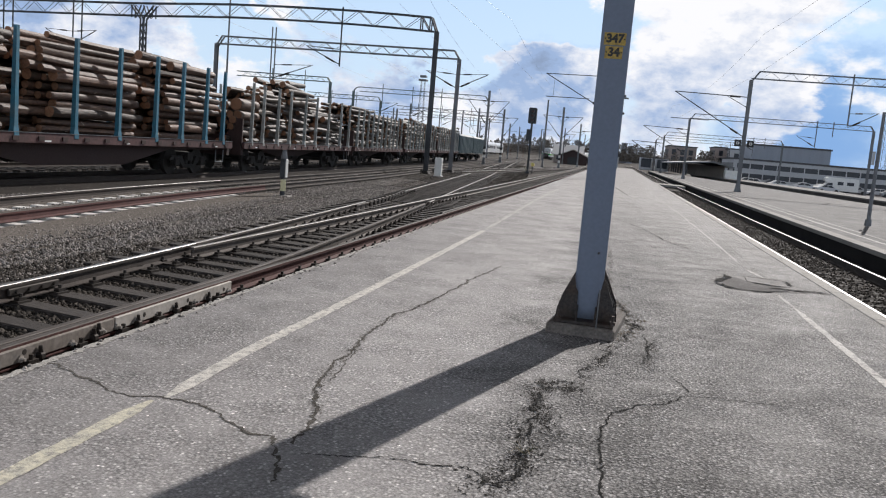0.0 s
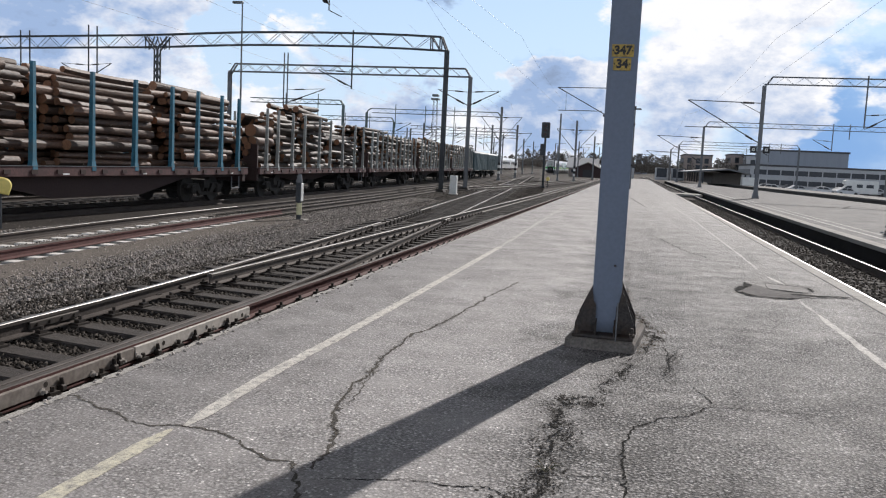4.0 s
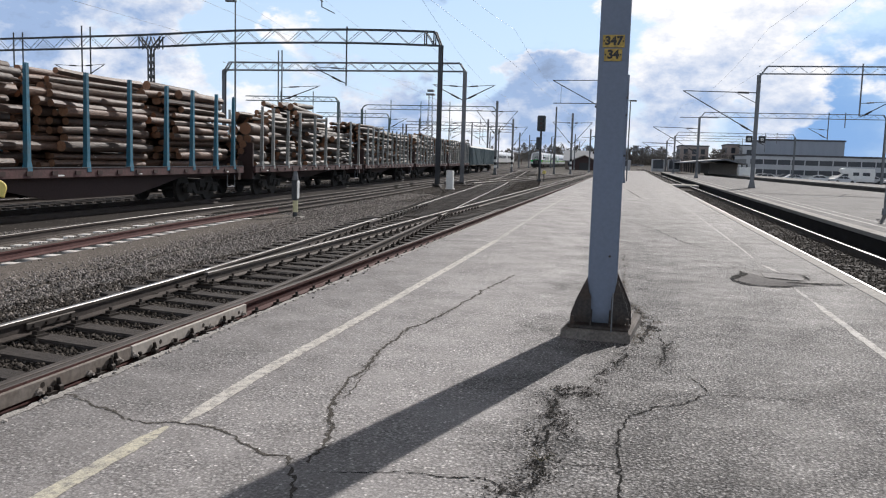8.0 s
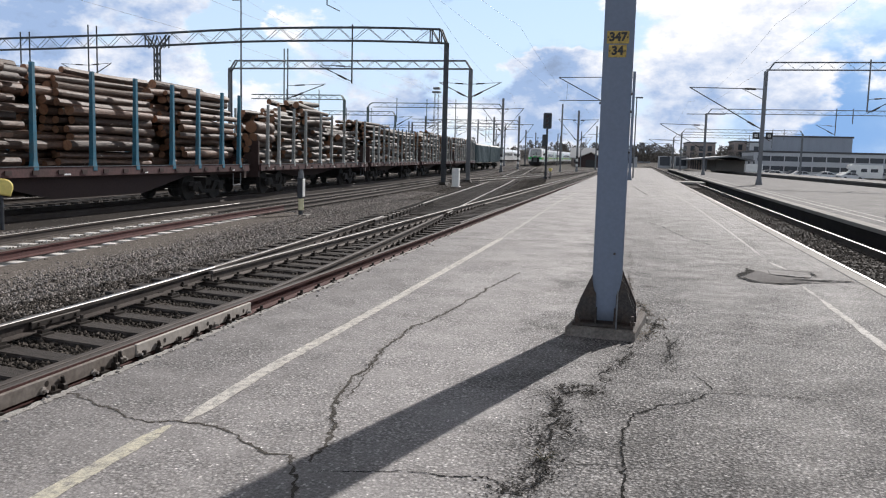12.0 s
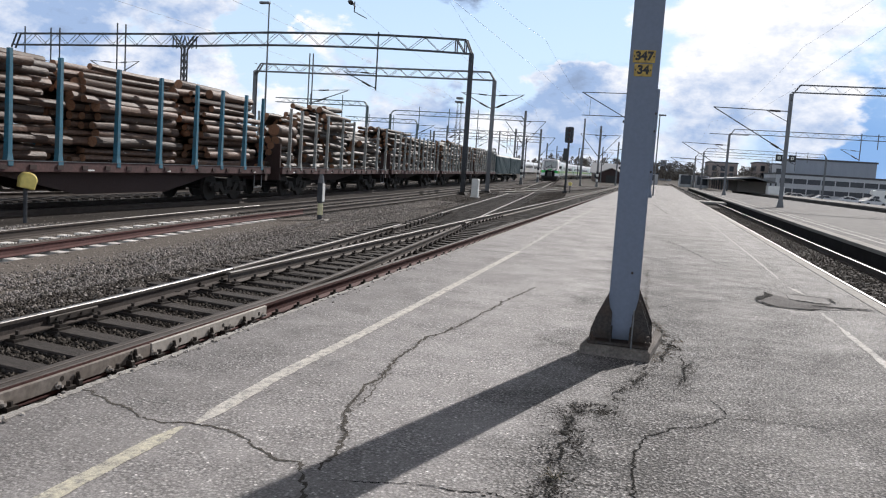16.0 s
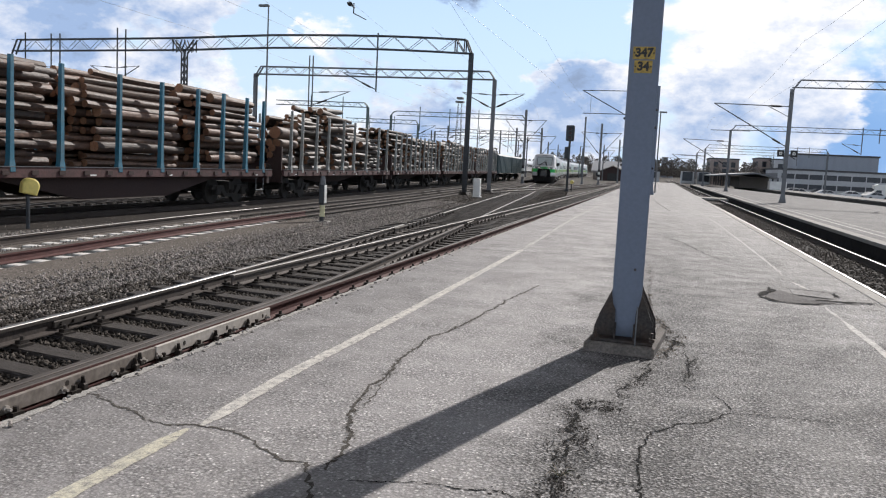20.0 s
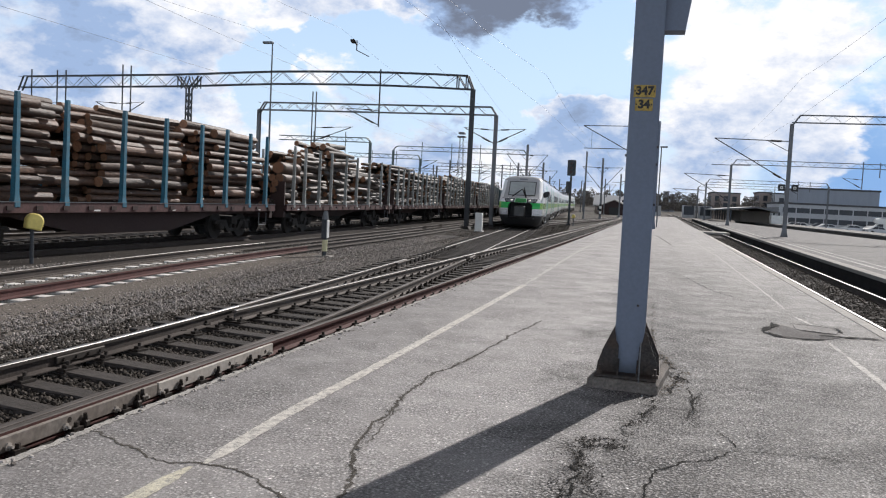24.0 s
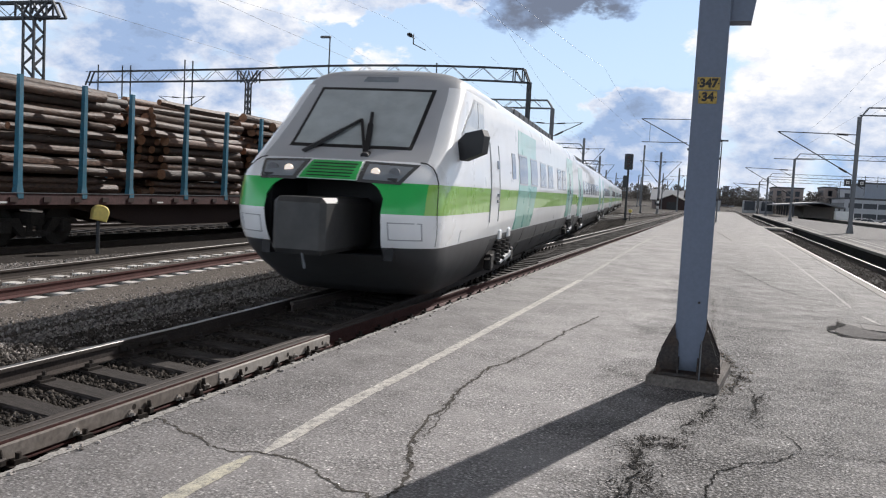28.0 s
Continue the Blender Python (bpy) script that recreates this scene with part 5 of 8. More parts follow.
def build_post():
    """The steel mast that stands on the platform."""
    p = thing("catenary_mast", -0.185, 7.5, 0, "blue-grey painted steel mast on a concrete foot with yellow number plates", "mast")
    g = Geo()
    g.box(-0.3, 0.3, -0.36, 0.68, -0.05, 0.09, 0, 0.02)
    part("concrete_foot", g, "concrete_foot", p, at=pose(0, 0.02, 0, 0, 0, -6))
    g = Geo()
    g.box(-0.262, 0.262, -0.31, 0.62, 0.09, 0.12, 0, 0.006)
    part("base_plate", g, "gusset", p, at=pose(0, 0.02, 0, 0, 0, -3))
    w, d, t = 0.126, 0.125, 0.017
    g = Geo()
    g.box(-w, w, -d, -d + t, 0.12, 8.2, 0, 0.004)
    # unseen back flange and web, set this deep to widen the cast shadow
    g.box(-w, w, 0.52, 0.52 + t, 0.12, 8.2, 0, 0.004)
    g.box(-0.006, 0.006, -d + t, 0.52, 0.12, 8.2)
    part("column", g, "post", p)
    for sx in (-1, 1):
        for sy in (-1, 1, 4.6):
            g = Geo()
            g.prism([(sx * (w + 0.001), 0.121), (sx * 0.27, 0.121), (sx * 0.262, 0.2), (sx * (w + 0.001), 0.5)], 1, sy * 0.105 - 0.007, sy * 0.105 + 0.007)
            part("gusset", g, "gusset", p)
    for sx in (-1, 1):
        g = Geo()
        g.prism([(sx * 0.082, 0.121), (sx * 0.255, 0.121), (sx * 0.25, 0.2), (sx * 0.15, 0.47), (sx * 0.128, 0.5), (sx * 0.11, 0.4), (sx * 0.088, 0.36)], 1, -0.148, -0.132)
        part("gusset", g, "gusset", p)
    for sx in (-1, 1):
        g = Geo()
        g.prism([(-0.127, 0.121), (-0.3, 0.121), (-0.29, 0.17), (-0.127, 0.24)], 0, sx * 0.08 - 0.006, sx * 0.08 + 0.006)
        part("gusset", g, "gusset", p)
    for x in (-0.235, 0.235):
        for y in (-0.27, -0.1, 0.1, 0.27, 0.5):
            g = Geo()
            g.tube((x, y, 0.12), (x, y, 0.15), 0.026, seg=6)
            g.tube((x, y, 0.15), (x, y, 0.2), 0.013, seg=8)
            part("bolt", g, "gusset", p)
    g = Geo()
    g.tube((0.1, -0.34, 0.02), (0.1, -0.3, 0.42), 0.006, seg=6)
    part("earth_wire", g, "steel", p)
    # clamps up the sides of the column
    for x, z in ((-0.128, 1.62), (-0.128, 2.02), (0.128, 1.6), (0.128, 2.1), (0.128, 1.95), (0.05, 0.72)):
        g = Geo()
        y = -0.14 if abs(x) < 0.1 else -0.06
        g.tube((x, y, z), (x + (0.008 if x > 0 else -0.008), y - 0.006, z), 0.011, seg=6)
        part("bolt", g, "gusset", p)
    g = Geo()
    g.prism([(0.127, 3.1), (0.3, 3.1), (0.37, 3.62), (0.127, 3.62)], 1, -0.06, 0.14)
    part("bracket", g, "post", p, "blue-grey steel bracket box")
    for z, h, wd, text in ((2.57, 0.105, 0.185, "347"), (2.455, 0.105, 0.15, "34")):
        g = Geo()
        g.box(-wd / 2 - 0.005, wd / 2 - 0.005, -0.1335, -0.1265, z - h / 2, z + h / 2, 0, 0.002)
        pl = part("number_plate", g, "plate_yellow", p, "yellow plate with black figures")
        letter(text, 0.098, pl, pose(-0.005, -0.1345, z, 90, 0, 0), "ink")
        for s in (-1, 1):
            g = Geo()
            g.tube((s * (wd / 2 - 0.012) - 0.005, -0.1335, z), (s * (wd / 2 - 0.012) - 0.005, -0.138, z), 0.007, seg=6)
            part("rivet", g, "ink", pl)


# ---- masts, portals, wires ----
def portal(name, y, xl, xr, top, depth, legs, label, mat="steel_dark", hangers=(), cant=(), turn=0.0, width=0.4, zbase=-0.5, leg_w=0.3, lattice=(), rounded=False, camber=(), knee=False):
    """A lattice portal across the yard: legs, twin-chord beam, hanging pipes and insulated arms."""
    p = thing(name, xr, y, zbase, label, "catenary portal", "catenary portals", turn=turn)

    def rise(v):
        return interp(camber, v) if camber else 0.0
    z1, z0 = top - zbase, top - depth - zbase
    for x in legs:
        g = Geo()
        lx = x - xr
        if x not in lattice:
            for sy in (-1, 1):
                g.box(lx - 0.13, lx + 0.13, sy * 0.13 - 0.012, sy * 0.13 + 0.012, 0, z0)
            g.box(lx - 0.012, lx + 0.012, -0.118, 0.118, 0, z0)
        for sx in (-1, 1) if x in lattice else ():
            for sy in (-1, 1):
                g.box(lx + sx * leg_w / 2 - 0.045, lx + sx * leg_w / 2 + 0.045, sy * leg_w / 2 - 0.045, sy * leg_w / 2 + 0.045, 0, z0)
        zz, k = 0.2, 0
        while x in lattice and zz < z0 - 0.5:
            s = 1 if k % 2 else -1
            for sy in (-1, 1):
                g.bar((lx - s * leg_w / 2, sy * leg_w / 2, zz), (lx + s * leg_w / 2, sy * leg_w / 2, zz + 0.5), 0.03, 0.08)
            for sx in (-1, 1):
                g.bar((lx + sx * leg_w / 2, -s * leg_w / 2, zz), (lx + sx * leg_w / 2, s * leg_w / 2, zz + 0.5), 0.03, 0.08)
            zz += 0.5
            k += 1
        if x in lattice:
            for sx in (-1, 1):
                for sy in (-1, 1):
                    g.bar((lx + sx * 0.1, sy * width / 2, z0 - 0.1), (lx + sx * 1.0, sy * width / 2, z1), 0.1, 0.09)
                    g.bar((lx + sx * 0.9, sy * width / 2, z0), (lx + sx * 0.9, sy * width / 2, z1), 0.07, 0.07, up=(0, 1, 0))
                    g.bar((lx + sx * 0.1, sy * width / 2, z1), (lx + sx * 0.5, sy * width / 2, z0), 0.07, 0.07)
        part("leg", g, mat, p)
        g = Geo()
        g.prism([(-0.32, 0.0), (0.32, 0.0), (0.2, 0.2), (-0.2, 0.2)], 1, -0.3, 0.3)
        part("footing", g, "concrete_dark", p, at=pose(lx, 0, 0.0))
    g = Geo()
    l, r = xl - xr, 0.0
    chord = 0.085 if name == "yard_portal" and not rounded else 0.07
    if rounded:
        bend = [(l + 0.8 * (1 - math.cos(k * 0.314)), z1 - 0.8 + 0.8 * math.sin(k * 0.314)) for k in range(6)]
        for (xa, za), (xb, zb) in zip(bend, bend[1:]):
            g.bar((xa, 0, za), (xb, 0, zb), 0.16, 0.12)
        l += 0.8
    cut = 0.45 if rounded else 0.4
    near_l = l + 0.55 if knee else l
    n = max(2, int((r - l) / (depth * 1.25)))
    web, deep = (0.009, 0.014) if rounded or name == "platform_portal" else (0.02, 0.03)
    for sy in (-1, 1):
        o = sy * width / 2
        stops = spaced(l, r, 3.0) if camber else [l, r]
        for xa, xb in zip(stops, stops[1:]):
            g.bar((xa, o, z0 + rise(xa)), (xb, o, z0 + rise(xb)), chord, chord)
            ta, tb = max(xa, near_l), min(xb, r - cut)
            g.bar((ta, o, z1 + rise(ta)), (tb, o, z1 + rise(tb)), chord, chord)
        g.bar((r - cut, o, z1 + rise(r - cut)), (r, o, z0 + rise(r)), 0.1, 0.1)
        if knee:
            g.bar((near_l, o, z1 + rise(near_l)), (l, o, z0 - 0.25 + rise(l)), 0.1, 0.1)
        if camber:
            for xx in (r - 0.45, r - 1.1):
                g.bar((xx, o, z0 + rise(xx)), (xx, o, z1 + rise(xx)), 0.07, 0.07, up=(0, 1, 0))
            g.bar((r - 1.1, o, z1 + rise(r - 1.1)), (r - 0.45, o, z0 + rise(r)), 0.06, 0.06)
        for i in range(n):
            xa, xb = l + (r - l) * i / n, l + (r - l) * (i + 1) / n
            za, zb = (z0, z1) if i % 2 else (z1, z0)
            if 0 < i < n - 1:
                g.bar((xa, o, za + rise(xa)), (xb, o, zb + rise(xb)), web, deep)
    n = int((r - l) / 1.5)
    for i in range(n + 1):
        xx = l + (r - l - 0.5) * i / n
        g.bar((xx, -width / 2, z1 + rise(xx)), (xx, width / 2, z1 + rise(xx)), 0.04, 0.04)
        g.bar((xx, -width / 2, z0 + rise(xx)), (xx, width / 2, z0 + rise(xx)), 0.04, 0.04)
    part("beam", g, mat, p)
    for x, up, down in hangers:
        g = Geo()
        hx = x - xr
        g.tube((hx, -width / 2 - 0.06, z0 - down), (hx, -width / 2 - 0.06, z1 + up), 0.055, seg=6)
        part("hanger", g, mat, p)
    for x, z, reach in cant:
        g = Geo()
        cx, cz = x - xr, z - zbase
        g.tube((cx, -0.3, cz), (cx + reach, -0.3, cz + 0.15), 0.02, seg=6)
        g.tube((cx, -0.3, cz - 1.0), (cx + reach * 0.95, -0.3, cz + 0.1), 0.035, seg=6)
        g.tube((cx + reach * 0.2, -0.3, cz + 0.03), (cx + reach * 0.45, -0.3, cz + 0.07), 0.05, seg=8, slot=1)
        g.tube((cx + reach * 0.15, -0.3, cz - 0.85), (cx + reach * 0.4, -0.3, cz - 0.55), 0.065, seg=8, slot=1)
        part("cantilever", g, [mat, "insulator"], p)
    return p


def mast(name, x, y, z0, height, label, arm=0.0, mat="steel", width=0.26, striped=False, both=False):
    """A single mast with a tapered foot and an insulated arm for the wire."""
    p = thing(name, x, y, z0, label, "catenary mast", "catenary masts")
    g = Geo()
    w = width / 2
    for s in (-1, 1):
        g.box(-w, w, s * w - 0.012, s * w + 0.012, 0.3, height)
    g.box(-0.012, 0.012, -w, w, 0.3, height)
    part("column", g, mat, p)
    g = Geo()
    g.prism([(-w * 1.9, 0), (w * 1.9, 0), (w * 1.05, 0.6), (-w * 1.05, 0.6)], 1, -w * 1.2, w * 1.2)
    part("foot", g, mat, p)
    if striped:
        for i, m in enumerate(("white", "black", "white", "black")):
            g = Geo()
            g.box(-w - 0.015, w + 0.015, -w - 0.015, w + 0.015, 0.9 + i * 0.35, 1.25 + i * 0.35)
            part("warning_band", g, m, p)
    for s in ((1, -1) if both else (1,)):
        if not arm:
            continue
        a = arm * s
        g = Geo()
        zt = height - 1.3
        g.tube((0, 0, zt), (a, 0, zt + 0.1), 0.035, seg=6)
        g.tube((0, 0, zt - 3.0), (a, 0, zt + 0.1), 0.04, seg=6)
        g.tube((a * 0.3, 0, zt + 0.02), (0, 0, zt - 0.8), 0.025, seg=6)
        g.tube((a * 1.02, 0, zt - 1.9), (a * 0.5, 0, zt - 1.9), 0.025, seg=6)
        g.tube((a * 0.12, 0, zt), (a * 0.26, 0, zt + 0.02), 0.075, seg=8, slot=1)
        g.tube((a * 0.1, 0, zt - 2.7), (a * 0.2, 0, zt - 2.4), 0.075, seg=8, slot=1)
        part("cantilever", g, [mat, "insulator"], p)
    return p


def wire(points, r=0.007):
    """One unbroken thin wire along a line of points."""
    return Geo().sweep([(r, 0), (0, r), (-r, 0), (0, -r)], points)


def build_wires():
    """Contact and carrier wire of each track, hung between the masts."""
    for line, zc, za, y0, y1 in ((platform_track, 5.5, 6.9, -10, 170), (branch_track, 5.5, 6.9, 24, 170), (white_track, 5.7, 7.8, -10, 150), (wagon_track, 5.7, 7.8, -10, 150), (right_track, 5.4, 6.9, -10, 170)):
        ox = line(0)
        t = thing("overhead_line", ox, 0, zc, "thin grey overhead contact wire with its carrier wire", "overhead line", "overhead lines")
        ys = spaced(y0, y1, 45)
        contact, carrier = [], []
        for i, (a, b) in enumerate(zip(ys, ys[1:])):
            for k in range(8):
                u = k / 8
                y = a + (b - a) * u
                x = line(y) - ox + (0.25 if i % 2 else -0.25) * (1 - 2 * u)
                contact.append((x, y, 0))
                carrier.append((x, y, za - zc - 0.7 * (1 - (2 * u - 1) ** 2)))
        part("contact_wire", wire(contact, 0.0042), "wire", t)
        part("carrier_wire", wire(carrier, 0.0042), "wire", t)
        if line is white_track:
            a = Vector((line(31.9) - ox, 31.9, 7.72 - zc))
            g = Geo()
            for k in range(5):
                g.tube(a + Vector((0, 0.09 * k, 0)), a + Vector((0, 0.09 * k + 0.05, 0)), 0.06 + 0.03 * math.sin(k * 0.8), 0.05, seg=10)
            g.tube(a - Vector((0, 0.1, 0)), a + Vector((0, 0.7, -0.05)), 0.025, seg=6)
            g.tube(a + Vector((0, 0.62, 0.12)), a + Vector((0.0, 0.62, -0.28)), 0.025, seg=6)
            g.tube(a + Vector((0, 0.62, -0.28)), a + Vector((0.3, 1.3, -0.42)), 0.02, seg=6)
            part("insulator", g, "insulator", t)


def build_masts():
    portal("yard_portal", 55, -52.4, -12.6, 9.85, 0.9, (-12.6, -35.5), "dark steel lattice portal spanning the yard tracks", knee=True, camber=((-39.8, 0.05), (-32, 0.1), (-23, 0.15), (-19, 0.26), (-15.5, 0.33), (-11, 0.32), (-6.7, 0.24), (-3, 0.1), (-0.5, -0.03), (0, -0.05)), lattice=(-35.5,), turn=-5.5, hangers=((-19.35, 0.4, 2.7), (-40.8, 0.8, 3.0), (-41.6, 0.9, 2.3), (-47.3, 0.5, 2.0), (-48.2, 0.5, 2.4), (-50.9, 0.6, 1.4)), cant=((-19.35, 7.4, -2.6), (-41.6, 7.7, -2.6), (-48.2, 7.7, -2.4), (-41.6, 7.7, 2.2)))
    portal("yard_portal", 62, -31.9, -12.3, 8.55, 0.6, (-12.3, -31.9), "steel lattice portal spanning the yard tracks", mat="steel", knee=True, hangers=((-27.15, 0.9, 2.6), (-26.85, 0.9, 2.6)), cant=((-26.85, 6.6, 3.2), (-12.3, 6.8, 2.4), (-12.3, 6.8, -2.4)))
    portal("yard_portal", 92, -44.5, -33.0, 8.05, 0.5, (-33.0,), "steel lattice portal with a rounded corner over the yard", mat="green_steel", hangers=((-36.0, 0.6, 1.8), (-40.0, 0.6, 1.8)))
    portal("yard_portal", 105, -34.4, -16.6, 8.05, 0.55, (-34.4,), "slim steel portal with a rounded corner over the yard", mat="green_steel", rounded=True, hangers=((-30.4, 0.6, 1.9), (-26.4, 0.5, 2.3), (-22.6, 0.5, 2.3)), cant=((-30.4, 6.2, 2.2), (-26.4, 5.8, 2.2), (-22.6, 5.8, 2.2)))
    portal("yard_portal", 124, -48.0, -36.2, 7.9, 0.6, (-36.2,), "distant steel portal over the far yard tracks", mat="green_steel", hangers=((-44, 0.5, 2.1), (-40, 0.5, 2.1)))
    portal("yard_portal", 150, -40.5, -20.6, 7.95, 0.6, (-40.5, -20.6), "distant steel lattice portal over the yard", mat="steel", hangers=((-36.5, 0.6, 2), (-32, 0.6, 2), (-26.6, 0.6, 3.2)), cant=((-36.5, 6, 2.2), (-32, 6, 2.2), (-26.6, 6, -2.2)))
    portal("yard_portal", 190, -60.0, -25.9, 8.2, 0.6, (-60.0, -24.5), "distant steel lattice portal over the yard", mat="steel", hangers=((-45, 0.6, 2), (-52, 0.6, 2), (-33, 0.6, 2)))
    portal("yard_portal", 31, -35.0, -29.0, 9.1, 0.7, (-30.65,), "dark steel lattice mast with a short beam behind the wagons", hangers=((-32.6, 0.3, 2.5), (-30.6, 3.0, 0.0)), cant=((-32.6, 7.4, -2.0),), leg_w=0.62, lattice=(-30.65,))
    mast("yard_mast", -16.4, 104, -0.5, 9.2, "grey steel mast between the yard tracks", 2.6, striped=True, both=True)
    mast("yard_mast", -17.6, 128, -0.5, 8.2, "grey steel mast between the yard tracks", 2.2, striped=True)
    mast("yard_mast", -23.5, 140, -0.5, 8.6, "distant grey steel mast", 2.2)
    mast("yard_mast", -9.7, 112, -0.5, 9.1, "tall thin grey mast beside the station track", 0.0, width=0.2)
    mast("yard_mast", -7.8, 116, -0.5, 8.5, "grey mast with arms to both sides", 2.7, striped=True, both=True)
    mast("yard_mast", -6.9, 152, -0.5, 7.8, "distant grey mast with an arm", 3.0)
    for i, (x, y, h) in enumerate(((-27, 175, 8.5), (-24, 205, 8), (-30, 160, 9), (-33, 200, 8.5), (-19.5, 215, 8), (-38, 150, 9), (-41, 190, 9), (-12, 190, 8), (-9, 230, 8), (-15, 260, 8), (-48, 175, 9), (-22, 250, 8.5))):
        mast("yard_mast", x, y, -0.5, h, "distant grey steel mast", 2.4 if i % 2 else 0.0, width=0.22, both=i % 3 == 0)
    # masts along the middle of this platform and the far platform
    for x, y in ((-0.36, 64),):
        mast("platform_mast", x, y, 0.0, 8.0, "blue-grey steel mast standing on the platform", 0.0, mat="post", width=0.2)
        arm = thing("wire_arm", x, y, 4.6, "thin steel arm for the wire, reaching over the platform track", "wire arm")
        for a, b, r in (((-0.1, 7.6), (-5.55, 7.55), 0.03), ((-0.1, 4.65), (-5.55, 7.55), 0.035), ((-2.2, 5.87), (-5.45, 5.85), 0.03), ((-4.9, 7.2), (-4.9, 5.86), 0.012)):
            g = Geo()
            g.tube((a[0], 0, a[1] - 4.6), (b[0], 0, b[1] - 4.6), r, seg=6)
            part("tube", g, "steel", arm)
        for a, b in (((-0.3, 7.6), (-1.0, 7.59)), ((-0.5, 4.86), (-1.1, 5.17))):
            g = Geo()
            g.tube((a[0], 0, a[1] - 4.6), (b[0], 0, b[1] - 4.6), 0.07, seg=8)
            part("insulator", g, "insulator", arm)
    for i, (x, y, h) in enumerate(((9.15, 66.5, 8.9), (8.1, 106, 7.8), (7.5, 148, 6.9), (7.4, 176, 6.8))):
        mast("platform_mast", x, y, P2_Z, h - 0.5, "grey steel mast on the far platform with a wire arm", -5.4, mat="steel")
        xr = (34, 28.9, 26.7, 24)[i]
        portal("platform_portal", y, x, xr, P2_Z + h + 0.15, 0.55, (xr,), "light lattice beam reaching over the platform tracks", mat="steel", knee=True, width=0.25, hangers=((16.2, 0.2, 3.0),) if i == 0 else ((x + 14.5, 0.2, 2.4), (x + 16.3, 0.2, 1.0)), cant=((16.2, 6.3, 2.0),) if i == 0 else ((x + 14.5, 6.0, -2.2),), zbase=-0.5)
    p = thing("track_sign", 9.15, 66.3, 3.3, "pair of black track-number signs on the mast", "sign")
    for s in (-1, 1):
        g = Geo()
        g.box(s * 0.46 - 0.24, s * 0.46 + 0.24, -0.2, -0.12, 0, 0.5, 0, 0.01)
        b = part("panel", g, "black", p)
        g = Geo()
        g.box(s * 0.46 - 0.1, s * 0.46 + 0.1, -0.206, -0.202, 0.15, 0.35)
        g.box(s * 0.46 - 0.045, s * 0.46 + 0.045, -0.21, -0.207, 0.2, 0.3, 1)
        part("figure", g, ["white", "black"], b)
    # lamp posts on this platform, far off
    for x, y in ((-0.12, 71),):
        p = thing("lamp_post", x, y, 0, "slim grey platform lamp post", "lamp post", "lamp posts")
        g = Geo()
        g.tube((0, 0, 0), (0, 0, 6.6), 0.06, 0.045)
        part("pole", g, "steel", p)
        g = Geo()
        g.box(-0.1, 0.5, -0.12, 0.12, 6.55, 6.67, 0, 0.03)
        part("lamp_head", g, "steel", p)
    for x, y in ((9.35, 33.5),):
        p = thing("signpost", x, y, P2_Z, "slim grey steel pole with a small pale sign", "signpost")
        g = Geo()
        g.tube((0, 0, 0), (0, 0, 4.2), 0.075, 0.06)
        g.tube((0, 0, 0), (0, 0, 0.25), 0.13, 0.11)
        part("pole", g, "steel", p)
        g = Geo()
        g.box(-0.2, -0.09, -0.02, 0.0, 2.25, 2.75, 0, 0.01)
        part("sign", g, "facade", p)
    # tall floodlight posts over the yard
    for x, y, h in ((-28.45, 57, 12.9), (-45.6, 190, 16.2), (61.6, 215, 36.0)):
        p = thing("floodlight_mast", x, y, -0.5 if x < 17 else CAR_PARK, "tall grey yard light on a thin pole", "floodlight")
        g = Geo()
        if h < 14:
            g.tube((0, 0, 0), (0, 0, h), 0.09, 0.05)
        else:
            for sx in (-1, 1):
                for sy in (-1, 1):
                    g.tube((sx * 0.7, sy * 0.7, 0), (sx * 0.4, sy * 0.4, h), 0.05, seg=5)
            for k in range(14):
                z = h * k / 14
                s = 0.7 - 0.3 * k / 14
                g.bar((-s, -s, z), (s, -s, z + h / 14), 0.04, 0.04)
                g.bar((s, -s, z), (s, s, z + h / 14), 0.04, 0.04)
                g.bar((s, -s, z + h / 14), (-s, -s, z + h / 14), 0.04, 0.04)
        part("pole", g, "steel", p)
        g = Geo()
        if h < 14:
            g.box(-0.75, 0.05, -0.15, 0.15, h - 0.1, h + 0.06, 0, 0.03)
        else:
            g.box(-0.9, 0.9, -0.9, 0.9, h, h + 0.4, 0, 0.05)
            g.box(-0.7, 0.7, -0.7, 0.7, h + 0.8, h + 1.3, 0, 0.05)
        part("lamp_head", g, "steel", p)


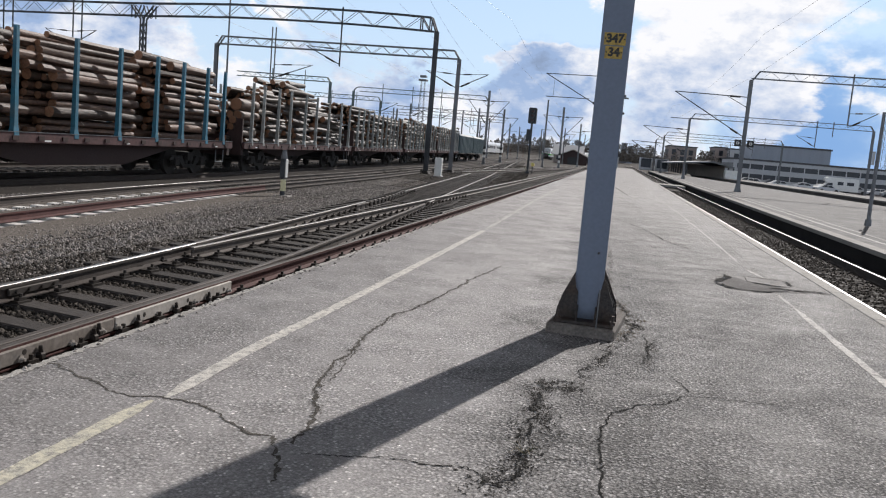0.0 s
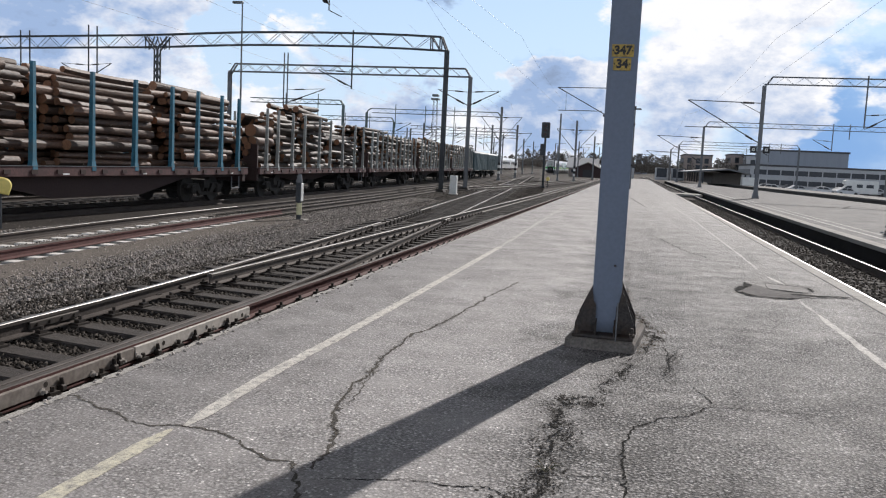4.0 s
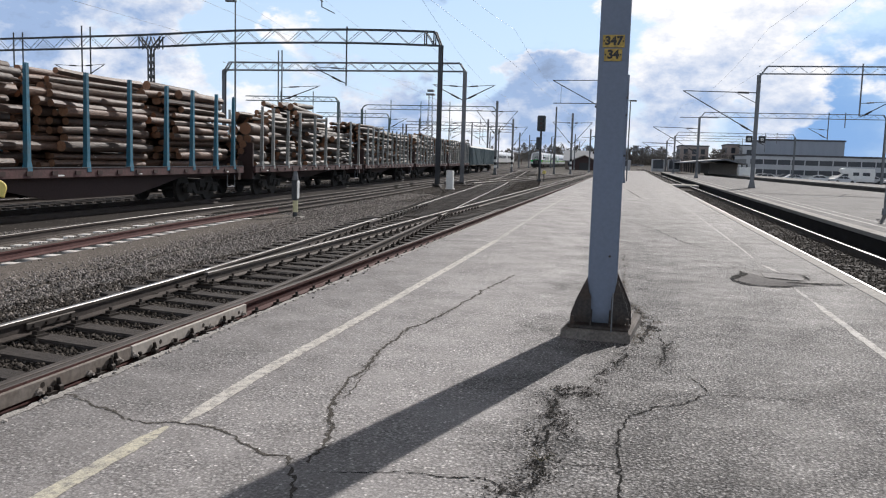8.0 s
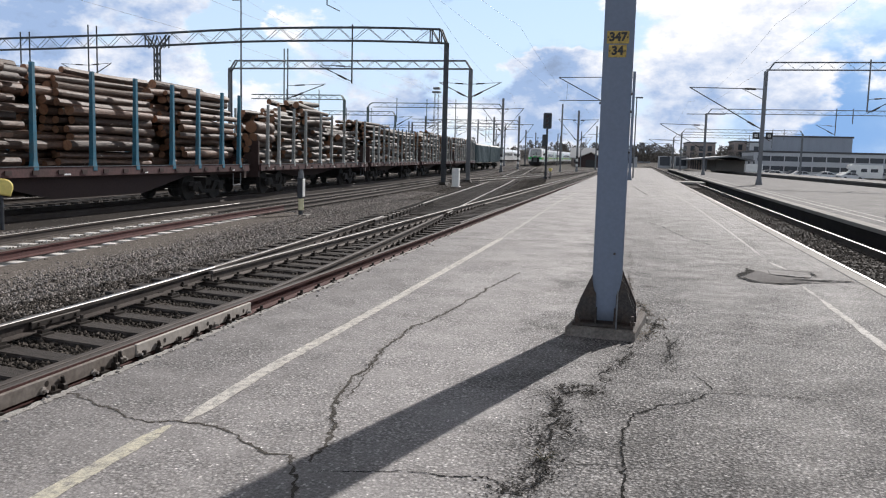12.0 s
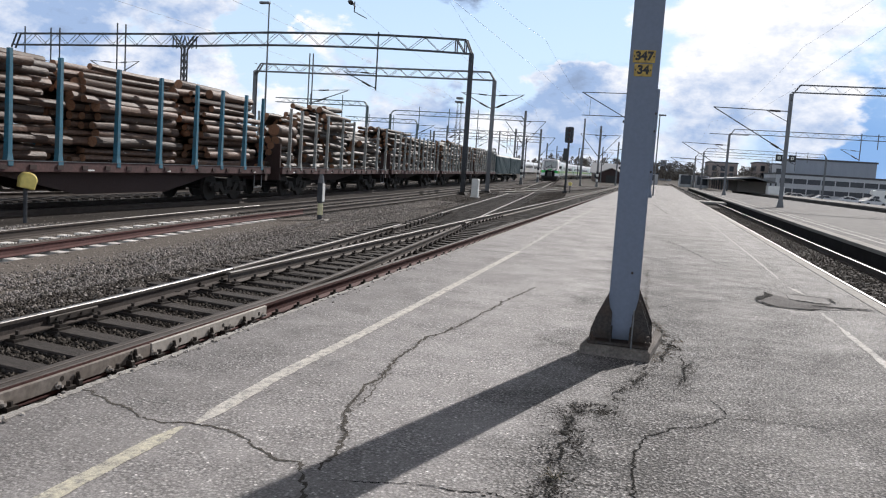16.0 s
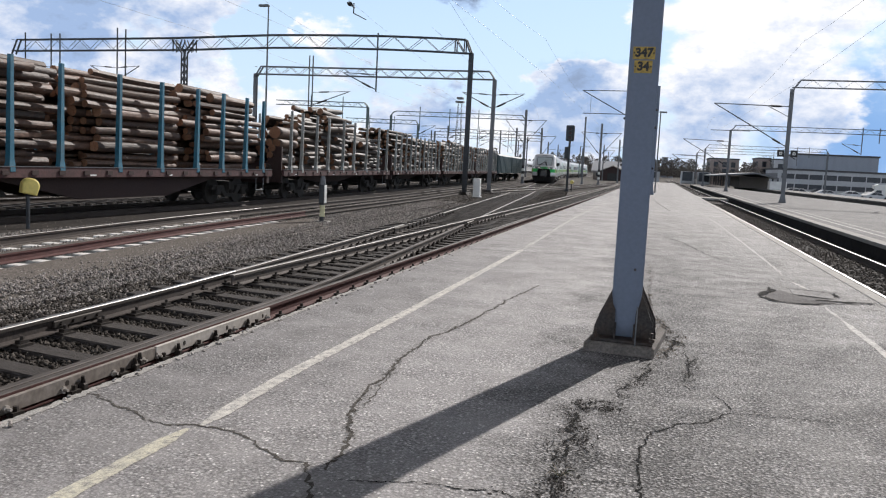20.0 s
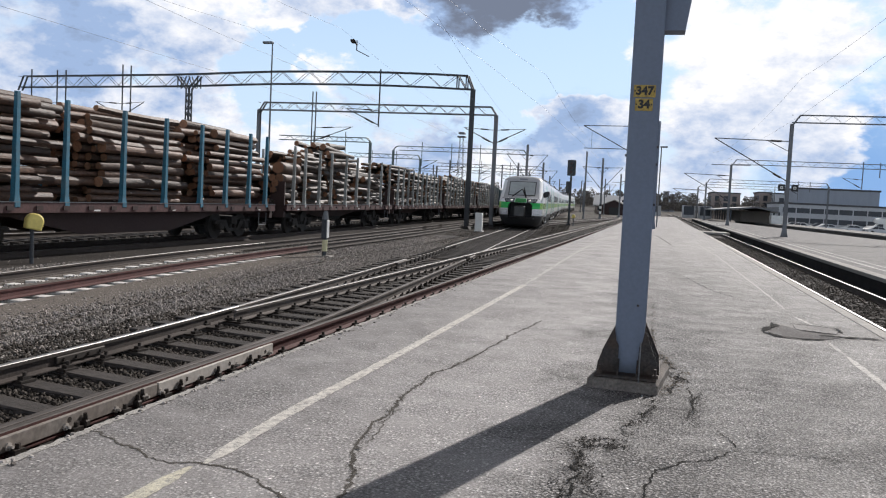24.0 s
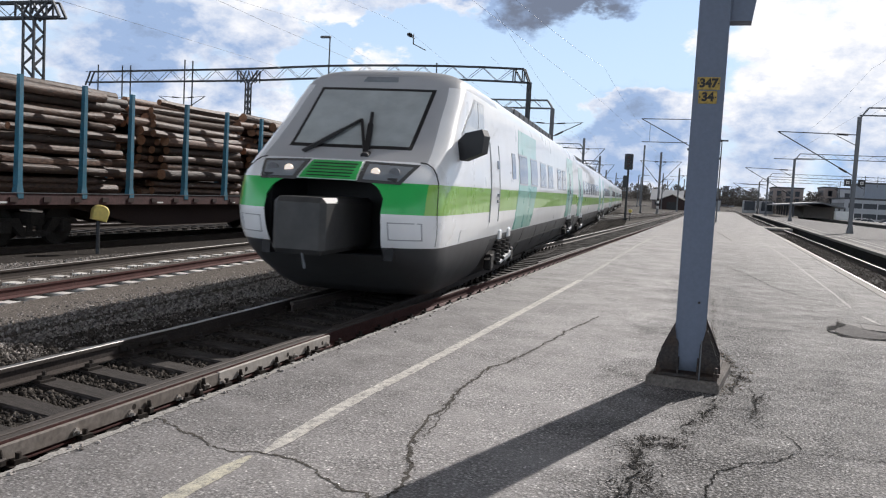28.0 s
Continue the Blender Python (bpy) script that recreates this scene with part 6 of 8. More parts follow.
def build_small_yard():
    s = thing("signal", -8.3, 80, -0.5, "dark railway light signal on a steel pole", "signal")
    g = Geo()
    g.tube((0, 0, 0), (0, 0, 5.0), 0.11, 0.1)
    g.box(-0.2, 0.2, -0.2, 0.2, 0, 0.2)
    part("pole", g, "steel_dark", s)
    g = Geo()
    g.box(-0.4, 0.4, -0.12, 0.12, 4.75, 6.25, 0, 0.08)
    h = part("signal_head", g, "steel_dark", s)
    for z in (5.1, 5.5, 5.9):
        g = Geo()
        g.tube((0, -0.12, z), (0, -0.3, z), 0.16, seg=12)
        g.tube((0, -0.305, z), (0, -0.31, z), 0.1, seg=12, slot=1)
        part("hood", g, ["black", "signal_red"], h)
    g = Geo()
    g.box(-0.42, -0.02, -0.2, 0.12, 3.1, 4.2, 0, 0.05)
    part("lower_head", g, "steel_dark", s)
    b = thing("yellow_marker", -7.75, 79, -0.5, "small yellow trackside marker on a short post", "marker")
    g = Geo()
    g.tube((0, 0, 0), (0, 0, 0.75), 0.05, seg=8)
    part("post", g, "steel_dark", b)
    g = Geo()
    g.tube((0, -0.1, 0.9), (0, 0.1, 0.9), 0.17, seg=14)
    part("disc", g, "marker_yellow", b)
    # short black and white marker post in the gravel
    r = thing("marker_post", -10.15, 24.4, -0.5, "short dark post with a pale band and lamp head", "marker post")
    g = Geo()
    g.tube((0, 0, 0), (0, 0, 1.1), 0.075, 0.07, seg=10)
    part("post", g, "steel_dark", r)
    g = Geo()
    g.box(-0.085, 0.085, -0.1, 0.1, 0.6, 1.2, 0, 0.02)
    part("case", g, "steel_dark", r)
    g = Geo()
    g.box(0.086, 0.11, -0.09, 0.09, 0.62, 1.18, 0, 0.01)
    part("pale_side", g, "white", r)
    g = Geo()
    g.tube((0.02, -0.02, 0.2), (0.02, -0.02, 0.56), 0.085, seg=10)
    part("band", g, "pale_yellow", r, "faded yellow band")
    g = Geo()
    g.tube((0, 0, 1.2), (0, 0, 1.42), 0.11, 0.075, seg=10)
    g.tube((0, 0, 1.42), (0, 0, 1.47), 0.06, seg=10)
    part("cap", g, "steel", r)
    g = Geo()
    g.prism([(-0.22, 0), (0.3, 0), (0.22, 0.07), (-0.18, 0.05)], 1, -0.18, 0.2)
    part("footing", g, "concrete", r)
    # yellow box on a post
    y = thing("yellow_box", -14.1, 16.3, -0.5, "rounded yellow plastic box tilted on a dark post", "trackside box")
    g = Geo()
    g.tube((0, 0, 0), (0, 0, 0.95), 0.045, seg=10)
    part("post", g, "steel_dark", y)
    g = Geo()
    arch = [(0.19 * math.cos(a), 0.2 + 0.18 * math.sin(a)) for a in [math.pi * k / 12 for k in range(13)]]
    rings = [(-0.18, 0.8), (-0.165, 0.92), (-0.13, 1.0), (0.13, 1.0), (0.165, 0.92), (0.18, 0.8)]
    outline = [(-0.17, 0.0), (0.17, 0.0)] + arch
    n = len(outline)
    vs = [(px * s, y0, 0.18 + (pz - 0.18) * s) for y0, s in rings for px, pz in outline]
    fs = [(n * j + i, n * j + (i + 1) % n, n * (j + 1) + (i + 1) % n, n * (j + 1) + i) for j in range(len(rings) - 1) for i in range(n)]
    fs += [tuple(reversed(range(n))), tuple(range(n * (len(rings) - 1), n * len(rings)))]
    g.add(vs, fs)
    part("box", g, "marker_yellow", y, at=pose(0.0, 0, 0.86, 0, 12, 52))
    c = thing("relay_cabinet", -11.2, 52.5, -0.5, "slim white trackside relay cabinet", "cabinet")
    g = Geo()
    g.box(-0.22, 0.22, -0.18, 0.18, 0.0, 1.2, 0, 0.02)
    part("body", g, "white", c)
    g = Geo()
    g.box(0.222, 0.232, -0.15, 0.15, 0.15, 1.1)
    part("door", g, "white", c)
    g = Geo()
    g.box(-0.26, 0.3, -0.24, 0.24, -0.02, 0.06, 0, 0.02)
    part("plinth", g, "concrete_pale", c)


# ---- timber wagons ----
LOG_MESHES = {}


def log_mesh(kind, bark="bark"):
    """A log lying along y: bark with knots and a slight bend and taper, sawn ends."""
    if (kind, bark) in LOG_MESHES:
        return LOG_MESHES[kind, bark]
    rnd = random.Random(300 + kind)
    r = (0.082, 0.093, 0.1, 0.106, 0.116, 0.132)[kind % 6]
    length = (4.6, 5.0, 5.3)[kind // 6]
    g = Geo()
    seg, rings = 12, 7
    bx, bz = rnd.uniform(-0.05, 0.05), rnd.uniform(-0.03, 0.03)
    lump = [rnd.uniform(0.93, 1.07) for _ in range(seg)]
    vs = []
    for k in range(rings):
        u = k / (rings - 1)
        rr = r * (1.1 - 0.22 * u) * rnd.uniform(0.96, 1.04)
        for i in range(seg):
            a = 2 * math.pi * i / seg
            q = rr * lump[i] * rnd.uniform(0.96, 1.04)
            vs.append((math.cos(a) * q + bx * math.sin(math.pi * u), (u - 0.5) * length, math.sin(a) * q + bz * math.sin(math.pi * u)))
    fs = [(k * seg + i, k * seg + (i + 1) % seg, (k + 1) * seg + (i + 1) % seg, (k + 1) * seg + i) for k in range(rings - 1) for i in range(seg)]
    g.add(vs, fs, 0)
    g.f += [tuple(range(seg)), tuple(range((rings - 1) * seg, rings * seg))]
    g.m += [1, 1]
    LOG_MESHES[kind, bark] = (g.mesh("log", [bark, "log_end"], smooth=True), r, length)
    return LOG_MESHES[kind, bark]


def log_pile(x, y, z, turn, length, height, seed, joined=False, hump=0.15, bark="bark", mess=1.0):
    """A stack of logs between the stakes, rows settled on one another."""
    rnd = random.Random(seed)
    p = thing("log_pile", x, y, z, "stack of brown pine logs with orange sawn ends between stakes" if bark == "bark" else "untidy stack of dark grey-brown logs between pale stakes", "log pile", "log piles", turn=turn)
    zz, half = 0.0, 1.2
    joint = Geo()
    row = 0
    while zz < height + hump:
        xx = -half + rnd.uniform(0, 0.16)
        top = 0.0
        while xx < half - 0.05:
            kind = rnd.randrange(18)
            me, r, ln = log_mesh(kind, bark)
            cx = xx + r
            cap = height + hump * math.cos(cx / half * 1.3) + rnd.uniform(-0.12, 0.08)
            keep = zz + r < cap
            inner = abs(cx) < 0.75 and zz < height - 0.75 and row > 0
            yo = rnd.gauss(0, 0.34 if mess == 1.0 else 0.5) + (0.5 * rnd.choice((-1, 1)) if rnd.random() < 0.12 else 0)
            if keep and cx + r < half + rnd.uniform(-0.12, 0.06) and not (inner and joined):
                m = pose(cx, yo, zz + r * 0.97 + rnd.uniform(-0.02, 0.02) * mess, rnd.uniform(-0.8, 0.8) * mess, rnd.uniform(0, 360), rnd.choice((0, 180)) + rnd.uniform(-0.9, 0.9) * mess)
                m = m @ Matrix.Diagonal((1, length / 5.0 * rnd.uniform(0.82 if mess == 1.0 else 0.58, 1.03), 1, 1))
                if joined:
                    n = len(joint.v)
                    joint.v.extend(tuple(m @ v.co) for v in me.vertices)
                    joint.f.extend(tuple(n + i for i in q.vertices) for q in me.polygons)
                    joint.m.extend(q.material_index for q in me.polygons)
                else:
                    part("log", me, bark, p, at=m)
            xx += 2 * r * rnd.uniform(0.98, 1.08)
            top = max(top, r)
        zz += 0.23 * rnd.uniform(0.95, 1.05)
        row += 1
    if joined:
        me = bpy.data.meshes.new("log_stack")
        me.from_pydata(joint.v, [], joint.f)
        me.materials.append(M[bark])
        me.materials.append(M["log_end"])
        me.polygons.foreach_set("material_index", joint.m)
        me.polygons.foreach_set("use_smooth", [True] * len(joint.f))
        part("log_load", me, "bark", p)["kind"] = "stuff"
    return p


def bogie_parts(w, yc, wheel, frame_mesh):
    b = part("bogie", frame_mesh, "bogie", w, at=pose(0, yc, 0))
    for dy in (-0.9, 0.9):
        for s in (-1, 1):
            part("wheel", wheel, "bogie", b, at=pose(s * 0.76, dy, 0.46, 0, 0, 0))


def wheel_mesh(r=0.46):
    g = Geo()
    g.tube((-0.065, 0, 0), (0.065, 0, 0), r, seg=24)
    g.tube((-0.085, 0, 0), (-0.065, 0, 0), r * 0.55, seg=16)
    g.tube((0.065, 0, 0), (0.1, 0, 0), r * 0.5, r * 0.3, seg=16)
    g.tube((0.1, 0, 0), (0.22, 0, 0), 0.11, seg=10)
    return g.mesh("wheel", "bogie", smooth=True)


def bogie_mesh():
    g = Geo()
    for s in (-1, 1):
        g.prism([(-1.35, 0.52), (-1.2, 0.66), (-0.5, 0.66), (-0.3, 0.36), (0.3, 0.36), (0.5, 0.66), (1.2, 0.66), (1.35, 0.52), (0.7, 0.5), (0.4, 0.24), (-0.4, 0.24), (-0.7, 0.5)], 0, s * 1.0 - 0.06, s * 1.0 + 0.06)
        for dy in (-0.9, 0.9):
            g.box(s * 1.0 - 0.1, s * 1.0 + 0.12, dy - 0.16, dy + 0.16, 0.32, 0.62, 0, 0.03)
        for dy in (-0.14, 0.14):
            g.tube((s * 1.0, dy, 0.36), (s * 1.0, dy, 0.7), 0.07, seg=8)
    g.box(-1.1, 1.1, -0.2, 0.2, 0.5, 0.78)
    for dy in (-0.9, 0.9):
        g.tube((-0.7, dy, 0.46), (0.7, dy, 0.46), 0.08, seg=8)
    return g.mesh("bogie", "bogie")


def timber_wagon(y0, y1, label, stakes, stake_mat, top=3.55, wheel=None, bog=None):
    """A flat wagon with side stakes, from y0 to y1 along its track."""
    yc = (y0 + y1) / 2
    x = (wagon_track(y0 + 2.5) + wagon_track(y1 - 2.5)) / 2
    turn = -math.degrees(math.atan((wagon_track(y1 - 2.5) - wagon_track(y0 + 2.5)) / (y1 - y0 - 5)))
    w = thing("timber_wagon", x, yc, RAIL, label, "railway wagon", "timber wagons", turn=turn)
    L = (y1 - y0) / 2
    bedz = 0.95 - RAIL
    g = Geo()
    g.box(-1.35, 1.35, -L, L, bedz - 0.06, bedz)
    for s in (-1, 1):
        drop, xb = (0.85, 0.95) if stake_mat == "stake" else (0.6, 0.4)
        g.prism([(-L + 0.3, bedz - 0.35), (-L + 3.9, bedz - 0.35), (-L + 6.6, bedz - drop), (L - 6.6, bedz - drop), (L - 3.9, bedz - 0.35), (L - 0.3, bedz - 0.35), (L - 0.3, bedz - 0.061), (-L + 0.3, bedz - 0.061)], 0, s * xb - 0.05, s * xb + 0.05)
    g.box(-1.3, 1.3, -L, -L + 0.2, bedz - 0.5, bedz - 0.02)
    g.box(-1.3, 1.3, L - 0.2, L, bedz - 0.5, bedz - 0.02)
    part("underframe", g, "wagon", w)
    for s in (-1, 1):
        g = Geo()
        g.box(s * 1.38 - 0.05, s * 1.38 + 0.05, -L, L, bedz - 0.24, bedz + 0.02, 0, 0.01)
        for k in range(int(2 * L / 0.95)):
            yy = -L + 0.5 + k * 0.95
            g.box(s * 1.43 + (0.001 if s > 0 else -0.03), s * 1.43 + (0.03 if s > 0 else -0.001), yy, yy + 0.22, bedz - 0.17, bedz - 0.06, 1)
        part("side_sill", g, ["wagon_pale", "wagon"], w)
        g = Geo()
        g.box(s * 1.4 - 0.05, s * 1.4 + 0.05, -L, L, bedz + 0.021, bedz + 0.035)
        part("deck_lip", g, "steel", w)
        if s > 0:
            for yy, ww in ((-2.2, 0.5), (1.5, 0.35), (L - 1.4, 0.3), (-L + 1.2, 0.4)):
                g = Geo()
                g.box(1.431, 1.437, yy, yy + ww * 0.5, bedz - 0.2, bedz - 0.16)
                part("lettering_bar", g, "white", w)
    for s in (-1, 1):
        for ys in stakes:
            g = Geo()
            yy = ys - yc
            t = top - RAIL
            xs = s * 1.36
            hw = 0.068 if stake_mat == "stake" else 0.045
            g.add([(xs - 0.08, yy - hw, bedz - 0.05), (xs + 0.06, yy - hw, bedz - 0.05), (xs + 0.06, yy + hw, bedz - 0.05), (xs - 0.08, yy + hw, bedz - 0.05), (xs - 0.05 + s * 0.02, yy - hw * 0.73, t), (xs + 0.045 + s * 0.02, yy - hw * 0.73, t), (xs + 0.045 + s * 0.02, yy + hw * 0.73, t), (xs - 0.05 + s * 0.02, yy + hw * 0.73, t)],
                  [(3, 2, 1, 0), (4, 5, 6, 7), (0, 1, 5, 4), (1, 2, 6, 5), (2, 3, 7, 6), (3, 0, 4, 7)])
            st = part("stake", g, stake_mat, w)
            g = Geo()
            g.box(xs - 0.085, xs + 0.085, yy - 0.09, yy + 0.09, bedz - 0.1, bedz + 0.03, 0, 0.012)
            g.add([(xs - 0.08, yy - 0.1, bedz + 0.03), (xs + 0.07, yy - 0.1, bedz + 0.03), (xs + 0.07, yy + 0.1, bedz + 0.03), (xs - 0.08, yy + 0.1, bedz + 0.03), (xs - 0.055, yy - 0.07, bedz + 0.22), (xs + 0.055, yy - 0.07, bedz + 0.22), (xs + 0.055, yy + 0.07, bedz + 0.22), (xs - 0.055, yy + 0.07, bedz + 0.22)],
                  [(3, 2, 1, 0), (4, 5, 6, 7), (0, 1, 5, 4), (1, 2, 6, 5), (2, 3, 7, 6), (3, 0, 4, 7)])
            part("stake_socket", g, stake_mat, w)
    bogie_parts(w, -L + 2.6, wheel, bog)
    bogie_parts(w, L - 2.6, wheel, bog)
    for s in (-1, 1):
        for xx in (-0.87, 0.87):
            g = Geo()
            g.tube((xx, s * L, bedz - 0.2), (xx, s * (L + 0.45), bedz - 0.2), 0.08, seg=10)
            g.tube((xx, s * (L + 0.45), bedz - 0.2), (xx, s * (L + 0.52), bedz - 0.2), 0.22, seg=14)
            part("buffer", g, "bogie", w)
    for yy in (-1.6, 0.4, 1.9):
        g = Geo()
        g.tube((-0.2, yy, 0.55), (-0.2, yy + 1.0, 0.55), 0.2, seg=10)
        part("brake_reservoir", g, "bogie", w)
    if y0 > 30:
        for xx in (-1.0, 1.0):
            g = Geo()
            g.box(xx - 0.3, xx + 0.3, -L + 0.02, -L + 0.12, bedz, bedz + 0.95)
            part("bulkhead_panel", g, "wagon", w)
        g = Geo()
        g.box(-0.7, 0.7, -L + 0.03, -L + 0.11, bedz, bedz + 0.3)
        part("bulkhead", g, "wagon", w)
    g = Geo()
    g.tube((1.3, L - 1.1, bedz - 0.75), (1.3, L - 0.5, bedz - 0.75), 0.02, seg=6)
    g.tube((1.3, L - 1.1, bedz - 0.75), (1.3, L - 1.1, bedz - 0.3), 0.02, seg=6)
    g.tube((1.3, L - 0.5, bedz - 0.75), (1.3, L - 0.5, bedz - 0.3), 0.02, seg=6)
    part("step", g, "steel", w)
    return w, x, yc, turn


COACHES = ((-40.9, 265.0, 2.0), (-41.8, 290.5, 2.0))      # place and turn of the white coaches beyond the goods wagons


def build_wagons():
    wheel, bog = wheel_mesh(), bogie_mesh()
    bz = 0.955

    def at(y):
        a = -math.degrees(math.atan((wagon_track(y + 2) - wagon_track(y - 2)) / 4))
        return wagon_track(y), a
    timber_wagon(12.6, 29.9, "long brown timber wagon with teal blue stakes, loaded with logs", (14.35, 16.3, 18.0, 20.35, 22.4, 24.45, 26.1, 27.8, 29.15), "stake", 3.55, wheel, bog)
    for y, ln, h, s in ((15.9, 4.7, 2.45, 1), (21.8, 4.6, 2.45, 2), (27.35, 3.9, 2.5, 3)):
        x, a = at(y)
        log_pile(x, y, bz, a, ln, h, s)
    timber_wagon(30.9, 47.4, "brown timber wagon with pale grey stakes, loaded with logs", (31.74, 33.0, 34.8, 36.4, 38.6, 40.4, 42.6, 45.0, 46.8), "stake_grey", 3.38, wheel, bog)
    for y, ln, h, s, hump in ((32.2, 2.0, 1.15, 4, 0.0), (35.3, 2.9, 1.85, 5, 0.45), (38.9, 4.0, 2.0, 6, 1.0), (44.2, 4.6, 1.6, 7, 0.5)):
        x, a = at(y)
        log_pile(x, y, bz, a, ln, h, s, False, hump, "bark_grey", 4.6)
    # two thick butt logs on the near end of the second wagon
    x, a = at(32.1)
    for dx, dz, rr in ((0.95, 1.5, 0.25), (1.02, 1.07, 0.19), (0.45, 1.42, 0.18)):
        p = thing("butt_log", x + dx, 32.1, bz + dz - rr, "thick pine log with a pale orange sawn end", "log", "butt logs", turn=a)
        g = Geo()
        g.tube((0, -0.95, rr), (0, 0.95, rr), rr, rr * 0.95, seg=18)
        part("log", g, "bark", p, smooth=True)
        g = Geo()
        g.tube((0, -0.965, rr), (0, -0.951, rr), rr * 0.97, seg=18)
        part("sawn_end", g, "log_end", p)
    y = 48.3
    k = 0
    while y < 90:
        st = [y + 0.7 + i * 1.36 for i in range(11)]
        timber_wagon(y, y + 15, "brown timber wagon with grey stakes, loaded with logs", st, "stake_grey", 3.25, wheel, bog)
        for j, yy in enumerate((y + 2.7, y + 7.5, y + 12.3)):
            x, a = at(yy)
            log_pile(x, yy, bz, a, 4.3, 2.2 - 0.16 * ((k * 2 + j) % 3), 10 + 3 * k + j, True, 0.35, "bark_grey", 3.0)
        y += 16
        k += 1
    # covered teal wagons and white coaches beyond
    for y in (103.4, 118.2):
        x, a = at(y)
        w = thing("covered_wagon", x, y, RAIL, "dull teal covered goods wagon", "railway wagon", "covered wagons", turn=a)
        g = Geo()
        g.prism([(-1.4, 1.0), (1.4, 1.0), (1.4, 3.05), (1.1, 3.28), (-1.1, 3.28), (-1.4, 3.05)], 1, -7, 7)
        part("body", g, "teal_car", w)
        for yy in spaced(-6.5, 6.5, 1.3):
            g = Geo()
            g.box(1.4, 1.46, yy - 0.05, yy + 0.05, 1.0, 3.05)
            part("rib", g, "teal_car", w)
        bogie_parts(w, -4.6, wheel, bog)
        bogie_parts(w, 4.6, wheel, bog)
    for i in range(2):
        x, y, a = COACHES[i]
        w = thing("passenger_coach", x, y, RAIL, "white passenger coach standing in the yard", "railway coach", "white coaches", turn=a)
        g = Geo()
        g.prism([(-1.5, 0.7), (1.5, 0.7), (1.5, 3.2), (1.1, 4.0), (-1.1, 4.0), (-1.5, 3.2)], 1, -11.5, 11.5)
        part("body", g, "train_white", w)
        for yy in spaced(-9.5, 9.5, 2.0):
            g = Geo()
            g.box(1.5, 1.52, yy - 0.6, yy + 0.6, 2.0, 2.8)
            part("window", g, "train_glass", w)
        bogie_parts(w, -8.5, wheel, bog)
        bogie_parts(w, 8.5, wheel, bog)


# ---- the arriving train ----
def interp(table, v):
    return float(np.interp(v, [t[0] for t in table], [t[1] for t in table]))


SECTION = [(0.14, 1.15), (0.3, 1.3), (0.6, 1.45), (0.86, 1.53), (1.25, 1.59), (1.9, 1.6), (2.4, 1.56), (2.9, 1.49), (3.3, 1.46), (3.55, 1.41), (3.7, 1.29), (3.8, 1.02), (3.86, 0.64), (3.9, 0.35), (3.92, 0.12)]
FRONT = [(0.14, 1.3), (0.3, 0.95), (0.6, 0.5), (0.86, 0.2), (1.1, 0.06), (1.45, 0.0), (1.85, 0.1), (2.0, 0.22), (2.2, 0.46), (2.4, 0.74), (2.9, 1.36), (3.4, 1.96), (3.6, 2.16), (3.75, 2.36), (3.84, 2.7), (3.9, 3.3), (3.92, 4.0)]
NOSE_R, NOSE_P = 0.78, 4.6
SWELL = [(0.3, 0.0), (0.6, 0.18), (1.0, 0.42), (1.4, 0.5), (1.75, 0.42), (1.9, 0.34), (2.15, 0.18), (2.45, 0.0)]


def nose_y(z, x):
    hw = interp(SECTION, z)
    u = min(1.0, abs(x) / hw)
    return interp(FRONT, z) + NOSE_R * (1 - (1 - u**NOSE_P) ** (1 / NOSE_P)) - interp(SWELL, z) * (1 - u * u)


def side_pane(g, y0, y1, z0, z1, s, proud=0.012, slot=0, lean=0.0, trail=0.0):
    """A panel on the side of a car that follows its bulge; lean slants its leading edge, trail the other."""
    n = max(1, int((z1 - z0) / 0.15))
    vs = []
    for i in range(n + 1):
        z = z0 + (z1 - z0) * i / n
        x = interp(SECTION, z) + proud
        ya, yb = y0 + lean * i / n, y1 + trail * i / n
        vs += [(s * x, ya, z), (s * x, yb, z), (s * (x - 0.04), yb, z), (s * (x - 0.04), ya, z)]
    fs = [(4 * i + a, 4 * i + (a + 1) % 4, 4 * i + 4 + (a + 1) % 4, 4 * i + 4 + a) for i in range(n) for a in range(4)]
    fs += [(0, 1, 2, 3), (4 * n + 3, 4 * n + 2, 4 * n + 1, 4 * n)]
    g.add(vs, fs, slot)
    return g


def nose_patch(g, poly, off, slot=0, n=10):
    """A quad on the nose given by four (x, z) corners, following its curve at a small offset."""
    (x0, z0), (x1, z1), (x2, z2), (x3, z3) = poly
    vs = []
    for j in range(n + 1):
        v = j / n
        for i in range(n + 1):
            u = i / n
            x = (x0 * (1 - u) + x1 * u) * (1 - v) + (x3 * (1 - u) + x2 * u) * v
            z = (z0 * (1 - u) + z1 * u) * (1 - v) + (z3 * (1 - u) + z2 * u) * v
            vs.append((x, nose_y(z, x) - off, z + off * 0.3))
    w = n + 1
    fs = [(j * w + i, j * w + i + 1, (j + 1) * w + i + 1, (j + 1) * w + i) for j in range(n) for i in range(n)]
    m = len(vs)
    back = [(x, y + 0.05, z) for x, y, z in vs]
    fs += [tuple(m + k for k in reversed(q)) for q in fs]
    edge = [i for i in range(w)] + [j * w + n for j in range(1, w)] + [n * w + i for i in range(n - 1, -1, -1)] + [j * w for j in range(n - 1, 0, -1)]
    fs += [(edge[i], edge[(i + 1) % len(edge)], m + edge[(i + 1) % len(edge)], m + edge[i]) for i in range(len(edge))]
    g.add(vs + back, fs, slot)
    return g


CAR = 27.0


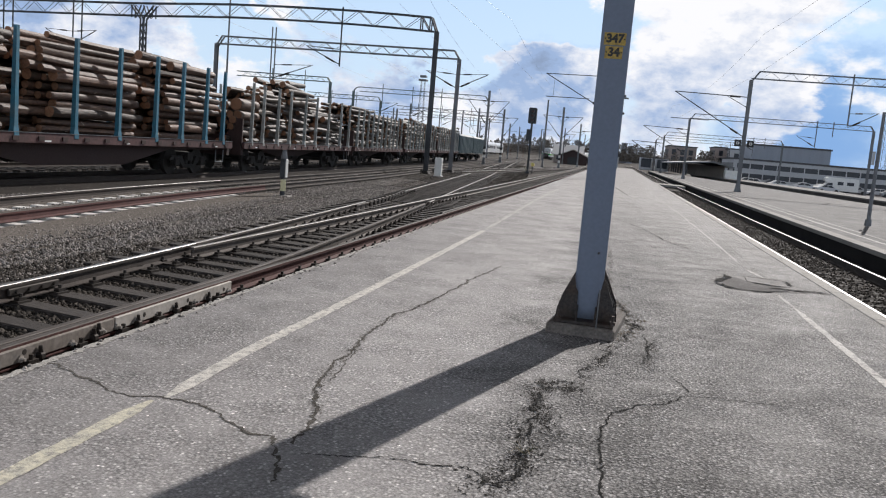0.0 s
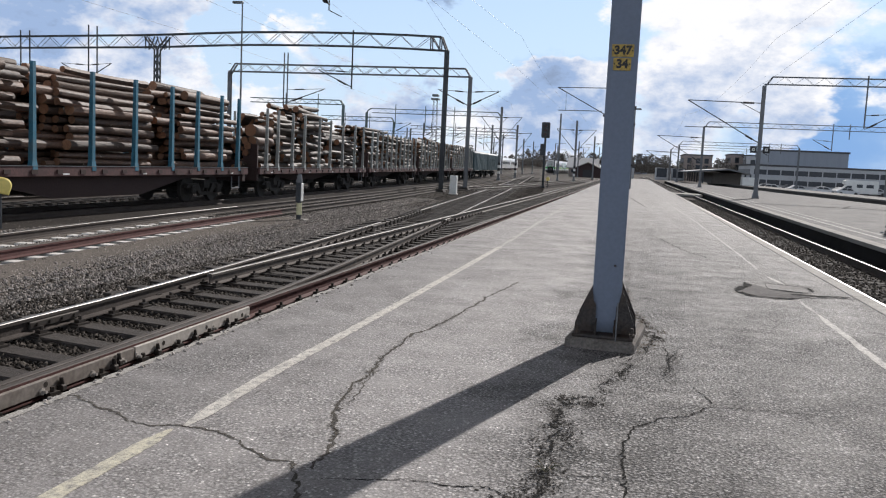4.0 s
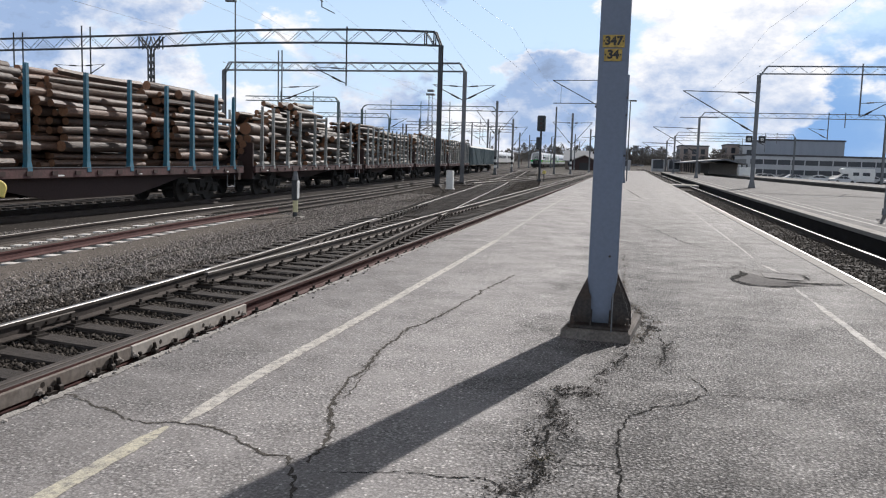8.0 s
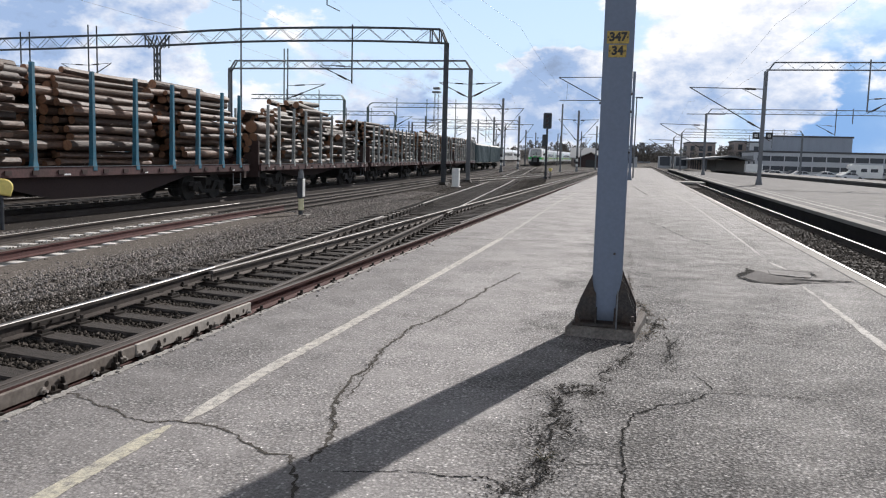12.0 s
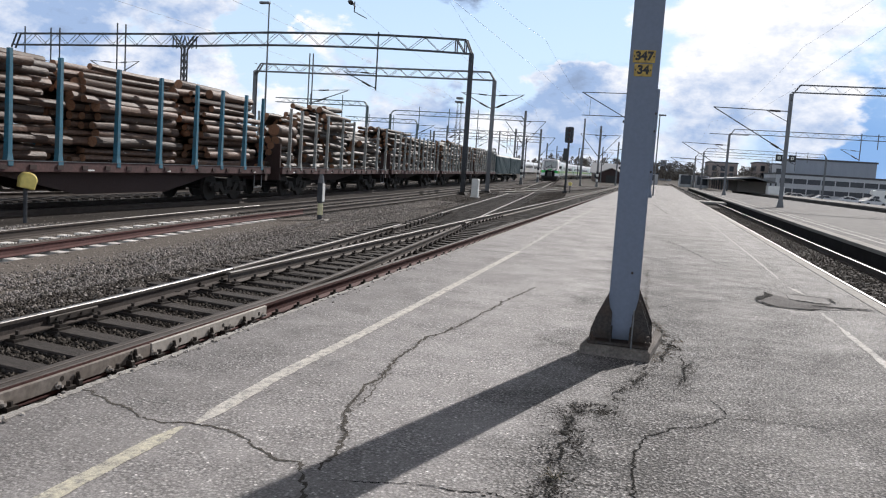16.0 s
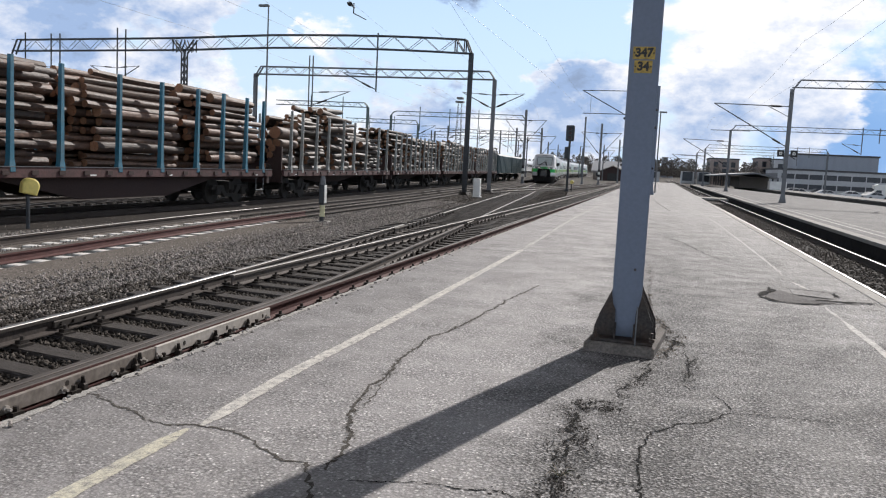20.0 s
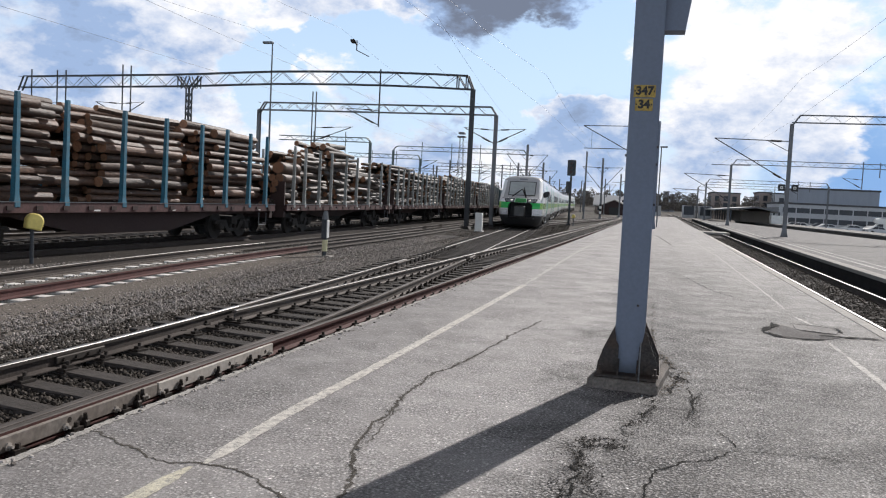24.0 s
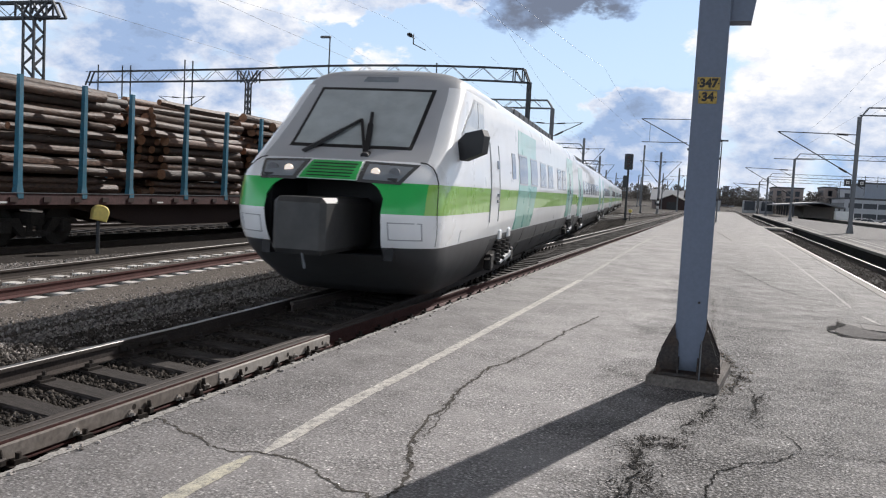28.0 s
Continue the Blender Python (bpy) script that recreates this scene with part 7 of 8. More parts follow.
def car_body(nose):
    """The lofted shell of a car with painted bands; the leading car has a nose with an open coupler bay."""
    g = Geo()
    zs = [0.14, 0.3, 0.45, 0.6, 0.72, 0.84, 0.97, 1.05, 1.14, 1.25, 1.36, 1.45, 1.6, 1.74, 1.89, 1.97, 2.08, 2.2, 2.35, 2.5, 2.7, 2.9, 3.1, 3.25, 3.4, 3.5, 3.6, 3.68, 3.75, 3.8, 3.84, 3.87, 3.9, 3.92]
    us = [-1.0, -0.99, -0.97, -0.93, -0.88, -0.82, -0.74, -0.66, -0.545, -0.5, -0.4, -0.3, -0.2, -0.1, 0.0]
    us = us + [-u for u in reversed(us[:-1])]
    ends = [CAR] + ([18, 12.0, 8.6, 5.4] if nose else [])
    grid = []
    for z in zs:
        hw = interp(SECTION, z)
        row = []
        lo = interp(FRONT, z) + NOSE_R if nose else 0.0
        for e in ends:
            row.append((-hw, max(e, lo + 0.02), z))
        for u in us:
            x = hw * u
            row.append((x, nose_y(z, x) if nose else 0.0, z))
        for e in reversed(ends):
            row.append((hw, max(e, lo + 0.02), z))
        grid.append(row)
    w = len(grid[0])
    g.v = [p for row in grid for p in row]
    for j in range(len(zs) - 1):
        zc = (zs[j] + zs[j + 1]) / 2
        for i in range(w - 1):
            q = [grid[j][i], grid[j][i + 1], grid[j + 1][i + 1], grid[j + 1][i]]
            xc = sum(p[0] for p in q) / 4
            yc = sum(p[1] for p in q) / 4
            hw = interp(SECTION, zc)
            if nose and 0.84 < zc < 1.89 and abs(xc) < 0.86 and yc < 1.1:
                continue
            slot = 0
            if zc < 0.97:
                slot = 2
            elif zc > 3.7:
                slot = 1
            elif nose and yc < 4.2 and ((zc > 2.15 and abs(xc) < hw * 0.8) or zc > 3.5):
                slot = 5
            elif 1.45 < zc < 1.89:
                slot = 3 if (nose and abs(xc) < hw * 0.9 and yc < 1.6) else 4
            g.f.append((j * w + i, j * w + i + 1, (j + 1) * w + i + 1, (j + 1) * w + i))
            g.m.append(slot)
    # floor, roof crown and rear wall
    g.f.append(tuple(i for i in range(w)))
    g.m.append(2)
    g.f.append(tuple((len(zs) - 1) * w + i for i in range(w)))
    g.m.append(1)
    rear = [j * w for j in range(len(zs))] + [j * w + w - 1 for j in reversed(range(len(zs)))]
    g.f.append(tuple(rear))
    g.m.append(2)
    return g


def roof_gear(parent, y0, y1):
    g = Geo()
    g.box(-1.12, 1.12, y0, y1, 3.6, 3.97, 0, 0.06)
    b = part("roof_fairing", g, "train_grey", parent)
    for y in spaced(y0 + 0.4, y1 - 0.4, 0.9):
        for s in (-1, 1):
            g = Geo()
            g.box(s * 1.122 - 0.012, s * 1.122 + 0.012, y - 0.4, y + 0.4, 3.72, 3.93)
            part("vent", g, "train_dark", b)


def car_window(car, y0, y1, s):
    part("window_frame", side_pane(Geo(), y0 - 0.05, y1 + 0.05, 2.02, 2.75, s, 0.009), "train_pale", car)
    part("window", side_pane(Geo(), y0, y1, 2.06, 2.71, s, 0.013), "train_glass", car)


def teal_panel(car, y0, y1, s):
    """Patterned teal film that leans back as it rises: deep below the windows, pale above."""
    part("teal_panel", side_pane(Geo(), y0, y1, 0.99, 2.04, s, 0.006, 0, 0.5, 0.9), "train_teal", car)
    part("teal_panel", side_pane(Geo(), y0 + 0.5, y1 + 0.9, 2.04, 3.3, s, 0.006, 0, 0.25, 0.1), "train_teal_pale", car)


def car_sides(car, nose):
    panes = (8.15, 10.25, 12.45, 14.55, 17.55, 19.45) if nose else (4.6, 6.7, 8.8, 10.9, 13.0, 15.1, 17.2, 19.3)
    for s in (-1, 1):
        if nose:
            part("window", side_pane(Geo(), 7.0, 7.5, 2.14, 2.7, s), "train_glass", car)
        for y in panes:
            car_window(car, y, y + 1.4, s)
        for y0, y1 in ((7.5, 10.6), (21.0, 23.6)) if nose else ((0.7, 3.3), (21.2, 23.8)):
            teal_panel(car, y0, y1, s)
        for yd in (22.4,) if nose else (1.7, 22.6):
            d = part("door", side_pane(Geo(), yd, yd + 1.1, 0.99, 2.95, s, 0.011), "train_teal_pale", car)
            part("door_window", side_pane(Geo(), yd + 0.3, yd + 0.8, 1.9, 2.7, s, 0.02), "train_glass", d)
            for yy in (yd - 0.02, yd + 1.1):
                part("door_seam", side_pane(Geo(), yy, yy + 0.03, 0.99, 2.95, s, 0.013), "train_grey", d)
        # joints between the skirt panels
        for yy in spaced(9.5, CAR - 6.0, 2.8):
            part("skirt_joint", side_pane(Geo(), yy, yy + 0.03, 0.2, 0.94, s, 0.006), "train_dark", car)
        part("skirt_seam", side_pane(Geo(), 8.9 if nose else 0.4, CAR - 0.4, 0.6, 0.63, s, 0.008), "train_dark", car)


def train_bogie(car, y):
    for s in (-1, 1):
        # dark panel laid on the skirt for the shaded opening round the bogie
        part("bogie_shade_panel", side_pane(Geo(), y - 1.75, y + 1.75, 0.15, 0.9, s, 0.004, 0, 0.25, -0.2), "train_dark", car)
        g = Geo()
        g.prism([(y - 1.6, 0.5), (y - 1.2, 0.66), (y - 0.5, 0.6), (y, 0.42), (y + 0.5, 0.6), (y + 1.2, 0.66), (y + 1.6, 0.5), (y + 1.1, 0.48), (y + 0.3, 0.3), (y - 0.3, 0.3), (y - 1.1, 0.48)], 0, s * 1.5 - 0.05, s * 1.5 + 0.05)
        for dy in (-1.3, 1.3):
            g.box(s * 1.5 - 0.08, s * 1.5 + 0.07, y + dy - 0.17, y + dy + 0.17, 0.28, 0.6, 0, 0.03)
        b = part("bogie_frame", g, "bogie", car)
        for dy in (-0.75, -0.2, 0.35):
            g = Geo()
            for k in range(5):
                g.tube((s * 1.54, y + dy, 0.42 + 0.09 * k), (s * 1.54, y + dy, 0.48 + 0.09 * k), 0.1, seg=12)
            part("spring", g, "bogie", b)
        g = Geo()
        g.tube((s * 1.58, y - 0.6, 0.36), (s * 1.6, y + 0.75, 0.52), 0.045, seg=8)
        g.tube((s * 1.58, y - 0.2, 0.4), (s * 1.6, y + 0.5, 0.48), 0.07, seg=8)
        part("damper", g, "steel", b)
        g = Geo()
        g.tube((s * 1.56, y + 0.95, 0.72), (s * 1.5, y + 1.25, 0.16), 0.025, seg=6)
        part("sand_pipe", g, "steel", b)
        for dy in (-1.35, 1.35):
            g = Geo()
            g.tube((s * 0.72, y + dy, 0.43), (s * 0.86, y + dy, 0.43), 0.43, seg=20)
            part("wheel", g, "bogie", b, smooth=True)
        for dy in (-0.6, 0.6):
            g = Geo()
            g.box(s * 1.575 - 0.05, s * 1.575 + 0.02, y + dy - 0.14, y + dy + 0.14, 0.86, 1.06, 0, 0.02)
            part("jacking_box", g, "train_white", car)


def build_train_cars():
    lead = thing("train_car", 0, 0, 0, "white and grey express train driving car with a bright green band", "train", "train cars")
    part("body", car_body(True), ["train_white", "train_grey", "train_skirt", "train_green", "train_lime", "train_pale"], lead, smooth=True)
    g = Geo()
    nose_patch(g, [(-0.98, 2.38), (0.98, 2.38), (0.99, 3.44), (-0.99, 3.44)], 0.008)
    part("windscreen_seal", g, "train_dark", lead)
    g = Geo()
    nose_patch(g, [(-0.92, 2.43), (0.92, 2.43), (0.93, 3.39), (-0.93, 3.39)], 0.02)
    part("windscreen", g, "windscreen", lead, "raked windscreen coloured grey-green for the sky's reflection", smooth=True)
    g = Geo()
    nose_patch(g, [(-0.3, 3.56), (0.3, 3.56), (0.27, 3.66), (-0.27, 3.66)], 0.012, n=4)
    part("top_lamp", g, "lens_pale", lead)
    g = Geo()
    nose_patch(g, [(-0.43, 1.9), (0.43, 1.9), (0.38, 2.17), (-0.38, 2.17)], 0.012, n=6)
    grille = part("grille", g, "train_green", lead, "green slatted grille")
    for k in range(5):
        z = 1.93 + 0.046 * k
        g = Geo()
        nose_patch(g, [(-0.34, z), (0.34, z), (0.34, z + 0.017), (-0.34, z + 0.017)], 0.02, n=3)
        part("slot", g, "train_dark", grille)
    for s in (-1, 1):
        g = Geo()
        nose_patch(g, [(s * 0.46, 1.87), (s * 1.06, 1.86), (s * 1.22, 2.16), (s * 0.42, 2.18)], 0.012, n=6)
        hl = part("headlight", g, "lens", lead, "dark glass headlight cluster")
        g = Geo()
        nose_patch(g, [(s * 0.53, 1.91), (s * 1.02, 1.9), (s * 1.14, 2.12), (s * 0.5, 2.14)], 0.018, n=5)
        part("lamp_glass", g, "lens_pale", hl)
        g = Geo()
        c = (s * 0.66, nose_y(2.02, 0.66) - 0.02, 2.02)
        g.tube((c[0], c[1], c[2]), (c[0], c[1] - 0.03, c[2]), 0.07, 0.06, seg=14)
        part("lamp", g, "lamp", hl)
        g = Geo()
        c = (s * 0.93, nose_y(2.02, 0.93) - 0.015, 2.02)
        g.tube((c[0], c[1], c[2]), (c[0], c[1] - 0.03, c[2]), 0.08, seg=14)
        part("reflector", g, "steel", hl)
        # cab side window, door and mirror
        part("cab_window_seal", side_pane(Geo(), 1.68, 3.74, 2.7, 3.4, s, 0.008, 0, 1.2), "train_grey", lead)
        w = part("cab_window", side_pane(Geo(), 1.8, 3.68, 2.75, 3.36, s, 0.014, 0, 1.12), "cab_glass", lead)
        part("window_bar", side_pane(Geo(), 3.12, 3.16, 2.75, 3.36, s, 0.018), "train_grey", w)
        d = part("cab_door", side_pane(Geo(), 4.24, 5.2, 1.15, 2.85, s, 0.005), "train_white", lead)
        for yy in (4.22, 5.2):
            part("door_seam", side_pane(Geo(), yy, yy + 0.045, 1.25, 2.75, s, 0.016), "train_grey", d)
        for z in (1.62, 1.74, 2.28):
            part("door_handle", side_pane(Geo(), 4.95, 5.06, z, z + (0.06 if z < 2 else 0.16), s, 0.03), "lens_pale", d)
        # the seam where the nose lid meets the cab
        arc = [(1.2, 2.2), (1.3, 2.185), (1.39, 2.13), (1.46, 2.04), (1.515, 1.9), (1.53, 1.7), (1.54, 1.45), (1.535, 1.2), (1.5, 1.0)]
        g = Geo()
        for (xa, za), (xb, zb) in zip(arc, arc[1:]):
            g.tube((s * xa, nose_y(za, xa) - 0.004, za), (s * xb, nose_y(zb, xb) - 0.004, zb), 0.011 if za > 1.95 else 0.005, seg=6)
        part("nose_seam", g, "train_dark", lead)
        if s < 0:
            continue
        g = Geo()
        g.prism([(-0.24, -0.25), (-0.1, -0.27), (0.22, -0.14), (0.25, 0.12), (0.2, 0.22), (-0.08, 0.16), (-0.22, 0.02)], 1, -0.09, 0.12)
        part("mirror", g, "train_dark", lead, "black rounded mirror housing", at=pose(s * 1.74, 1.45, 2.56, 0, 0, s * -14))
        g = Geo()
        g.bar((s * 1.4, 1.75, 2.6), (s * 1.68, 1.5, 2.58), 0.06, 0.08)
        part("mirror_arm", g, "train_dark", lead)
    # wipers: a jointed arm from the foot of the screen to its middle, with a blade
    for foot, tip, blade in ((0.33, (0.0, 2.86), (-0.62, 2.33)), (0.36, (0.12, 2.98), (0.3, 2.4))):
        g = Geo()
        top = Vector((tip[0], nose_y(tip[1], tip[0]) - 0.08, tip[1]))
        low = Vector((foot, nose_y(2.3, foot) - 0.05, 2.28))
        far = Vector((blade[0], nose_y(blade[1], blade[0]) - 0.05, blade[1]))
        g.bar(low, top, 0.045, 0.035)
        g.bar(top, far, 0.05, 0.04)
        g.bar(top + (far - top) * 0.35, far + (far - top) * 0.05, 0.085, 0.05)
        g.tube(low - Vector((0, 0.05, 0.02)), low + Vector((0, 0.08, 0.02)), 0.05, seg=10)
        part("wiper", g, "train_dark", lead)
    # open coupler bay and its cover
    g = Geo()
    for x0, x1, y0, y1, z0, z1 in ((-1.0, 1.0, 1.25, 1.3, 0.7, 1.95), (-1.0, -0.87, -0.08, 1.25, 0.78, 1.95), (0.87, 1.0, -0.08, 1.25, 0.78, 1.95), (-0.87, 0.87, 0.08, 1.25, 1.895, 1.95), (-0.87, 0.87, 0.12, 1.25, 0.76, 0.835)):
        g.box(x0, x1, y0, y1, z0, z1)
    part("coupler_bay", g, "train_dark", lead)
    g = Geo()
    g.box(-0.37, 0.37, -1.15, 0.9, 0.88, 1.64, 0, 0.07)
    for s in (-1, 1):
        f = Geo()
        nose_patch(f, [(s * 0.92, 1.895), (s * 0.6, 1.895), (s * 0.77, 1.83), (s * 0.92, 1.58)], 0.003, n=5)
        part("bay_corner", f, "train_green", lead)
    cov = part("coupler_cover", g, "train_box", lead, "grey box cover over the coupler")
    g = Geo()
    g.tube((0.05, -1.08, 0.9), (0.14, -1.18, 0.7), 0.02, seg=6)
    part("coupler_handle", g, "steel", cov)
    for s in (-1, 1):
        part("tow_flap", side_pane(Geo(), 1.7, 2.3, 1.0, 1.2, s, 0.008), "train_white", lead)
    # hatch seams on the lower nose panels
    for s in (-1, 1):
        for x0, z0, x1, z1 in ((0.95, 1.08, 1.38, 1.095), (0.95, 1.32, 1.38, 1.335), (0.95, 1.08, 0.965, 1.33), (1.365, 1.08, 1.38, 1.33)):
            g = Geo()
            nose_patch(g, [(s * x0, z0), (s * x1, z0), (s * x1, z1), (s * x0, z1)], 0.004, n=3)
            part("hatch_seam", g, "train_grey", lead)
    roof_gear(lead, 9.6, 18.6)
    car_sides(lead, True)
    train_bogie(lead, 6.3)
    train_bogie(lead, CAR - 3.6)
    mid = thing("train_car", 0, 0, 0, "white express train coach with a lime green band and teal panels", "train", "train cars")
    part("body", car_body(False), ["train_white", "train_grey", "train_skirt", "train_lime", "train_lime"], mid, smooth=True)
    roof_gear(mid, 2.0, 8.0)
    roof_gear(mid, 16.0, 23.0)
    car_sides(mid, False)
    train_bogie(mid, 3.6)
    train_bogie(mid, CAR - 3.6)
    g = Geo()
    g.box(-1.3, 1.3, -0.55, 0.02, 0.5, 3.6, 0, 0.05)
    part("gangway", g, "train_dark", mid)
    cars = [lead, mid] + [copy_thing(mid, pose(0, 0, 0)) for _ in range(4)]
    p = cars[2]
    g = Geo()
    g.bar((-0.5, 12, 3.9), (-0.3, 13.6, 4.6), 0.05, 0.05)
    g.bar((0.5, 12, 3.9), (0.3, 13.6, 4.6), 0.05, 0.05)
    g.bar((-0.3, 13.6, 4.6), (-0.6, 12.2, 5.2), 0.04, 0.04)
    g.bar((0.3, 13.6, 4.6), (0.6, 12.2, 5.2), 0.04, 0.04)
    g.bar((-0.8, 12.2, 5.22), (0.8, 12.2, 5.22), 0.08, 0.05)
    part("pantograph", g, "steel_dark", p)
    return cars


NOSE_AT = [(0, 282.0), (3, 257.5), (6, 231.5), (9, 203.0), (11, 187.0), (14, 163.0), (17, 137.0), (19, 118.5), (20, 108.5), (21.5, 91.8), (23.5, 65.8), (24, 59.2), (25, 46.6), (26, 34.6), (27, 22.6), (28, 10.85)]


def build_train_rows():
    where = smooth_line(NOSE_AT)

    def step(y, dist):
        """The place on the branch track that lies dist further from the camera along it."""
        n = max(1, int(abs(dist) / 0.5))
        for _ in range(n):
            k = branch_track(y + 0.3) - branch_track(y - 0.3)
            y += dist / n / math.hypot(1, k / 0.6)
        return y
    table = []
    for i in range(57):
        t = i * 0.5
        y = where(t)
        cars = []
        for c in range(6):
            ya = step(y, 4.3 if c == 0 else 3.6)
            yb = step(y, CAR - 3.6)
            a, b = Vector((branch_track(ya), ya)), Vector((branch_track(yb), yb))
            d = (b - a).normalized()
            o = a - d * (4.3 if c == 0 else 3.6)
            cars.append((t, pose(o.x, o.y, RAIL - fall(ya), 0, 0, -math.degrees(math.atan2(d.x, d.y)))))
            y = step(y, CAR + 0.5)
        table.append(cars)
    return table


# ---- far platform, buildings, distance ----
def parked_car(x, y, turn, van, mat):
    c = thing("parked_car", x, y, CAR_PARK, "white camper van with side windows in the car park" if van else "parked saloon car in the car park", "car", "parked cars", turn=turn)
    g = Geo()
    if van:
        prof = [(-3.2, 0.45), (3.1, 0.4), (3.2, 0.95), (2.75, 1.2), (2.1, 1.85), (2.6, 2.2), (2.45, 2.7), (1.8, 2.85), (-3.1, 2.8), (-3.2, 2.6)]
        g.prism(prof, 1, -1.1, 1.1)
    else:
        prof = [(-2.1, 0.3), (2.1, 0.3), (2.15, 0.65), (1.2, 0.85), (0.5, 1.35), (-0.9, 1.42), (-1.7, 0.95), (-2.15, 0.85)]
        g.prism(prof, 1, -0.85, 0.85)
    part("body", g, mat, c)
    for s in (-1, 1):
        if van:
            for pane in ([(1.2, 1.25), (2.5, 1.25), (1.95, 1.8), (1.2, 1.8)], [(-2.4, 1.5), (-1.2, 1.5), (-1.2, 2.1), (-2.4, 2.1)], [(-0.6, 1.5), (0.4, 1.5), (0.4, 2.1), (-0.6, 2.1)]):
                g = Geo()
                g.prism(pane, 1, s * 1.102 - 0.004, s * 1.102 + 0.004)
                part("side_window", g, "window", c)
        else:
            for pane in ([(-1.4, 0.95), (-0.3, 0.93), (-0.3, 1.31), (-0.85, 1.33)], [(-0.22, 0.93), (0.95, 0.9), (0.4, 1.28), (-0.22, 1.31)]):
                g = Geo()
                g.prism(pane, 1, s * 0.852 - 0.004, s * 0.852 + 0.004)
                part("side_window", g, "window", c)
        for xx in (-1.35, 1.35):
            g = Geo()
            g.tube((xx, s * 0.7, 0.32), (xx, s * 0.9, 0.32), 0.32, seg=14)
            part("wheel", g, "black", c)


def flat_house(name, x0, x1, y0, y1, z1, wall, label, rows, pitch, glass_h=1.5, band=False, z0=-0.6):
    """A flat-roofed block with window openings on the faces turned to the tracks."""
    h = thing(name, x0, y0, z0, label, "building", "far buildings")
    w, d, t = x1 - x0, y1 - y0, z1 - z0
    g = Geo()
    g.box(0, w, 0, d, 0, t)
    part("wall", g, wall, h)
    if x0 > 17:
        g = Geo()
        g.box(-0.1, w + 0.1, -0.1, d + 0.1, CAR_PARK - 0.1 - z0, 0.0)
        part("plinth", g, "concrete_foot", h)
    g = Geo()
    g.box(-0.2, w + 0.2, -0.2, d + 0.2, t, t + 0.35)
    part("roof", g, "roof", h)
    for z in rows:
        if band:
            g = Geo()
            g.box(0.6, w - 0.6, -0.05, 0.1, z, z + glass_h)
            g.box(-0.05, 0.1, 0.6, d - 0.6, z, z + glass_h)
            b = part("window_band", g, "window", h)
            for xx in spaced(0.6, w - 0.6, pitch):
                g = Geo()
                g.box(xx - 0.1, xx + 0.1, -0.1, 0.0, z, z + glass_h)
                part("mullion", g, wall, b)
        else:
            for xx in spaced(1.0, w - 1.0 - pitch * 0.5, pitch):
                g = Geo()
                g.box(xx, xx + pitch * 0.5, -0.06, 0.06, z, z + glass_h)
                part("window", g, "window", h)
            for yy in spaced(1.0, d - 1.0 - pitch * 0.5, pitch):
                g = Geo()
                g.box(-0.06, 0.06, yy, yy + pitch * 0.5, z, z + glass_h)
                part("window", g, "window", h)
    return h


def tree_mesh(seed, height):
    """Bare spring tree: trunk, limbs and a ragged crown of many small twig clumps."""
    rnd = random.Random(seed)
    trunk, crown = Geo(), Geo()
    trunk.tube((0, 0, 0), (0, 0, height * 0.6), height * 0.02, height * 0.01, seg=6)
    for k in range(7):
        a = rnd.uniform(0, 6.28)
        z = height * rnd.uniform(0.25, 0.6)
        trunk.tube((0, 0, z), (math.cos(a) * height * 0.2, math.sin(a) * height * 0.2, z + height * 0.25), height * 0.008, height * 0.003, seg=4)
    for k in range(230):
        a, u = rnd.uniform(0, 6.28), rnd.random() ** 0.5
        z = rnd.uniform(0.22, 1.0)
        r = height * 0.3 * u * math.sin(math.pi * (0.15 + 0.8 * z)) * rnd.uniform(0.7, 1.2)
        c = Vector((math.cos(a) * r, math.sin(a) * r, z * height))
        s = height * rnd.uniform(0.02, 0.048)
        vs = [c + Vector((rnd.uniform(-s, s), rnd.uniform(-s, s), rnd.uniform(-s, s))) for _ in range(4)]
        crown.add(vs, [(0, 1, 2), (0, 2, 3), (0, 3, 1), (1, 3, 2)])
    return trunk.mesh("trunk", "bark"), crown.mesh("crown", "foliage")


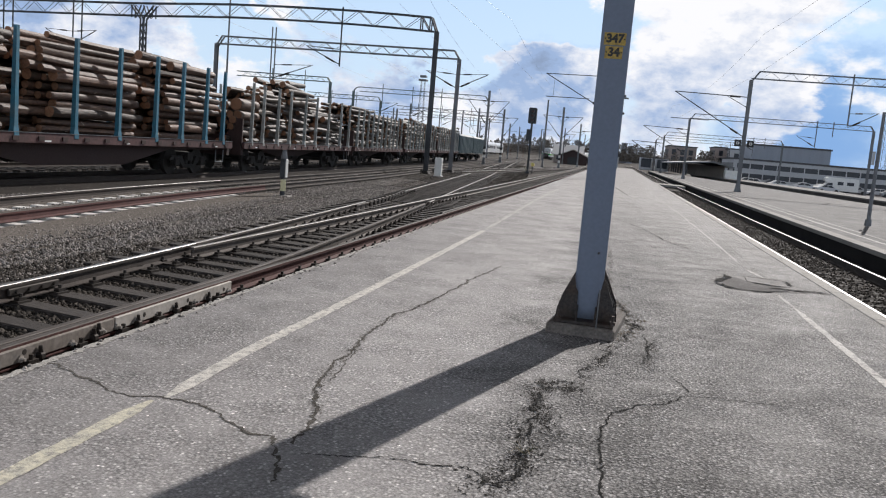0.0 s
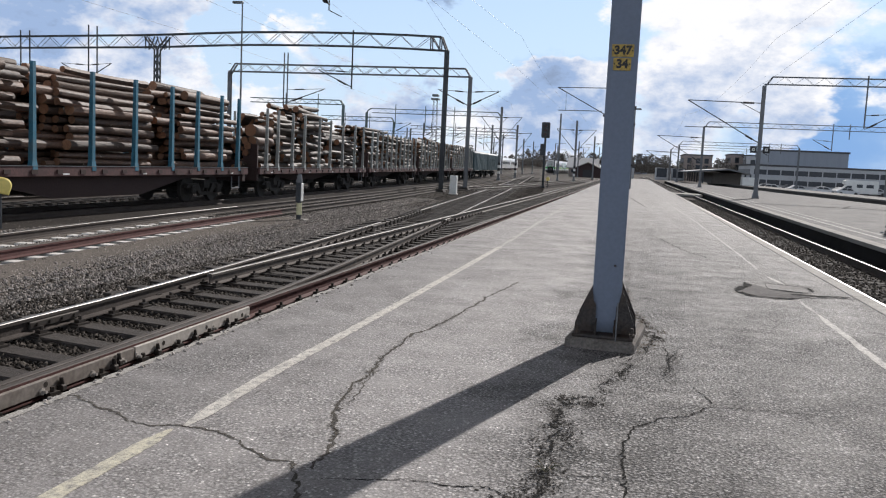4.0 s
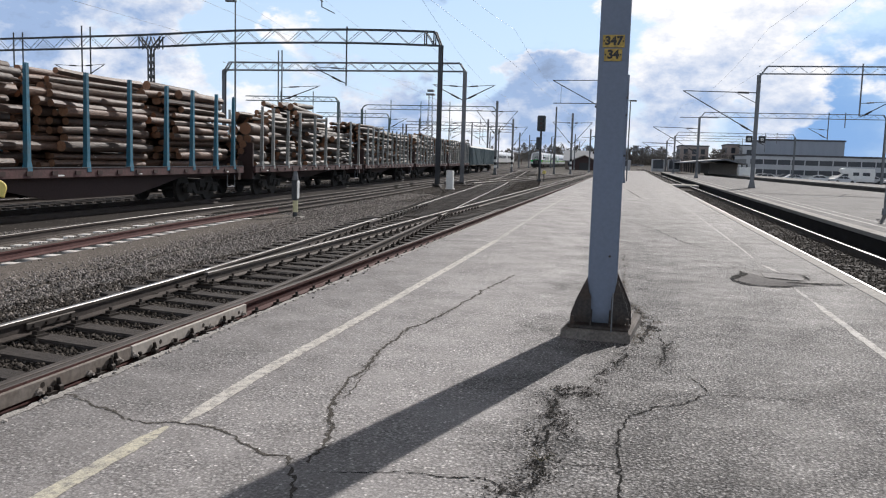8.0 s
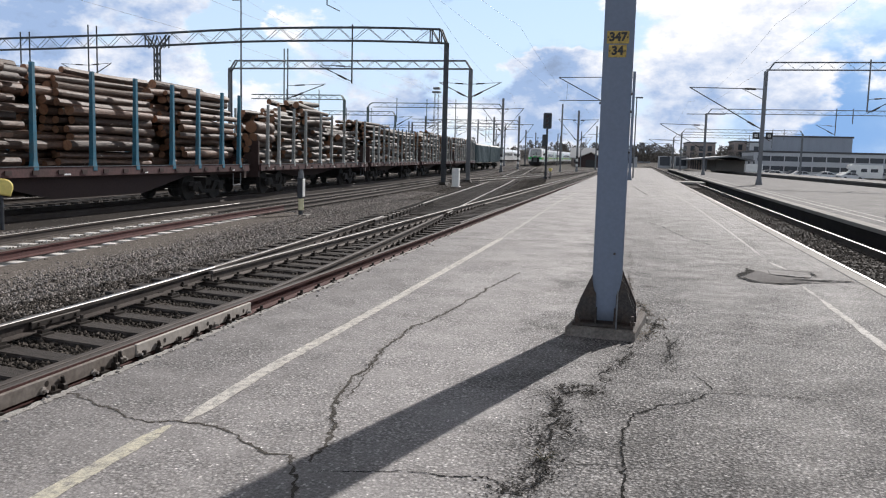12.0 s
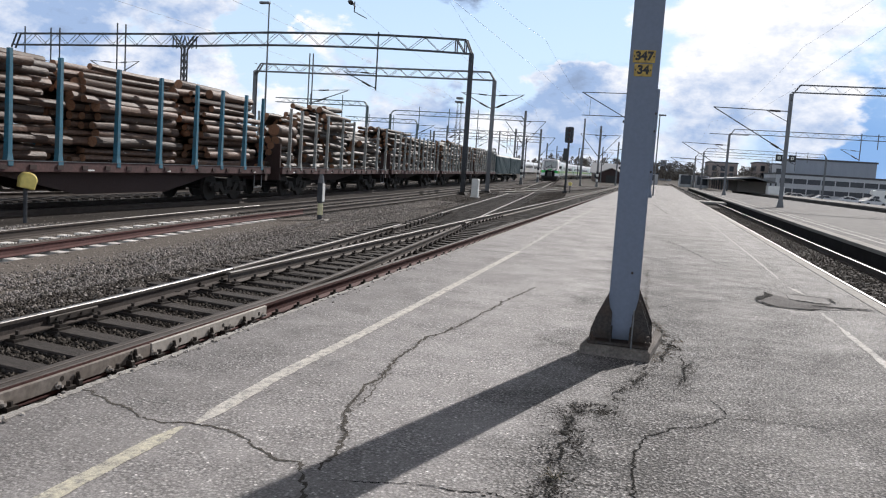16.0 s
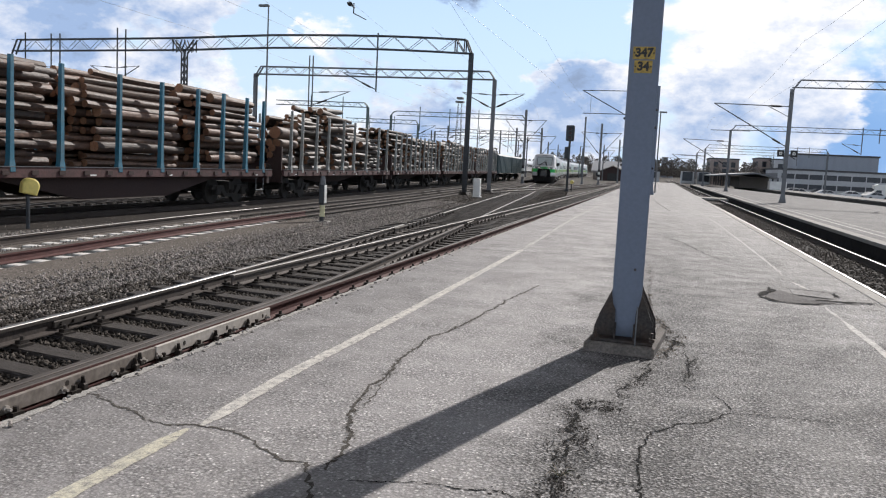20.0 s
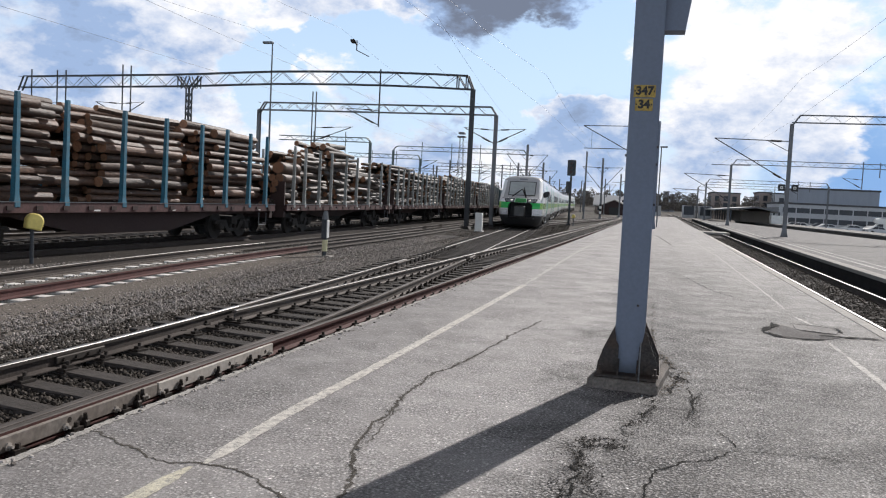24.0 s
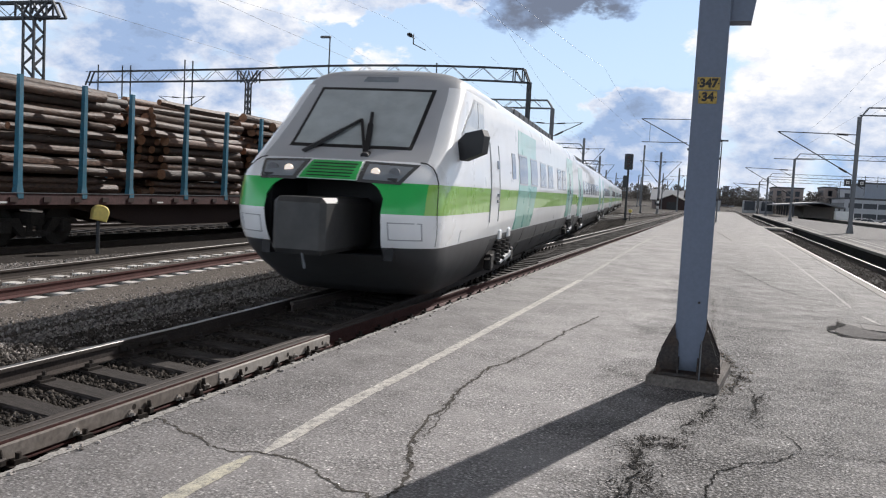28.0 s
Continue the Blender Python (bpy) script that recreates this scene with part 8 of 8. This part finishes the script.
def build_far():
    flat_house("office_building", 27.8, 43.2, 186, 206, 7.0, "facade_blue", "blue-grey clad upper block of a long office building", (), 3)
    flat_house("office_building", 23.5, 80, 180, 200, 3.7, "facade", "long pale office building with dark ribbon windows", (0.6, 2.6), 2.6, 1.0, band=True)
    flat_house("grey_building", 29.9, 34.5, 238, 248, 6.9, "facade", "pale grey building behind the station", (2.0, 5.0), 3.0)
    flat_house("brown_block", 14.9, 23.0, 260, 280, 6.9, "brick", "brown multi-storey block behind the station", (1.2, 3.2, 5.2), 2.4)
    flat_house("brown_block", 26.7, 29.8, 245, 260, 7.2, "brick", "brown brick house with two window rows", (3.6, 5.6), 1.6)
    # apartment towers far along the line
    for x, y, w, t in ((-4.0, 620, 5, 11.2), (2.4, 640, 4.4, 14.0), (7.4, 630, 3.5, 12.0)):
        flat_house("apartment_tower", x, x + w, y, y + 14, t, "facade_blue", "distant apartment tower above the trees", [3 + 3 * k for k in range(3)], 3.0)
    # station canopy on the far platform
    c = thing("platform_canopy", 15.0, 158, -0.02, "low dark station canopy with a shallow pitched roof", "canopy")
    g = Geo()
    g.prism([(-6.0, 1.95), (0.5, 2.65), (4.0, 1.95), (4.0, 1.75), (0.5, 2.4), (-6.0, 1.75)], 1, -14, 26)
    part("roof", g, "steel", c)
    g = Geo()
    g.box(2.6, 5.2, -14.6, -12.2, 0, 1.35, 0, 0.05)
    part("kiosk", g, "white", c, "small white kiosk at the end of the canopy")
    for y in spaced(-13, 25, 6):
        for x in (-3.5, 4.0):
            g = Geo()
            g.box(x - 0.12, x + 0.12, y - 0.12, y + 0.12, 0, 1.9)
            part("column", g, "steel_dark", c)
    g = Geo()
    g.box(-1.5, 3.2, -8, 22, 0, 1.9)
    part("back_wall", g, "concrete_foot", c)
    k = thing("platform_kiosk", 6.6, 178, P2_Z, "small pale green waiting shelter on the platform", "shelter")
    for i in range(2):
        g = Geo()
        g.box(-2 + 3.2 * i, 0.6 + 3.2 * i, -1.5, 1.5, 0, 2.5, 0, 0.1)
        b = part("cabin", g, "facade", k)
        g = Geo()
        g.box(-1.7 + 3.2 * i, 0.3 + 3.2 * i, -1.53, -1.5, 0.6, 2.4)
        part("window", g, "window", b)
    # two rows of cars along the fence, and a camper van
    rnd = random.Random(31)
    for i in range(19):
        x, y = 25.3 + (i % 10) * 4.8 + rnd.uniform(-0.6, 0.6), 163 + (i // 10) * 9 + rnd.uniform(-1.5, 1.5)
        if 36.0 < x < 45.0 and i < 10:
            x += 9.0 if x > 40 else -2.0
        parked_car(x, y, rnd.choice((0, 180)) + rnd.uniform(-14, 14), False, rnd.choice(("car_light", "car_dark", "car_light")))
    parked_car(40.6, 166, 176, True, "white")
    # goods shed and low buildings at the end of the yard
    h = thing("goods_shed", -10.5, 205, -0.6, "low old goods shed with a dark gabled roof", "shed")
    g = Geo()
    g.prism([(-3.4, 0), (3.4, 0), (3.4, 2.0), (0, 3.5), (-3.4, 2.0)], 1, 0, 16)
    part("wall", g, "wagon", h)
    for s in (-1, 1):
        g = Geo()
        g.prism([(s * 4.0, 1.95), (0, 3.7), (0, 3.52), (s * 4.0, 1.77)], 1, -0.6, 16.6)
        part("roof", g, "concrete", h)
    g = Geo()
    g.box(-1.2, 1.2, -0.05, 0.0, 0, 1.8)
    part("door", g, "black", h)
    h = thing("yard_house", -12.8, 222, -0.6, "low yard house with a pale sheet-metal roof and dark walls", "house")
    g = Geo()
    g.prism([(0, 0), (9, 0), (9, 2.5), (4.5, 4.7), (0, 2.5)], 0, -3.6, 3.6)
    part("wall", g, "brick", h)
    for a, b in ((-0.7, 4.5), (9.7, 4.5)):
        g = Geo()
        g.prism([(a, 2.3), (b, 4.95), (b, 4.75), (a, 2.1)], 0, -4.1, 4.1)
        part("roof", g, "facade", h)
    for x in (-2.4, 0.2, 2.2):
        g = Geo()
        g.box(x - 0.45, x + 0.45, -0.04, 0.0, 0.9, 2.0)
        part("window", g, "window", h)
    for x, y, w, t in ((-4.5, 215, 5, 2.2),):
        flat_house("yard_building", x, x + w, y, y + 10, t, "facade", "low pale building at the end of the yard", (1.2,), 2.4)
    # woods on the skyline
    kinds = [tree_mesh(s, 9.0) for s in (1, 2, 3, 4)]
    rnd = random.Random(5)
    spots = [(rnd.uniform(-190, 60), rnd.uniform(330, 470), rnd.uniform(0.55, 0.95)) for _ in range(300)]
    spots += [(rnd.uniform(10, 44), rnd.uniform(212, 250), rnd.uniform(0.3, 0.62)) for _ in range(36)]
    spots += [(rnd.uniform(-6, 26), rnd.uniform(480, 560), rnd.uniform(0.55, 0.85)) for _ in range(70)]
    spots += [(23.9 + dx, 241 + dx, 0.8) for dx in (-1.2, 0.2, 1.3)]
    spots += [(rnd.uniform(-24, 2), rnd.uniform(225, 300), rnd.uniform(0.35, 0.6)) for _ in range(60)]
    spots += [(rnd.uniform(50, 180), rnd.uniform(240, 330), rnd.uniform(0.4, 0.6)) for _ in range(30)]
    spots += [(rnd.uniform(-120, -45), rnd.uniform(200, 300), rnd.uniform(0.6, 0.9)) for _ in range(40)]
    spots = [q for q in spots if not -0.11 < q[0] / q[1] < 0.05 or q[1] > 440] + [(rnd.uniform(-58, 20), rnd.uniform(450, 520), rnd.uniform(0.8, 1.3)) for _ in range(110)]
    # the nearest trees stand by themselves, the woods behind them are one
    spots.sort(key=lambda q: q[1])
    woods = Geo()
    for i, (x, y, s) in enumerate(spots[230:]):
        m = pose(x, y, -0.62 if x < 17 else CAR_PARK - 0.08, 0, 0, i * 77) @ Matrix.Diagonal((s, s, s, 1))
        cr = kinds[i % 4][1]
        n = len(woods.v)
        woods.v.extend(tuple(m @ v.co) for v in cr.vertices)
        woods.f.extend(tuple(n + k for k in q.vertices) for q in cr.polygons)
    woods.m = [0] * len(woods.f)
    tagged(part("bare_woods", woods, "foliage"), "brownish bare woods along the skyline", "woods", kind="stuff")
    for i, (x, y, s) in enumerate(spots[:230]):
        tr, cr = kinds[i % 4]
        t = thing("bare_tree", x, y, -0.62 if x < 17 else CAR_PARK - 0.08, "dark leafless tree on the skyline", "tree", "skyline trees", turn=rnd.uniform(0, 360))
        sc = Matrix.Diagonal((s, s, s, 1))
        part("trunk", tr, "bark", t, at=sc)
        part("crown", cr, "foliage", t, at=sc)
    g = Geo()
    n = 60
    hill = [(-900 + 1800 * i / n, 700 + 60 * math.sin(i * 0.9), -1) for i in range(n + 1)]
    vs = []
    for i, (x, y, z) in enumerate(hill):
        vs += [(x, y, -1), (x, y + 10, 6 + 3.5 * noise.noise((i * 0.35, 2.0, 0))), (x, y + 120, 8)]
    g.add(vs, [f for i in range(n) for f in ((3 * i, 3 * i + 3, 3 * i + 4, 3 * i + 1), (3 * i + 1, 3 * i + 4, 3 * i + 5, 3 * i + 2))])
    tagged(part("far_woods", g, "foliage"), "dark wooded ridge on the horizon", "woods", kind="stuff")


# ---- build ----
build_ground()
build_platforms()
build_platform_details()
build_post()
build_wagons()
TRAIN = build_train_cars()
build_masts()
build_small_yard()
build_wires()
build_far()
build_tracks()
build_ballast()


def motions():
    table = build_train_rows()
    for c, car in enumerate(TRAIN):
        walk(car, [row[c] for row in table])


motions()
